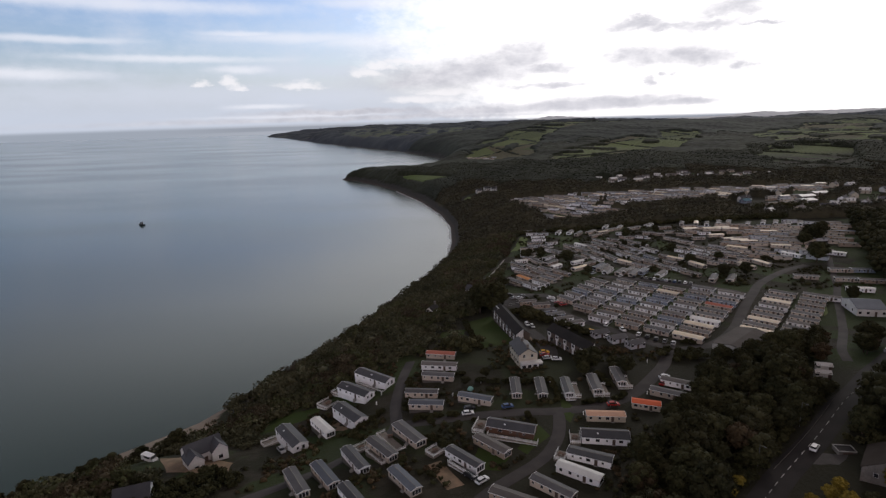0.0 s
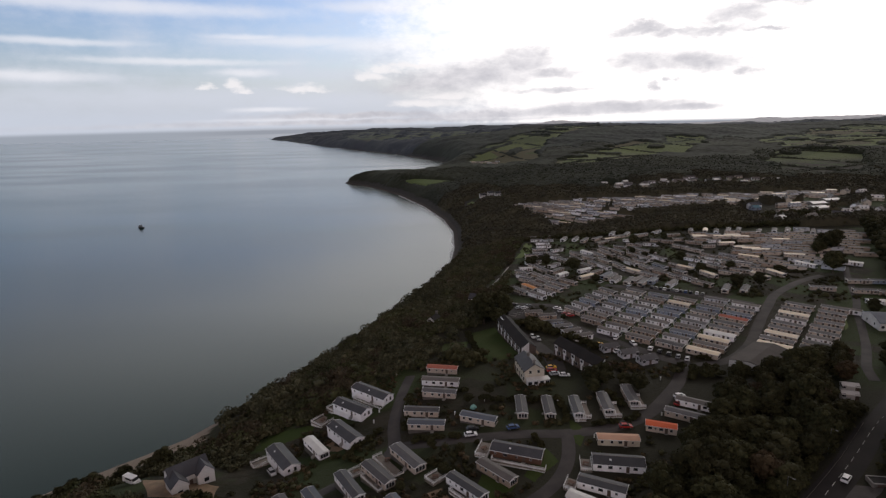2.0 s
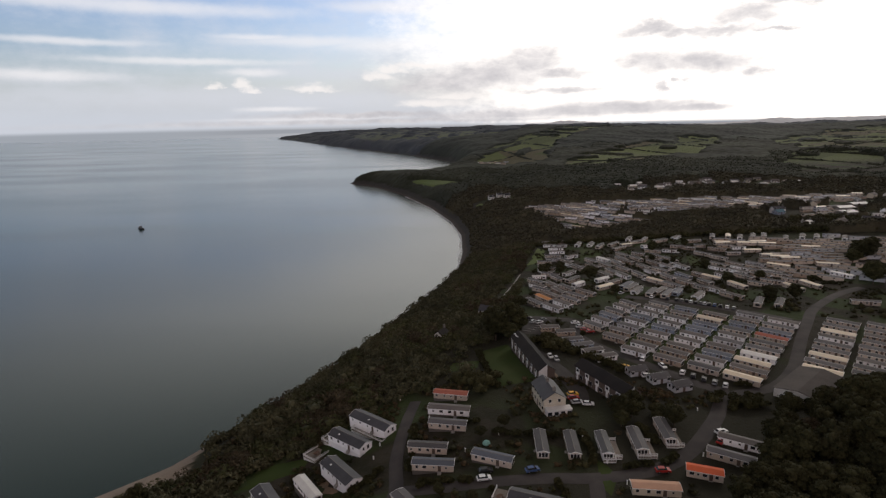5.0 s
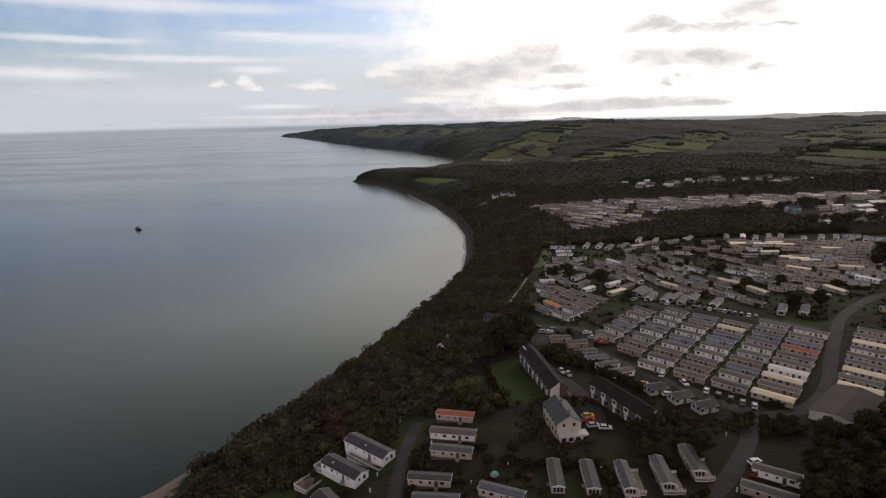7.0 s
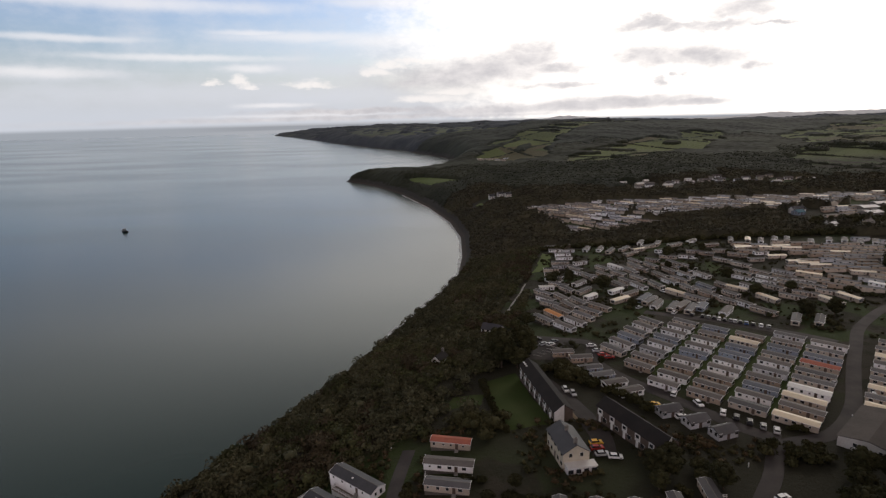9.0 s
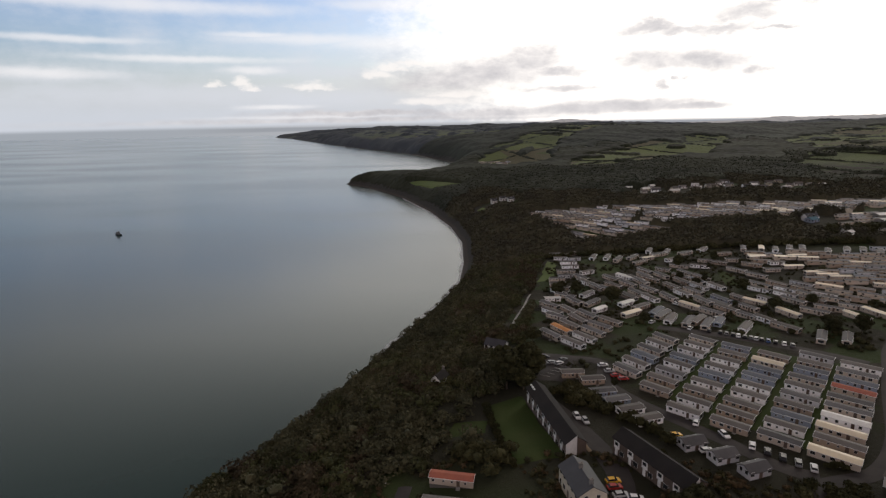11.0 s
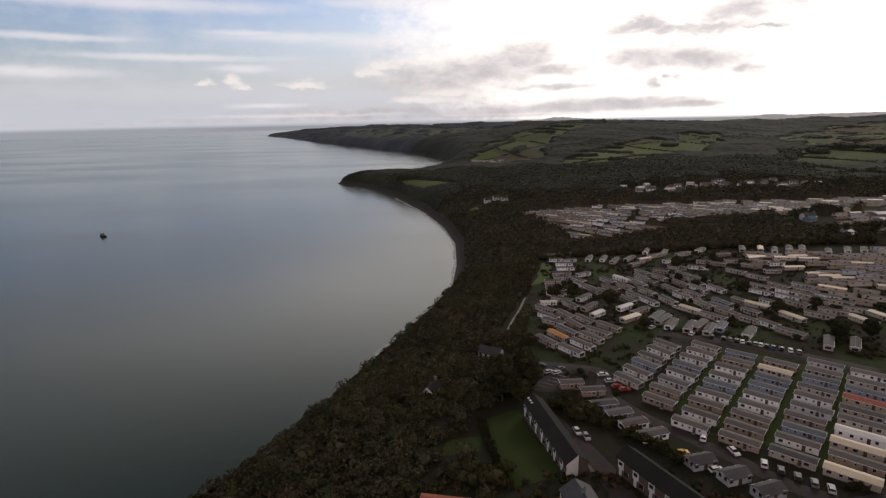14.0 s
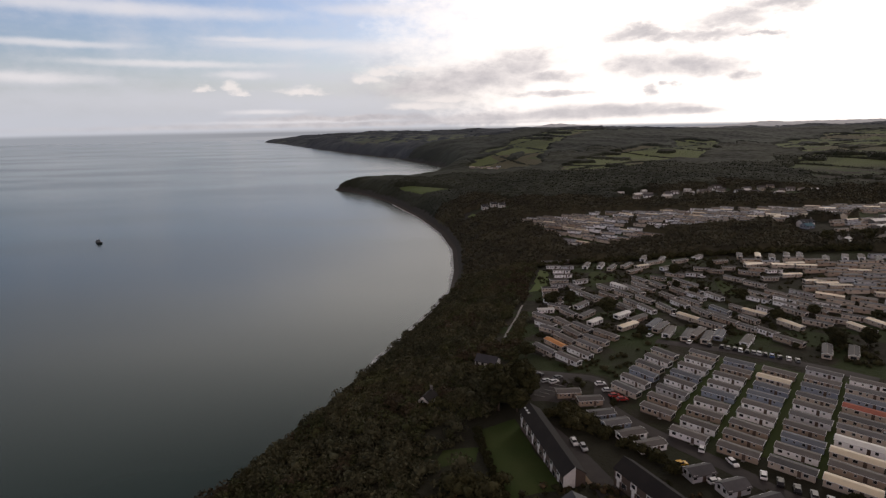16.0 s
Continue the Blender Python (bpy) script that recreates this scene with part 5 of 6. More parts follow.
PARKED += [("red", 48.9, 151.6, 0), ("silver", -50.8, 146.2, -52), ("blue", 57.4, 152.0, -30), ("red", 68.8, 164.0, 45), ("white", 70.8, 168.4, 20), ("yellow", 35.3, 192.0, 8), ("red", 35.0, 189.6, 8), ("silver", 35.6, 186.8, 8), ("white", 38.6, 185.4, -5), ("white", 91.5, 124.4, 42), ("white", 151.5, 178.0, 40), ("white", 62.4, 203.4, 10), ("yellow", 57.4, 211.0, 10), ("silver", 124.0, 214.0, 55), ("white", 110.5, 200.5, -20), ("silver", 117.5, 222.0, 50), ("black", 105.0, 287.1, 62), ("grey", 106.7, 285.6, 62), ("black", 108.6, 284.2, 62), ("white", 110.0, 282.8, 62), ("black", 111.6, 281.2, 62), ("grey", 113.4, 280.0, 62)]
PARKED += [("silver", 114.8, 278.9, 62), ("black", 116.3, 277.7, 62), ("blue", 118.0, 276.2, 62), ("black", 119.9, 274.6, 62), ("white", 122.1, 272.8, 62), ("grey", 124.2, 271.0, 62), ("black", 101.5, 289.5, 62), ("silver", 83.2, 303.4, 40), ("white", 104.1, 329.7, -60), ("white", 95.5, 293.6, 50), ("silver", 111.6, 305.4, 50), ("white", 147.4, 395.9, 10)]
for c, x, y, a in PARKED:
    car(c, x, y, a)

# white van on the cottage drive
van = new("van")
bm = bmesh.new()
prism(bm, [(-0.95, 0.4), (0.95, 0.4), (0.9, 2.15), (-0.9, 2.15)], -2.6, 1.5)
prism(bm, [(-0.93, 0.4), (0.93, 0.4), (0.88, 1.25), (-0.88, 1.25)], 1.45, 2.5)
part("body", bm, M["car_white"], van)
bm = bmesh.new()
box(bm, 1.6, 0, 1.65, 0.5, 1.66, 0.7)
box(bm, 0.0, 0, 1.65, 2.6, 1.9, 0.5)
part("cabin_glass", bm, M["glass"], van)
for x in (-1.6, 1.6):
    for y in (-0.86, 0.86):
        bm = bmesh.new()
        bmesh.ops.create_cone(bm, cap_ends=True, segments=14, radius1=0.36, radius2=0.36, depth=0.24, matrix=Matrix.Translation((x, y, 0.36)) @ Matrix.Rotation(radians(90), 4, "X"))
        part("wheel", bm, M["tyre"], van)
van.matrix_basis = pose(-90.0, 145.6, lz(-90.0, 145.6) + 0.1, 0, 0, -25)
tagged(van, "white camper van parked beside shrubs", "van")

# teal garden tent
tent = new("garden_tent")
bm = bmesh.new()
bmesh.ops.create_uvsphere(bm, u_segments=14, v_segments=8, radius=1.5, matrix=Matrix.Diagonal((1.2, 1, 1.15, 1)))
bmesh.ops.delete(bm, geom=[v for v in bm.verts if v.co.z < -0.4], context="VERTS")
part("canopy", bm, M["teal"], tent)
tent.matrix_basis = pose(6.5, 166.0, lz(6.5, 166) + 0.3) @ Matrix.Diagonal((0.6, 0.6, 0.7, 1))
tagged(tent, "teal canvas dome tent on grass", "tent")

# white service posts and garden tables of the near park
post = new("service_post")
bm = bmesh.new()
box(bm, 0, 0, 0.5, 0.28, 0.22, 1.1)
part("cabinet", bm, M["upvc"], post)
bm = bmesh.new()
box(bm, 0, 0, 1.08, 0.36, 0.3, 0.08)
part("cap", bm, M["grey"], post)
tagged(post, "short white service post on grass beside a lane", "service post", "service posts")
for k, (x, y) in enumerate(((-20.3, 198.4), (-17.5, 204.4), (-24.6, 165.9), (0.7, 163.3), (10.2, 170.8), (-17.1, 129.5), (-23.6, 171.9), (32.7, 166.8), (36.5, 155.6), (61.4, 157.9), (69.5, 180.5), (38.8, 147.0), (56.5, 179.8), (-44, 160))):
    m = pose(x, y, lz(x, y), 0, 0, 23 * k)
    if k:
        copy_thing(post, m)
    else:
        post.matrix_basis = m
table = new("garden_table")
bm = bmesh.new()
box(bm, 0, 0, 0.74, 1.5, 0.8, 0.06)
part("tabletop", bm, M["timber"], table)
for s in (-1, 1):
    bm = bmesh.new()
    box(bm, 0, s * 0.75, 0.44, 1.5, 0.28, 0.05)
    part("bench", bm, M["timber"], table)
    bm = bmesh.new()
    box(bm, s * 0.55, 0, 0.4, 0.08, 1.7, 0.08)
    box(bm, s * 0.55, 0.3, 0.37, 0.08, 0.09, 0.74)
    box(bm, s * 0.55, -0.3, 0.37, 0.08, 0.09, 0.74)
    part("trestle", bm, M["timber"], table)
tagged(table, "dark timber picnic table with benches on a deck", "picnic table", "picnic tables")
for k, (x, y, dz) in enumerate(((28.0, 126.4, 0.56), (33.3, 134.0, 0.56), (-4.6, 130.8, 0.56), (-17.6, 141.0, 0.56), (-25.4, 137.5, 0.56), (8.3, 142.4, 0.41), (-42.6, 174.2, 0.31))):
    m = pose(x, y, lz(x, y) + dz, 0, 0, -40 + 17 * k)
    if k:
        copy_thing(table, m)
    else:
        table.matrix_basis = m

# fishing boat on the water
boat = new("boat")
bm = bmesh.new()
ring = [(-5, 1.5), (-2, 1.8), (2, 1.7), (4.5, 0.9), (6, 0)]
outline = ring + [(x, -y) for x, y in ring[-2::-1]]
lo = [bm.verts.new((x * 0.9, y * 0.75, -0.4)) for x, y in outline]
hi = [bm.verts.new((x, y, 1.3 + 0.012 * max(0, x) ** 2)) for x, y in outline]
bm.faces.new(lo[::-1]), bm.faces.new(hi)
for i in range(len(outline)):
    j = (i + 1) % len(outline)
    bm.faces.new((lo[i], lo[j], hi[j], hi[i]))
part("hull", bm, M["car_black"], boat)
bm = bmesh.new()
prism(bm, [(-1.2, 1.2), (1.2, 1.2), (1.0, 3.6), (-1.0, 3.6)], -1.5, 2.0)
part("wheelhouse", bm, M["car_grey"], boat)
bm = bmesh.new()
bmesh.ops.create_cone(bm, cap_ends=True, segments=8, radius1=0.12, radius2=0.06, depth=4.5, matrix=Matrix.Translation((-2.4, 0, 3.4)))
part("mast", bm, M["pole"], boat)
boat.matrix_basis = pose(-366, 655, 0, 0, 0, 150)
tagged(boat, "small dark fishing boat on calm water", "boat")


def street_lamp(x, y, a):
    root = new("street_lamp")
    bm = bmesh.new()
    bmesh.ops.create_cone(bm, cap_ends=True, segments=8, radius1=0.09, radius2=0.06, depth=7.4, matrix=Matrix.Translation((0, 0, 3.5)))
    part("pole", bm, M["pole"], root)
    bm = bmesh.new()
    box(bm, 0.5, 0, 7.15, 1.1, 0.07, 0.07)
    part("arm", bm, M["pole"], root)
    bm = bmesh.new()
    box(bm, 1.15, 0, 7.12, 0.6, 0.24, 0.14)
    part("lamp_head", bm, M["pole"], root)
    root.matrix_basis = pose(x, y, lz(x, y), 0, 0, a)
    tagged(root, "grey steel street lamp beside the main road", "street lamp", "street lamps")


strip("road_marking", [(77.9, 118.4), (96.2, 132.8), (110.4, 145.2)], 0.1, M["gravel"], "worn white edge line on the main road", "road marking", 0.45, 2.0)
patch("driveway", [(87.2, 119.3), (93.4, 117.4), (97.4, 120.8), (92.1, 122.4)], M["yard"], "grey driveway beside the main road", "driveway", cell=1.5)
patch("lawn", [(157.6, 219.5), (161.5, 229.5), (172, 243), (165, 229)], M["field"], "bright green grass beside the lane", "lawn", cell=2.0)
gable_house("hall", "white-fronted hall with a large blue-grey roof", "hall", 177.5, 224.5, -12, 11, 14, 3.2, 5.2, "render", "r_blue", 1, (), 4)
for x, y in ((94, 134.5), (74, 118.5)):
    street_lamp(x, y, -50)

# ---- trees and scrub ----
def ico(sub):
    bm = bmesh.new()
    bmesh.ops.create_icosphere(bm, subdivisions=sub, radius=1)
    v = np.array([x.co[:] for x in bm.verts])
    f = np.array([[q.index for q in p.verts] for p in bm.faces])
    bm.free()
    return v, f


ICO1, ICO2 = ico(1), ico(2)


def lumps(centres, radii, flat, seed, base=ICO2, rough=0.28):
    """Rough foliage lumps: one uneven closed lump at each centre."""
    r = np.random.RandomState(seed)
    v0, f0 = base
    n, k = len(centres), len(v0)
    ang = r.uniform(0, 6.283, n)
    c, s = np.cos(ang)[:, None], np.sin(ang)[:, None]
    bump = 1 + rough * r.uniform(-1, 1, (n, k))
    p = v0[None] * bump[..., None]
    q = np.stack([p[..., 0] * c - p[..., 1] * s, p[..., 0] * s + p[..., 1] * c, p[..., 2] * flat], -1) * np.asarray(radii)[:, None, None]
    q += np.asarray(centres)[:, None, :]
    faces = (f0[None] + (np.arange(n) * k)[:, None, None]).reshape(-1, 3)
    return q.reshape(-1, 3), faces


def leaves(centres, radii, per, size, seed, flat=0.9):
    """Small ragged leaf sprays scattered over the skin of each lump."""
    r = np.random.RandomState(seed)
    n = len(centres) * per
    d = r.normal(size=(n, 3))
    d /= np.linalg.norm(d, axis=1)[:, None]
    d[:, 2] = np.abs(d[:, 2]) * 0.9 - 0.15
    rr = np.repeat(radii, per) * r.uniform(0.85, 1.22, n)
    p = np.repeat(centres, per, axis=0) + d * rr[:, None] * np.array((1, 1, flat))
    a, b = r.normal(size=(n, 3)), r.normal(size=(n, 3))
    a /= np.linalg.norm(a, axis=1)[:, None]
    b -= a * (a * b).sum(1)[:, None]
    b /= np.linalg.norm(b, axis=1)[:, None]
    sz = (size * r.uniform(0.6, 1.5, n))[:, None]
    verts = np.stack([p - a * sz, p + b * sz * 0.7, p + a * sz, p - b * sz * 0.6], 1).reshape(-1, 3)
    faces = np.arange(n * 4).reshape(-1, 4)
    return verts, faces


def big_mesh(name, verts, faces, mat, parent=None, smooth=False):
    """A mesh from arrays; faces is a list of arrays of equal-sided faces."""
    me = bpy.data.meshes.new(name)
    loops = np.concatenate([f.ravel() for f in faces]).astype(np.int32)
    sizes = np.concatenate([np.full(len(f), f.shape[1]) for f in faces]).astype(np.int32)
    me.vertices.add(len(verts))
    me.vertices.foreach_set("co", np.ascontiguousarray(verts, dtype=np.float32).ravel())
    me.loops.add(len(loops))
    me.loops.foreach_set("vertex_index", loops)
    me.polygons.add(len(sizes))
    me.polygons.foreach_set("loop_start", np.concatenate([[0], np.cumsum(sizes)[:-1]]).astype(np.int32))
    me.polygons.foreach_set("loop_total", sizes)
    me.materials.append(mat)
    if smooth:
        me.polygons.foreach_set("use_smooth", np.ones(len(sizes), dtype=bool))
    me.update(calc_edges=True)
    ob = new(name, me)
    ob.parent = parent
    return ob


def build_tree(height, spread, mat, word, seed):
    root = new("tree")
    r = random.Random(seed)
    bm = bmesh.new()
    bmesh.ops.create_cone(bm, cap_ends=True, segments=7, radius1=0.05 * height * 0.55, radius2=0.02 * height, depth=height * 0.62, matrix=Matrix.Translation((0, 0, height * 0.31 - 0.5)))
    cs, rs = [], []
    count = 17
    for k in range(count):
        # lumps spread over a full egg-shaped crown, the lowest well down the trunk
        up = 1 - 2 * (k + 0.5) / count
        a = k * 2.4 + r.uniform(-0.3, 0.3)
        ring = math.sqrt(1 - up * up) * (0.86 if up < 0 else 0.95)
        d = spread * 0.36 * ring * r.uniform(0.8, 1.15)
        cs.append((math.cos(a) * d, math.sin(a) * d, height * (0.60 + 0.30 * up * r.uniform(0.85, 1.1))))
        rs.append(spread * r.uniform(0.15, 0.25))
        tip = Vector(cs[-1])
        foot = Vector((0, 0, height * r.uniform(0.25, 0.45)))
        q = (tip - foot).to_track_quat("Z", "Y").to_matrix().to_4x4()
        bmesh.ops.create_cone(bm, cap_ends=False, segments=5, radius1=0.012 * height, radius2=0.004 * height, depth=(tip - foot).length, matrix=Matrix.Translation((tip + foot) / 2) @ q)
    part("trunk", bm, M["bark"], root)
    cs, rs = np.array(cs), np.array(rs)
    v1, f1 = lumps(np.concatenate([cs, [(0, 0, height * 0.6)]]), np.concatenate([rs * 0.9, [spread * 0.3]]), 0.9, seed, ICO1, 0.25)
    v2, f2 = leaves(cs, rs, 95, 0.043 * spread, seed + 1)
    big_mesh("crown", np.concatenate([v1, v2]), [f1, f2 + len(v1)], mat, root)
    return tagged(root, f"broadleaf tree with a full {word} crown", "tree", "trees on the slope")


TREES = [build_tree(9.0, 7.0, M["leaf"], "dark green", 1), build_tree(11.0, 8.0, M["leaf"], "dark green", 2), build_tree(7.0, 6.5, M["leaf_olive"], "olive green", 3), build_tree(8.0, 6.0, M["leaf_brown"], "brownish autumn", 4), build_tree(10.0, 7.5, M["leaf_olive"], "olive green", 5),
         build_tree(8.5, 6.5, M["leaf_gold"], "golden yellow", 6)]


def build_conifer(height, spread, seed):
    root = new("tree")
    r = random.Random(seed)
    bm = bmesh.new()
    bmesh.ops.create_cone(bm, cap_ends=True, segments=7, radius1=0.03 * height, radius2=0.006 * height, depth=height, matrix=Matrix.Translation((0, 0, height * 0.5 - 0.5)))
    part("trunk", bm, M["bark"], root)
    cs, rs = [], []
    for k in range(26):
        f = k / 25
        wide = spread * 0.5 * (1 - f) ** 0.7
        a = k * 2.4
        cs.append((math.cos(a) * wide * 0.6, math.sin(a) * wide * 0.6, height * (0.12 + 0.85 * f)))
        rs.append(max(0.5, wide * r.uniform(0.55, 0.75)))
    cs, rs = np.array(cs), np.array(rs)
    v1, f1 = lumps(cs, rs * 0.85, 1.2, seed, ICO1, 0.25)
    v2, f2 = leaves(cs, rs, 110, 0.22, seed + 1)
    big_mesh("crown", np.concatenate([v1, v2]), [f1, f2 + len(v1)], M["leaf_conifer"], root)
    return tagged(root, "tall blackish conifer with a tapering crown", "tree", "trees on the slope")


TREES.append(build_conifer(13.0, 7.0, 7))
used = set()


def tree(kind, x, y, size=1.0, turn=0.0):
    m = pose(x, y, lz(x, y) - 0.3, 0, 0, turn) @ Matrix.Diagonal((size, size, size * (0.9 + 0.2 * math.sin(turn)), 1))
    if kind not in used:
        used.add(kind)
        TREES[kind].matrix_basis = m
        return
    o = TREES[kind].scale.copy()
    TREES[kind].scale = (1, 1, 1)
    copy_thing(TREES[kind], m)
    TREES[kind].scale = o


solids = [(o.location.x, o.location.y) for o in scene.objects if o.parent is None and o.name.split(".")[0] in ("static_caravan", "bungalow", "terrace", "guest_house", "house", "garage", "car", "deck", "clubhouse", "van", "shed", "hall")]
SOLID = np.array(solids)


def clear_of(x, y, d):
    return np.min((SOLID[:, 0] - x) ** 2 + (SOLID[:, 1] - y) ** 2) > d * d


def in_poly(x, y, poly):
    c = False
    for i in range(len(poly)):
        (x1, y1), (x2, y2) = poly[i], poly[i - 1]
        if (y1 > y) != (y2 > y) and x < (x2 - x1) * (y - y1) / (y2 - y1) + x1:
            c = not c
    return c


BUSHES = []
MAIN = smooth_line(MAIN_ROAD, 3.0) + smooth_line(SIDE_LANE, 3.0)
SHEDS = ((120.5, 165.0), (116.5, 159.5))


def off_road(x, y, d=6.0):
    """Clear of the main road, and of the ground that the sheds beside it look out on."""
    return all((x - p.x) ** 2 + (y - p.y) ** 2 > d * d for p in MAIN) and all((x - sx) ** 2 + (y - sy + 5) ** 2 * 0.6 > 42 for sx, sy in SHEDS)



GROVE = []


def fill(poly, spacing, kinds, lo, hi, seed, gap=5.0, low=False, joined=False):
    r = random.Random(seed)
    x0, x1, y0, y1 = min(p[0] for p in poly), max(p[0] for p in poly), min(p[1] for p in poly), max(p[1] for p in poly)
    y = y0
    while y < y1:
        x = x0
        while x < x1:
            px, py = x + r.uniform(-0.45, 0.45) * spacing, y + r.uniform(-0.45, 0.45) * spacing
            if in_poly(px, py, poly) and clear_of(px, py, gap) and off_road(px, py):
                if low:
                    BUSHES.append((px, py, 4.6 * r.uniform(lo, hi)))
                elif joined:
                    GROVE.append((px, py, r.uniform(lo, hi)))
                else:
                    tree(r.choice(kinds), px, py, r.uniform(lo, hi), r.uniform(0, 360))
            x += spacing
        y += spacing


WOOD = [(34, 92), (44, 118), (52, 130), (62, 143), (76, 152), (82, 166), (92, 176), (104, 181), (122, 190), (140, 196), (152, 184), (144, 174), (116, 150.5), (80, 120.5), (62, 105), (44, 92)]
fill(WOOD, 5.4, (0, 1, 0, 4, 2, 3, 0), 0.75, 1.15, 5, 5.5)
fill([(126, 148), (160, 178), (200, 204), (250, 225), (250, 150), (170, 110), (120, 124), (112, 134)], 13.5, (0, 1, 3, 4), 1.1, 1.5, 6, joined=True)
fill([(116, 152), (134, 166), (152, 182), (160, 188), (150, 191), (144, 186), (134, 172)], 5.6, (0, 1, 4, 3), 0.75, 1.05, 27, 4.5)
fill([(104, 124), (122, 140), (150, 162), (185, 190), (240, 225), (240, 170), (170, 120), (120, 108)], 6.6, (0, 1, 4, 2), 0.95, 1.3, 28, 5.5, joined=True)
fill([(300, 405), (335, 395), (288, 325), (248, 278), (222, 246), (208, 250), (226, 284), (255, 330), (290, 388)], 6.2, (0, 1), 1.0, 1.35, 29, 5, joined=True)
fill([(88, 106), (72, 98), (56, 86), (90, 76), (124, 92), (116, 108)], 7.0, (5, 0, 2, 3, 5), 0.5, 0.8, 7, 5)
fill([(97, 123), (118, 120), (150, 142), (190, 172), (186, 196), (160, 178), (124, 147)], 8.5, (0, 1, 2, 3), 0.8, 1.15, 17, 5, joined=True)
fill([(206, 240), (224, 262), (238, 292), (272, 300), (262, 250), (222, 205), (172, 184), (160, 190), (184, 212)], 11.5, (0, 1, 4, 0), 0.9, 1.3, 20, 5, joined=True)
fill([(86, 193), (94, 195), (98, 199), (90, 198)], 2.2, (0, 2), 0.18, 0.28, 18, 2.5, True)
fill([(74, 184), (80, 190), (88, 188), (94, 184), (84, 178)], 3.2, (0, 2), 0.3, 0.5, 19, 3, True)
fill([(-90, 108), (-60, 116), (-54, 130), (-66, 128), (-86, 124)], 3.4, (0, 2), 0.3, 0.5, 23, 3.4, True)
fill([(104, 92), (92, 104), (100, 110), (116, 100)], 5.5, (5, 5, 3), 0.6, 0.85, 24, 5)
fill([(42, 172), (60, 172), (64, 180), (58, 185), (46, 182)], 4.5, (0, 1, 2), 0.6, 0.85, 8, 4.5)
fill([(14, 244), (24, 242), (28, 250), (24, 268), (12, 262)], 5.0, (0, 1), 0.9, 1.25, 9, 4)
fill([(-2, 197), (10, 198), (12, 208), (2, 212)], 4.0, (0, 2, 0), 0.45, 0.7, 10, 5, True)
fill([(28, 240), (44, 224), (56, 206), (62, 200), (57, 210), (47, 229), (36, 246)], 2.3, (0, 2, 0), 0.34, 0.56, 11, 3.2, True)
LONE = [(57, 371, 0.75, 0), (63, 359, 0.85, 0), (76, 339, 1.1, 1), (81, 306, 0.8, 2), (124, 377, 0.6, 0), (129, 366, 0.7, 2), (135, 370, 0.5, 0), (146, 351, 0.7, 1), (151, 292, 0.85, 0), (147, 284, 0.8, 4), (163, 322, 0.8, 0), (158, 283, 0.75, 1), (30, 291, 1.0, 0), (228, 345, 1.2, 0), (234, 350, 1.2, 1), (209, 303, 1.35, 0), (214, 309, 1.3, 1), (240, 352, 1.3, 4), (247, 358, 1.3, 0), (143, 316, 0.9, 0), (133, 402, 0.9, 0), (53, 362, 0.9, 1)]
LONE += [(20.5, 251, 1.0, 6), (24.0, 256, 0.85, 6), (17.5, 257, 0.8, 6), (158, 410, 0.7, 0), (170, 400, 0.6, 2), (63, 110, 0.5, 5), (67, 113.5, 0.45, 5), (84, 107.5, 0.55, 5), (87.5, 109.5, 0.5, 5), (79, 106, 0.45, 5), (85, 103, 0.6, 5), (181, 236, 0.8, 0), (50, 243, 0.35, 0), (-45, 178, 0.5, 2), (-6, 146, 0.4, 0), (2, 143, 0.4, 2), (-2, 133, 0.45, 0), (-13, 128, 0.35, 0), (5, 171, 0.5, 0), (12, 176, 0.5, 2)]
for x, y, s, k in LONE:
    tree(k, x, y, s, x * 7 + y)


rr = random.Random(31)
for k in range(16):
    f = k / 15
    x, y = -142 + 54 * f + rr.uniform(-3, 3), 134 + 28 * f + rr.uniform(-3, 3)
    if (x + 87) ** 2 + (y - 140) ** 2 > 130:
        tree(rr.choice((0, 1, 2)), x, y, rr.uniform(0.55, 0.85), rr.uniform(0, 360))
for k in range(60):
    y = 206 + k * 4.3 + rr.uniform(-3, 3)
    BUSHES.append((float(coast_x(y)) + rr.uniform(7, 26), y, rr.uniform(1.4, 2.6)))
for k in range(20):
    x, y = -100 + k * 1.9 + rr.uniform(-2, 2), 118 + k * 0.6 + rr.uniform(-7, 7)
    if clear_of(x, y, 9) and (x + 87) ** 2 + (y - 138) ** 2 > 110:
        BUSHES.append((x, y, rr.uniform(1.4, 2.3)))


for k in range(150):
    x = 62 + k * 1.42
    y = 453 - max(0.0, x - 150) * 0.2 + rr.uniform(-4.5, 1.5)
    if clear_of(x, y, 4.5):
        BUSHES.append((x, y, rr.uniform(1.8, 3.4)))
for k in range(170):
    x, y = rr.uniform(255, 345), rr.uniform(418, 474)
    if y > 418 + (330 - x) * 0.12 and clear_of(x, y, 5.0):
        BUSHES.append((x, y, rr.uniform(1.6, 3.6)))
for k, p in enumerate(MAIN):
    if 146 < p.y < 188 and p.x < 160 and k % 2 == 0:
        q = p + Vector((-5.6, 5.6)) + Vector((rr.uniform(-1, 1), rr.uniform(-1, 1)))
        if clear_of(q.x, q.y, 4.5) and off_road(q.x, q.y, 5.0) and all((q.x - a) ** 2 + (q.y - b) ** 2 > 60 for a, b in SHEDS):
            tree(rr.choice((0, 1, 4)), q.x, q.y, rr.uniform(0.7, 0.95), rr.uniform(0, 360))
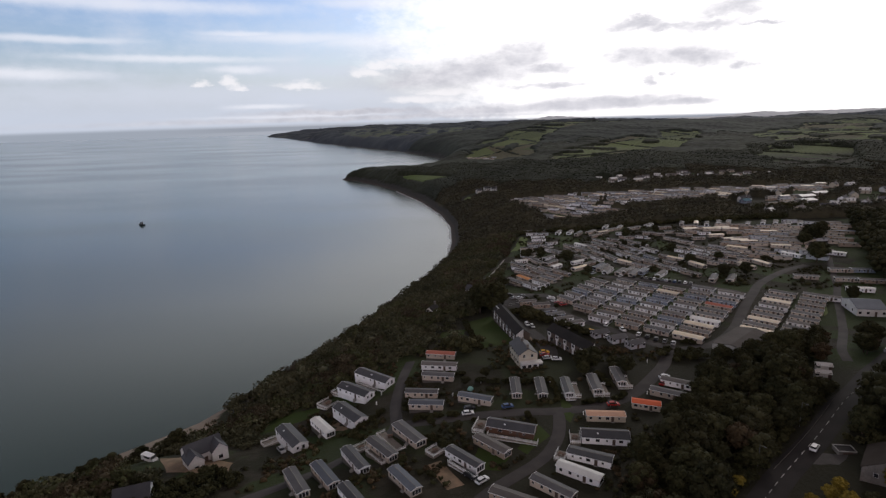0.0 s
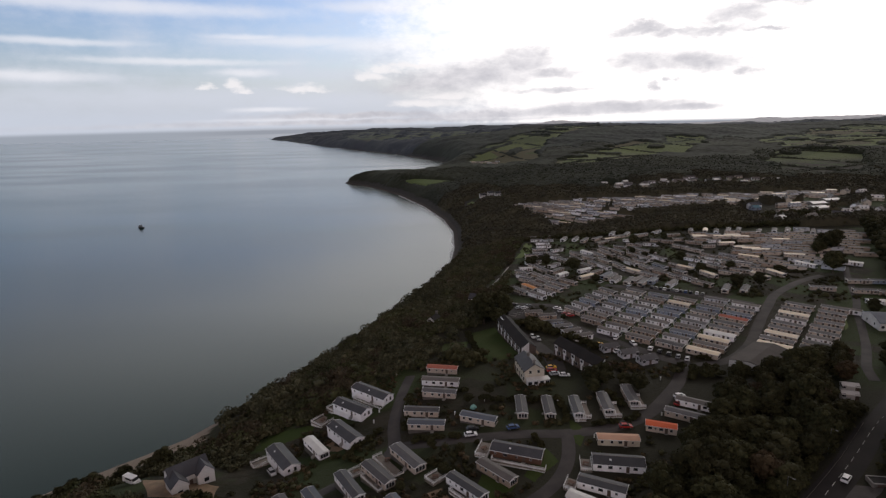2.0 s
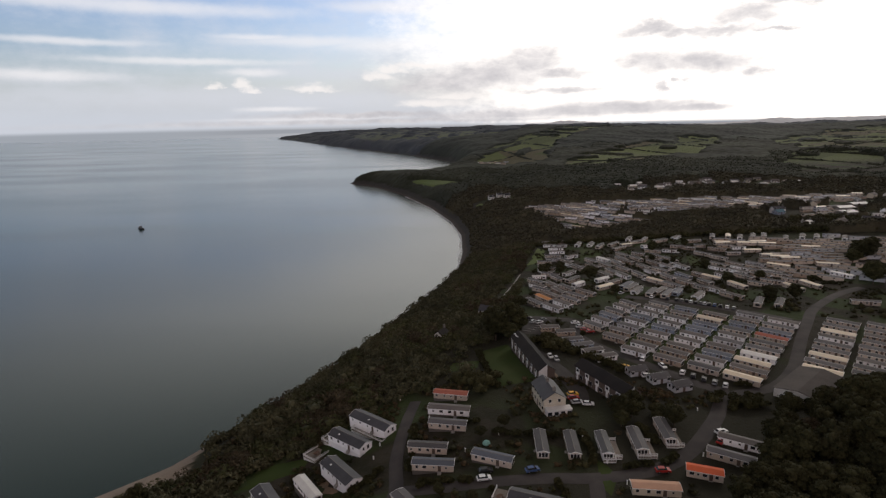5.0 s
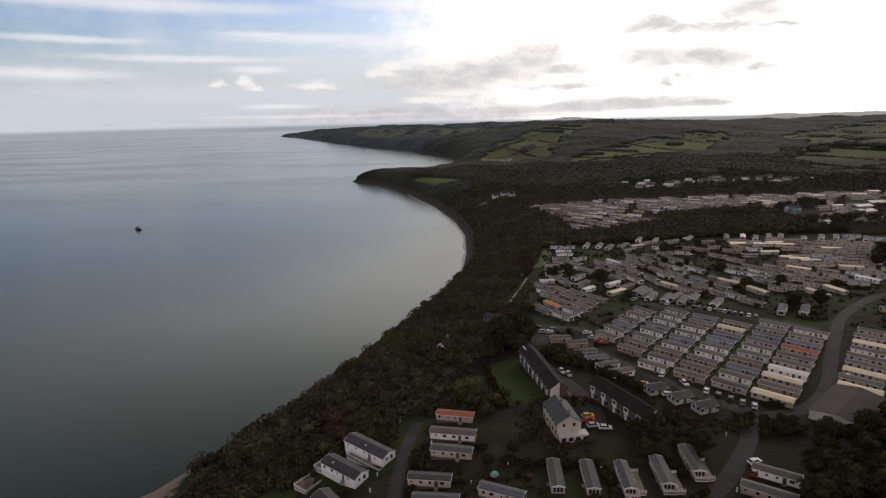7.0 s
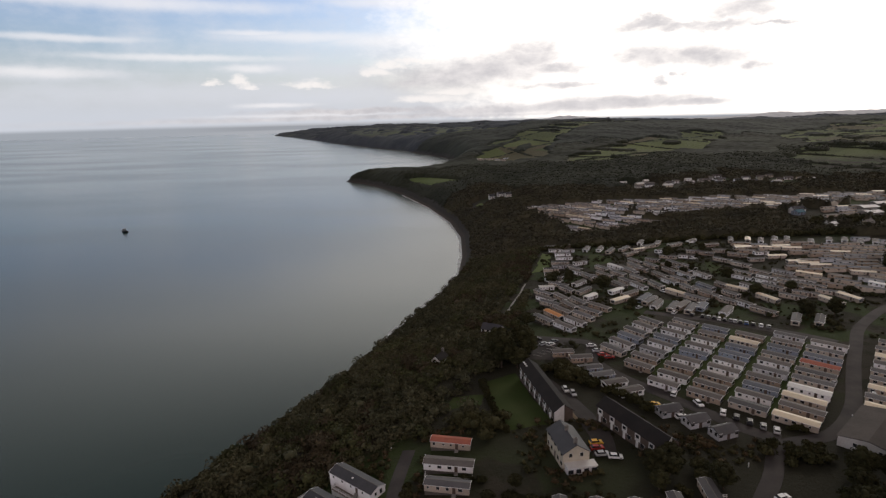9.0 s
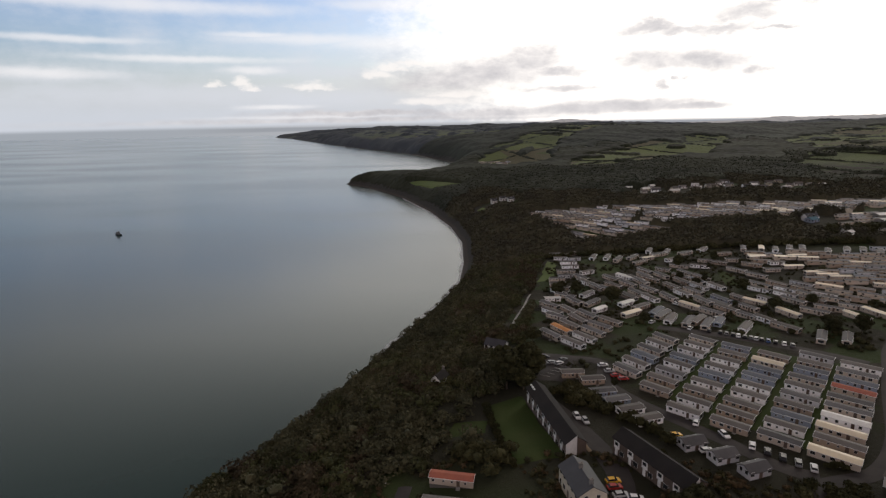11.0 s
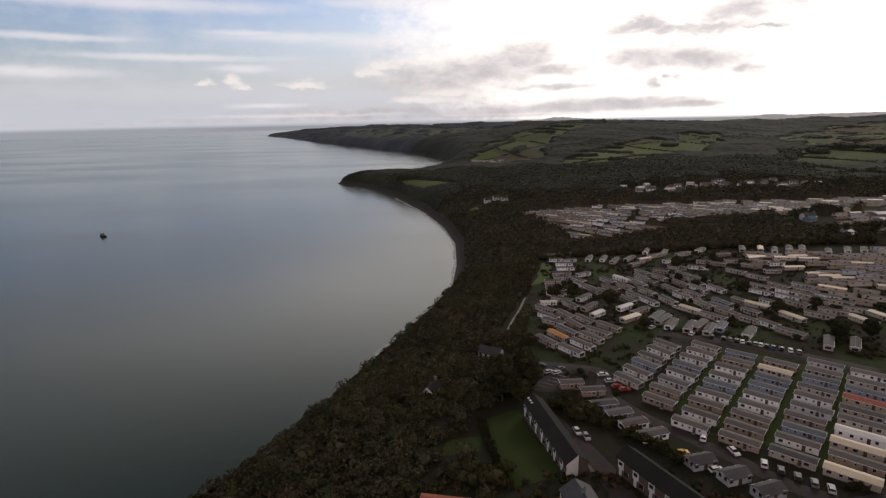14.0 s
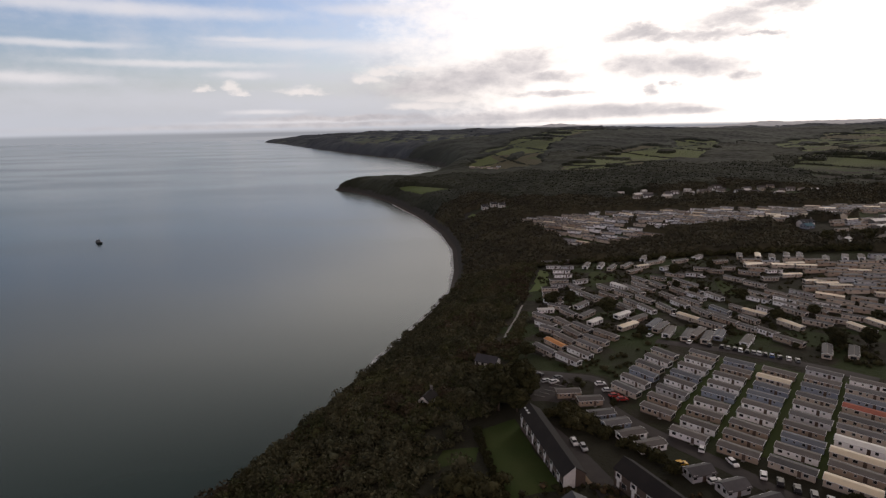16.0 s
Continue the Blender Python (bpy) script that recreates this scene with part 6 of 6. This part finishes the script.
for k, p in enumerate(MAIN):
    if 103 < p.y < 150:
        for off in (5.6, 7.8):
            BUSHES.append((p.x - off * 0.68 + rr.uniform(-0.8, 0.8), p.y + off * 0.73 + rr.uniform(-0.8, 0.8), rr.uniform(1.2, 2.0)))
    if 132 < p.y < 172 and k % 2 == 0:
        q = p + Vector((5.6, -5.9)) + Vector((rr.uniform(-1, 1), rr.uniform(-1, 1)))
        if off_road(q.x, q.y, 6.4):
            tree(rr.choice((0, 1, 4, 3)), q.x, q.y, rr.uniform(0.6, 0.85), rr.uniform(0, 360))
    if 124 < p.y < 150:
        for off in (6.0, 8.5, 11.0):
            x, y = p.x + off * 0.68 + rr.uniform(-1, 1), p.y - off * 0.73 + rr.uniform(-1, 1)
            if clear_of(x, y, 5.0):
                BUSHES.append((x, y, rr.uniform(1.0, 1.8)))
HEDGES = ([(12.5, 200), (10.0, 214), (7.0, 236)], [(-11, 150.5), (-1, 150), (9, 145)], [(-8.5, 139), (0.3, 133.5), (3, 129)], [(-46, 182), (-38, 187.5), (-30, 190), (-22, 186)], [(-14.5, 180), (-13.6, 164), (-13.5, 157)], [(-10, 180), (4.3, 179.4)], [(10, 171.5), (19, 170), (26, 168.5)], [(-22, 160), (-30, 150), (-27, 146)],
          [(33, 156), (34, 160), (33, 170)], [(50, 158), (51.5, 164), (50, 172)], [(-64, 164), (-63, 176), (-55, 179), (-44, 176), (-41, 171.5)], [(24, 143), (23, 148)], [(41, 153.5), (52, 156), (58, 163)])
for line in HEDGES:
    for p in smooth_line(line, 1.5):
        if clear_of(p.x, p.y, 3.4):
            BUSHES.append((p.x + rr.uniform(-0.4, 0.4), p.y + rr.uniform(-0.4, 0.4), rr.uniform(0.7, 1.3)))


def grove():
    """Closed woodland east of the main road, its trees grown into one another."""
    r = np.random.RandomState(91)
    cs, rs = [], []
    for x, y, size in GROVE:
        z = lz(x, y)
        for k in range(10):
            up = 1 - 2 * (k + 0.5) / 10
            a, d = k * 2.4 + x, 2.6 * size * math.sqrt(1 - up * up)
            cs.append((x + math.cos(a) * d, y + math.sin(a) * d, z + size * (5.6 + 3.0 * up)))
            rs.append(size * r.uniform(1.3, 2.0))
    cs, rs = np.array(cs), np.array(rs)
    v1, f1 = lumps(cs, rs * 0.9, 0.9, 92, ICO1, 0.3)
    v2, f2 = leaves(cs, rs, 40, 0.36, 93)
    ob = big_mesh("grove", np.concatenate([v1, v2]), [f1, f2 + len(v1)], M["leaf"])
    tagged(ob, "dense dark woodland of broadleaf trees beside the main road", "woodland", kind="stuff")


grove()


def bushes():
    """Head-high bushes and hedges too dense to tell apart."""
    b = np.array(BUSHES)
    r = np.random.RandomState(77)
    k = 3
    c = np.repeat(np.stack([b[:, 0], b[:, 1], land(b[:, 0], b[:, 1]) + b[:, 2] * 0.6], -1), k, axis=0)
    size = np.repeat(b[:, 2], k) * r.uniform(0.5, 0.85, len(b) * k)
    c = c + r.uniform(-0.55, 0.55, c.shape) * np.repeat(b[:, 2], k)[:, None] * (1, 1, 0.5)
    v1, f1 = lumps(c, size * 0.75, 0.9, 78, ICO1, 0.4)
    v2, f2 = leaves(c, size, 60, 0.36, 79)
    ob = big_mesh("bushes", np.concatenate([v1, v2]), [f1, f2 + len(v1)], M["leaf"])
    tagged(ob, "dense dark green bushes and hedges", "bushes", kind="stuff")


bushes()


def in_quad(x, y, q):
    x, y = np.asarray(x, float), np.asarray(y, float)
    odd = np.zeros(x.shape, bool)
    for (ax, ay), (bx, by) in zip(q, q[1:] + q[:1]):
        if ay != by:
            odd ^= ((ay > y) != (by > y)) & (x < (bx - ax) * (y - ay) / (by - ay) + ax)
    return odd


def boundary(y):
    """Inland edge of the cliff scrub."""
    return np.interp(y, (40, 100, 130, 150, 165, 180, 195, 210, 230, 250, 300, 350, 400, 460), (-60, -72, -80, -62, -47, -42, -24, 2, 7, 14, 29, 38, 46, 62))


GARDENS = ((-14, 231), (-2, 243), (9, 233), (8, 208), (-3, 205), (-12, 214))


def scrub():
    r = np.random.RandomState(21)
    n = 15000
    y = r.uniform(50, 470, n)
    cx, bx = coast_x(y), boundary(y)
    x = cx + r.uniform(0, 1, n) * (bx - cx)
    s = inland(x, y)
    ok = (s > np.where((y < 206) & (y > 150), 15, np.where(y < 195, 8, 1.5)) + 4 * r.uniform(0, 1, n)) & (s < 170)
    for (ax, ay, rad) in ((-72.6, 143.0, 11), (-76, 141, 8), (-82, 119.5, 9), (-90.0, 145.6, 7.5), (-88.5, 140, 6), (-52, 166, 9), (-8, 259.5, 2.5), (14.5, 288, 7), (13, 215, 7), (16, 228, 8), (-60, 138, 6), (-59, 168, 5.5), (-53, 170.5, 5.5), (-47, 171.5, 4.5), (-57, 163, 4), *((21 + 20 * k / 14, 312 + 62 * k / 14, 3.6) for k in range(15)), (-2, 221, 5.5), (4, 222.5, 5), (-6, 237, 4.2), *((-38.5 + 23 * k / 16, 206 + 38 * k / 16, 1.5) for k in range(17))):
        ok &= (x - ax) ** 2 + (y - ay) ** 2 > rad * rad
    ok &= np.array([clear_of(a, b, 4.5) if g else False for a, b, g in zip(x, y, ok)])
    ok &= ~((y > 198) & (y < 242) & (x > 5 + (y - 200) * -0.1) & (x < 27))
    x, y = x[ok], y[ok]
    keep = r.uniform(0, 1, len(x)) < np.where(in_quad(x, y, GARDENS), 0.36, 0.66)
    x, y = x[keep], y[keep]
    drift = np.array([noise.noise((a * 0.035, b * 0.035, 4.0)) + 0.5 * noise.noise((a * 0.12, b * 0.12, 6.0)) for a, b in zip(x, y)]) + r.uniform(-0.3, 0.3, len(x))
    groups = np.select([drift > 0.38, drift > 0.12, drift > -0.12], [3, 1, 2], 0)
    for g, (mat, word) in enumerate((("leaf_cliff", "dark green"), ("leaf_scrub", "olive green"), ("leaf_cliff", "dark green"), ("leaf_bracken", "brown bracken and"))):
        q = groups == g
        gx, gy = x[q], y[q]
        size = r.uniform(0.8, 1.8, len(gx)) * np.where(r.uniform(0, 1, len(gx)) > 0.82, r.uniform(1.4, 2.3, len(gx)), 1.0)
        c = np.stack([gx, gy, land(gx, gy) + size * 0.45], -1)
        v1, f1 = lumps(c, size * 0.5, 0.8, 30 + g, ICO1, 0.5)
        v2, f2 = leaves(c, size * 0.95, 32, 0.42, 40 + g)
        big = size > 1.9
        v3, f3 = leaves(c[big], size[big], 70, 0.44, 50 + g)
        v2, f2 = np.concatenate([v2, v3]), np.concatenate([f2, f3 + len(v2)])
        ob = big_mesh("scrub", np.concatenate([v1, v2]), [f1, f2 + len(v1)], M[mat])
        tagged(ob, f"dense {word} coastal scrub and bushes on the cliff slope", "scrub", kind="stuff")


scrub()


def shrubs():
    """Low garden shrubs, hedges and rough tufts between the caravans."""
    r = np.random.RandomState(8)
    n = 9000
    x, y = r.uniform(-62, 78, n), r.uniform(92, 205, n)
    density = np.array([noise.noise((a * 0.06, b * 0.06, 5.0)) for a, b in zip(x, y)])
    ok = (density + r.uniform(-0.4, 0.4, n) > 0.16) & (x > boundary(y) - 2)
    ok &= np.array([bool(g) and clear_of(a, b, 5.6) for a, b, g in zip(x, y, ok)])
    lanes = [p for pts in LANES for p in smooth_line(pts, 2.0)]
    LX, LY = np.array([p.x for p in lanes]), np.array([p.y for p in lanes])
    ok &= np.array([bool(g) and np.min((LX - a) ** 2 + (LY - b) ** 2) > 16 for a, b, g in zip(x, y, ok)])
    x, y = x[ok], y[ok]
    for g, mat in enumerate(("leaf", "leaf_olive", "leaf_brown")):
        q = np.arange(len(x)) % 3 == g
        size = r.uniform(0.4, 1.15, q.sum())
        c = np.stack([x[q], y[q], land(x[q], y[q]) + size * 0.35], -1)
        v1, f1 = lumps(c, size * 0.8, 0.75, 60 + g, ICO1, 0.45)
        v2, f2 = leaves(c, size, 22, 0.24, 70 + g)
        ob = big_mesh("shrubs", np.concatenate([v1, v2]), [f1, f2 + len(v1)], M[mat])
        tagged(ob, "low dark garden shrubs and hedges between caravans", "shrubs", kind="stuff")


def park_shrubs():
    """Dark clipped shrubs, bins and garden clutter crowding the ground between the further caravans."""
    r = np.random.RandomState(18)
    n = 5200
    x, y = r.uniform(38, 205, n), r.uniform(255, 440, n)
    dens = np.array([noise.noise((a * 0.05, b * 0.05, 2.0)) for a, b in zip(x, y)])
    lanes = np.array([(p.x, p.y) for pts in PARK_LANES for p in smooth_line(pts, 2.0)])
    ok = (dens + r.uniform(-0.5, 0.5, n) > 0.0) & (x > boundary(y) + 6) & ~in_quad(x, y, ((58, 241), (61, 226), (140, 200), (150, 262), (100, 286), (58, 270)))
    ok &= np.array([bool(g) and clear_of(a, b, 2.9) and np.min((lanes[:, 0] - a) ** 2 + (lanes[:, 1] - b) ** 2) > 14 for a, b, g in zip(x, y, ok)])
    x, y = x[ok], y[ok]
    size = r.uniform(0.35, 1.0, len(x)) * np.where(r.uniform(0, 1, len(x)) > 0.85, 1.9, 1.0)
    c = np.stack([x, y, land(x, y) + size * 0.4], -1)
    v1, f1 = lumps(c, size * 0.85, 0.8, 64, ICO1, 0.4)
    v2, f2 = leaves(c, size, 16, 0.26, 74)
    ob = big_mesh("shrubs", np.concatenate([v1, v2]), [f1, f2 + len(v1)], M["leaf"])
    tagged(ob, "dark shrubs crowded between distant caravans", "shrubs", kind="stuff")


PARK_LANES = ([(84, 298), (96, 290), (107, 283.5), (118, 274), (132, 262), (140, 254)], [(126, 225.5), (146, 253), (160, 270), (183, 289), (214, 306)], [(30, 274), (42, 268), (50.8, 262), (48.1, 247.1)])
LANES = ([(-66, 104), (-53, 115), (-40, 125), (-24, 139), (-17, 147), (-18, 163), (-17, 183), (-15, 196)], [(-17, 149), (10, 149.5), (32, 149.5), (46, 152), (59, 160), (74, 177), (84, 192)], [(0, 104), (9, 114), (23, 126), (29.5, 137), (32, 149)])
shrubs()
park_shrubs()

FIELDS = (  # open pasture on the far slopes, by the corners
    ((60, 1360), (98, 1470), (234, 1690), (340, 1850), (459, 1984), (420, 1800), (286, 1571), (240, 1449), (205, 1290), (116, 1320)), ((194, 1036), (216, 1145), (391, 1176), (353, 1082), (244, 1006)),
    ((256, 1231), (356, 1300), (456, 1380), (550, 1316), (498, 1209), (325, 1155)), ((740, 1370), (900, 1500), (1060, 1650), (1230, 1680), (800, 1060), (650, 1170)), ((515, 940), (645, 1070), (700, 1010), (570, 815), (455, 775)),
    ((300, 1790), (420, 2000), (640, 2050), (560, 1860), (420, 1800)), ((-739, 3668), (-358, 3827), (170, 2753), (160, 2002), (20, 2080), (-395, 2608)), ((520, 1390), (560, 1460), (640, 1440), (590, 1330)), ((860, 940), (940, 1060), (1010, 1090), (960, 960)), ((1100, 1560), (1150, 1700), (1300, 1760), (1240, 1600)))
HEADLAND = ((-84, 972), (-44, 932), (10, 852), (-31, 858))


def hedgerow(x, y):
    u, v = x * 0.90 + y * 0.44 + 12 * np.sin(y * 0.012), y * 0.90 - x * 0.44 + 12 * np.sin(x * 0.014)
    return (np.abs(np.sin(u * 0.030 + 0.5)) < 0.07) | (np.abs(np.sin(v * 0.019)) < 0.05)


def pasture(x, y):
    """Open pasture, its edge ragged."""
    wx, wy = x + 7 * np.sin(y * 0.043 + 1.0) + 4 * np.sin(y * 0.11), y + 7 * np.sin(x * 0.051) + 4 * np.sin(x * 0.13 + 2)
    f = np.zeros(np.shape(x), bool)
    for q in FIELDS:
        f |= in_quad(wx, wy, q) | in_quad(wx + 6, wy + 34, q) | in_quad(wx + 12, wy + 68, q)
    rows = np.sin(x * 0.017 + np.sin(y * 0.011) * 2) * np.sin(y * 0.0085 + np.sin(x * 0.006) * 2)
    return f | ((y > 2000) & (rows > 0.05))


def is_field(x, y):
    """Pasture but for the hedgerows and clumps of trees left standing on it."""
    clump = np.sin(x * 0.037 + 2 * np.sin(y * 0.015)) * np.sin(y * 0.029 + 1.5 * np.sin(x * 0.021)) > 0.72
    return (pasture(x, y) & ~hedgerow(x, y) & ~clump) | in_quad(x, y, HEADLAND)


def canopy(y0, y1, cell, tall, mat, spray=0, spray_size=1.0):
    """Unbroken tree tops over the far plain and hills, open where the fields are."""
    r = np.random.RandomState(int(y0))
    ys = np.arange(y0, y1 + cell, cell)
    xs = np.arange(float(coast_x(ys).min()), math.tan(radians(41)) * y1 + 80, cell)
    Y, X = np.meshgrid(ys, xs, indexing="ij")
    X = X + r.uniform(-0.42, 0.42, X.shape) * cell
    Y = Y + r.uniform(-0.42, 0.42, X.shape) * cell
    s = inland(X, Y)
    wood = (s > 8) & (X < math.tan(radians(41)) * Y + 80) & ~is_field(X, Y)
    # the bands of woodland meet along a wandering line
    wander = 40 * np.sin(X * 0.021 + 1.0) + 22 * np.sin(X * 0.057) + 12 * np.sin(X * 0.13 + 2)
    wood &= (Y > y0 + 70 + wander) | (y0 < 600)
    wood &= Y < y1 - 60 + wander
    if y0 < 600:
        T = np.array(taken)
        flat = wood.ravel()
        px, py = X.ravel(), Y.ravel()
        for i in range(0, len(px), 4000):
            d2 = (px[i:i + 4000, None] - T[None, :, 0]) ** 2 + (py[i:i + 4000, None] - T[None, :, 1]) ** 2
            flat[i:i + 4000] &= d2.min(1) > 8.0 ** 2
        wood = flat.reshape(wood.shape)
        wood &= ~((X > 44) & (X < 64) & (Y < 464)) & ~((X > 60) & (X < 265) & (Y < 452 - np.clip(X - 150, 0, 200) * 0.2))
        wood &= ~((X > 18) & (X < 64) & (Y > 650) & (Y < 690))
        wood &= (X > boundary(Y)) | (Y > 462)
        town = (X > 255) & (X < 430) & (Y > 436) & (Y < 565)
        wood &= ~town | (np.sin(X * 0.11) * np.sin(Y * 0.13 + X * 0.03) > 0.45)
    if y0 < 760:
        hs = SOLID[SOLID[:, 1] > 600]
        for hx, hy in hs[:, :2]:
            wood &= (X - hx) ** 2 + (Y - hy + 10) ** 2 * 0.3 > 110
    wood[0] = wood[-1] = wood[:, 0] = wood[:, -1] = False
    low = in_quad(X, Y, ((-90, 960), (-60, 800), (14, 745), (20, 840)))
    h = tall * (0.75 + 0.30 * np.sin(X * 0.045 + 2 * np.sin(Y * 0.021)) * np.sin(Y * 0.038 + X * 0.013) + 0.22 * np.sin(X * 0.19 + 3 * np.sin(Y * 0.05)) * np.sin(Y * 0.17 + 2 * np.sin(X * 0.04))) + r.uniform(-0.5, 0.5, X.shape) * tall * (0.42 if spray else 0.18)
    h = h * np.where(pasture(X, Y) & hedgerow(X, Y), 0.5, 1.0)
    h = h * np.where(low, 0.35, 1.0) * np.clip((s - 4) / 30, 0.35, 1.0)
    Z = land(X, Y) + np.where(wood, h, -2.5)
    n = len(xs)
    i, j = np.meshgrid(np.arange(len(ys) - 1), np.arange(n - 1), indexing="ij")
    a = (i * n + j).ravel()
    f = np.stack([a, a + 1, a + n + 1, a + n], -1)
    f = f[wood.ravel()[f].any(1)]
    keep = np.unique(f)
    back = np.zeros(X.size, int)
    back[keep] = np.arange(len(keep))
    v = np.stack([X, Y, Z], -1).reshape(-1, 3)[keep]
    parts = [back[f]]
    if spray:
        tops = v[wood.ravel()[keep]]
        v2, f2 = leaves(tops, np.full(len(tops), cell * 0.55), spray, spray_size, int(y0) + 1, 0.7)
        parts.append(f2 + len(v))
        v = np.concatenate([v, v2])
    ob = big_mesh("woodland", v, parts, mat, smooth=not spray)
    tagged(ob, "dark green woodland covering the coastal plain and hills", "woodland", kind="stuff")


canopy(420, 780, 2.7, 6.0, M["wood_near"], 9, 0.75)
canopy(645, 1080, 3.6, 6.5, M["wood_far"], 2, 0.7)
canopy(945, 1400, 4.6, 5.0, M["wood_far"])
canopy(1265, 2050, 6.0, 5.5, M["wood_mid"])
# farthest band, hazed by the pale bluish colour of its material
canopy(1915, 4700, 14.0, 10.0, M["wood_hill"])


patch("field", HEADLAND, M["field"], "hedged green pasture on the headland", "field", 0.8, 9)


def distant_hills():
    """The last ridge inland, beyond the woods, made pale by its material's glow."""
    az = np.linspace(7.0, 43.0, 160)
    crest = np.interp(az, (7, 9, 10.6, 11.5, 14, 17, 21.8, 26.5, 28.7, 29.6, 30.8, 32.8, 37, 43), (-0.75, -0.5, -0.24, -0.24, -0.46, -0.72, -0.76, -0.62, -0.39, -0.32, -0.45, -0.39, -0.33, -0.30))
    x = 4850 * np.tan(np.radians(az))
    top = 114 + np.hypot(x, 4850) * np.tan(np.radians(crest)) + 1.5 * np.sin(az * 9) + 1.2 * np.sin(az * 23 + 1)
    rows = [np.stack([x, np.full_like(x, y), z], -1) for y, z in ((4560, top * 0 + 20), (4760, top - 14), (4880, top), (4960, top * 0 + 20))]
    n = len(az)
    faces = [(k * n + i, k * n + i + 1, (k + 1) * n + i + 1, (k + 1) * n + i) for k in range(3) for i in range(n - 1)]
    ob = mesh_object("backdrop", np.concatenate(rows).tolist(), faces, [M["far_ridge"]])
    tagged(ob, "hills along the inland skyline, their haze a faint glow", "hills", kind="structure")


distant_hills()
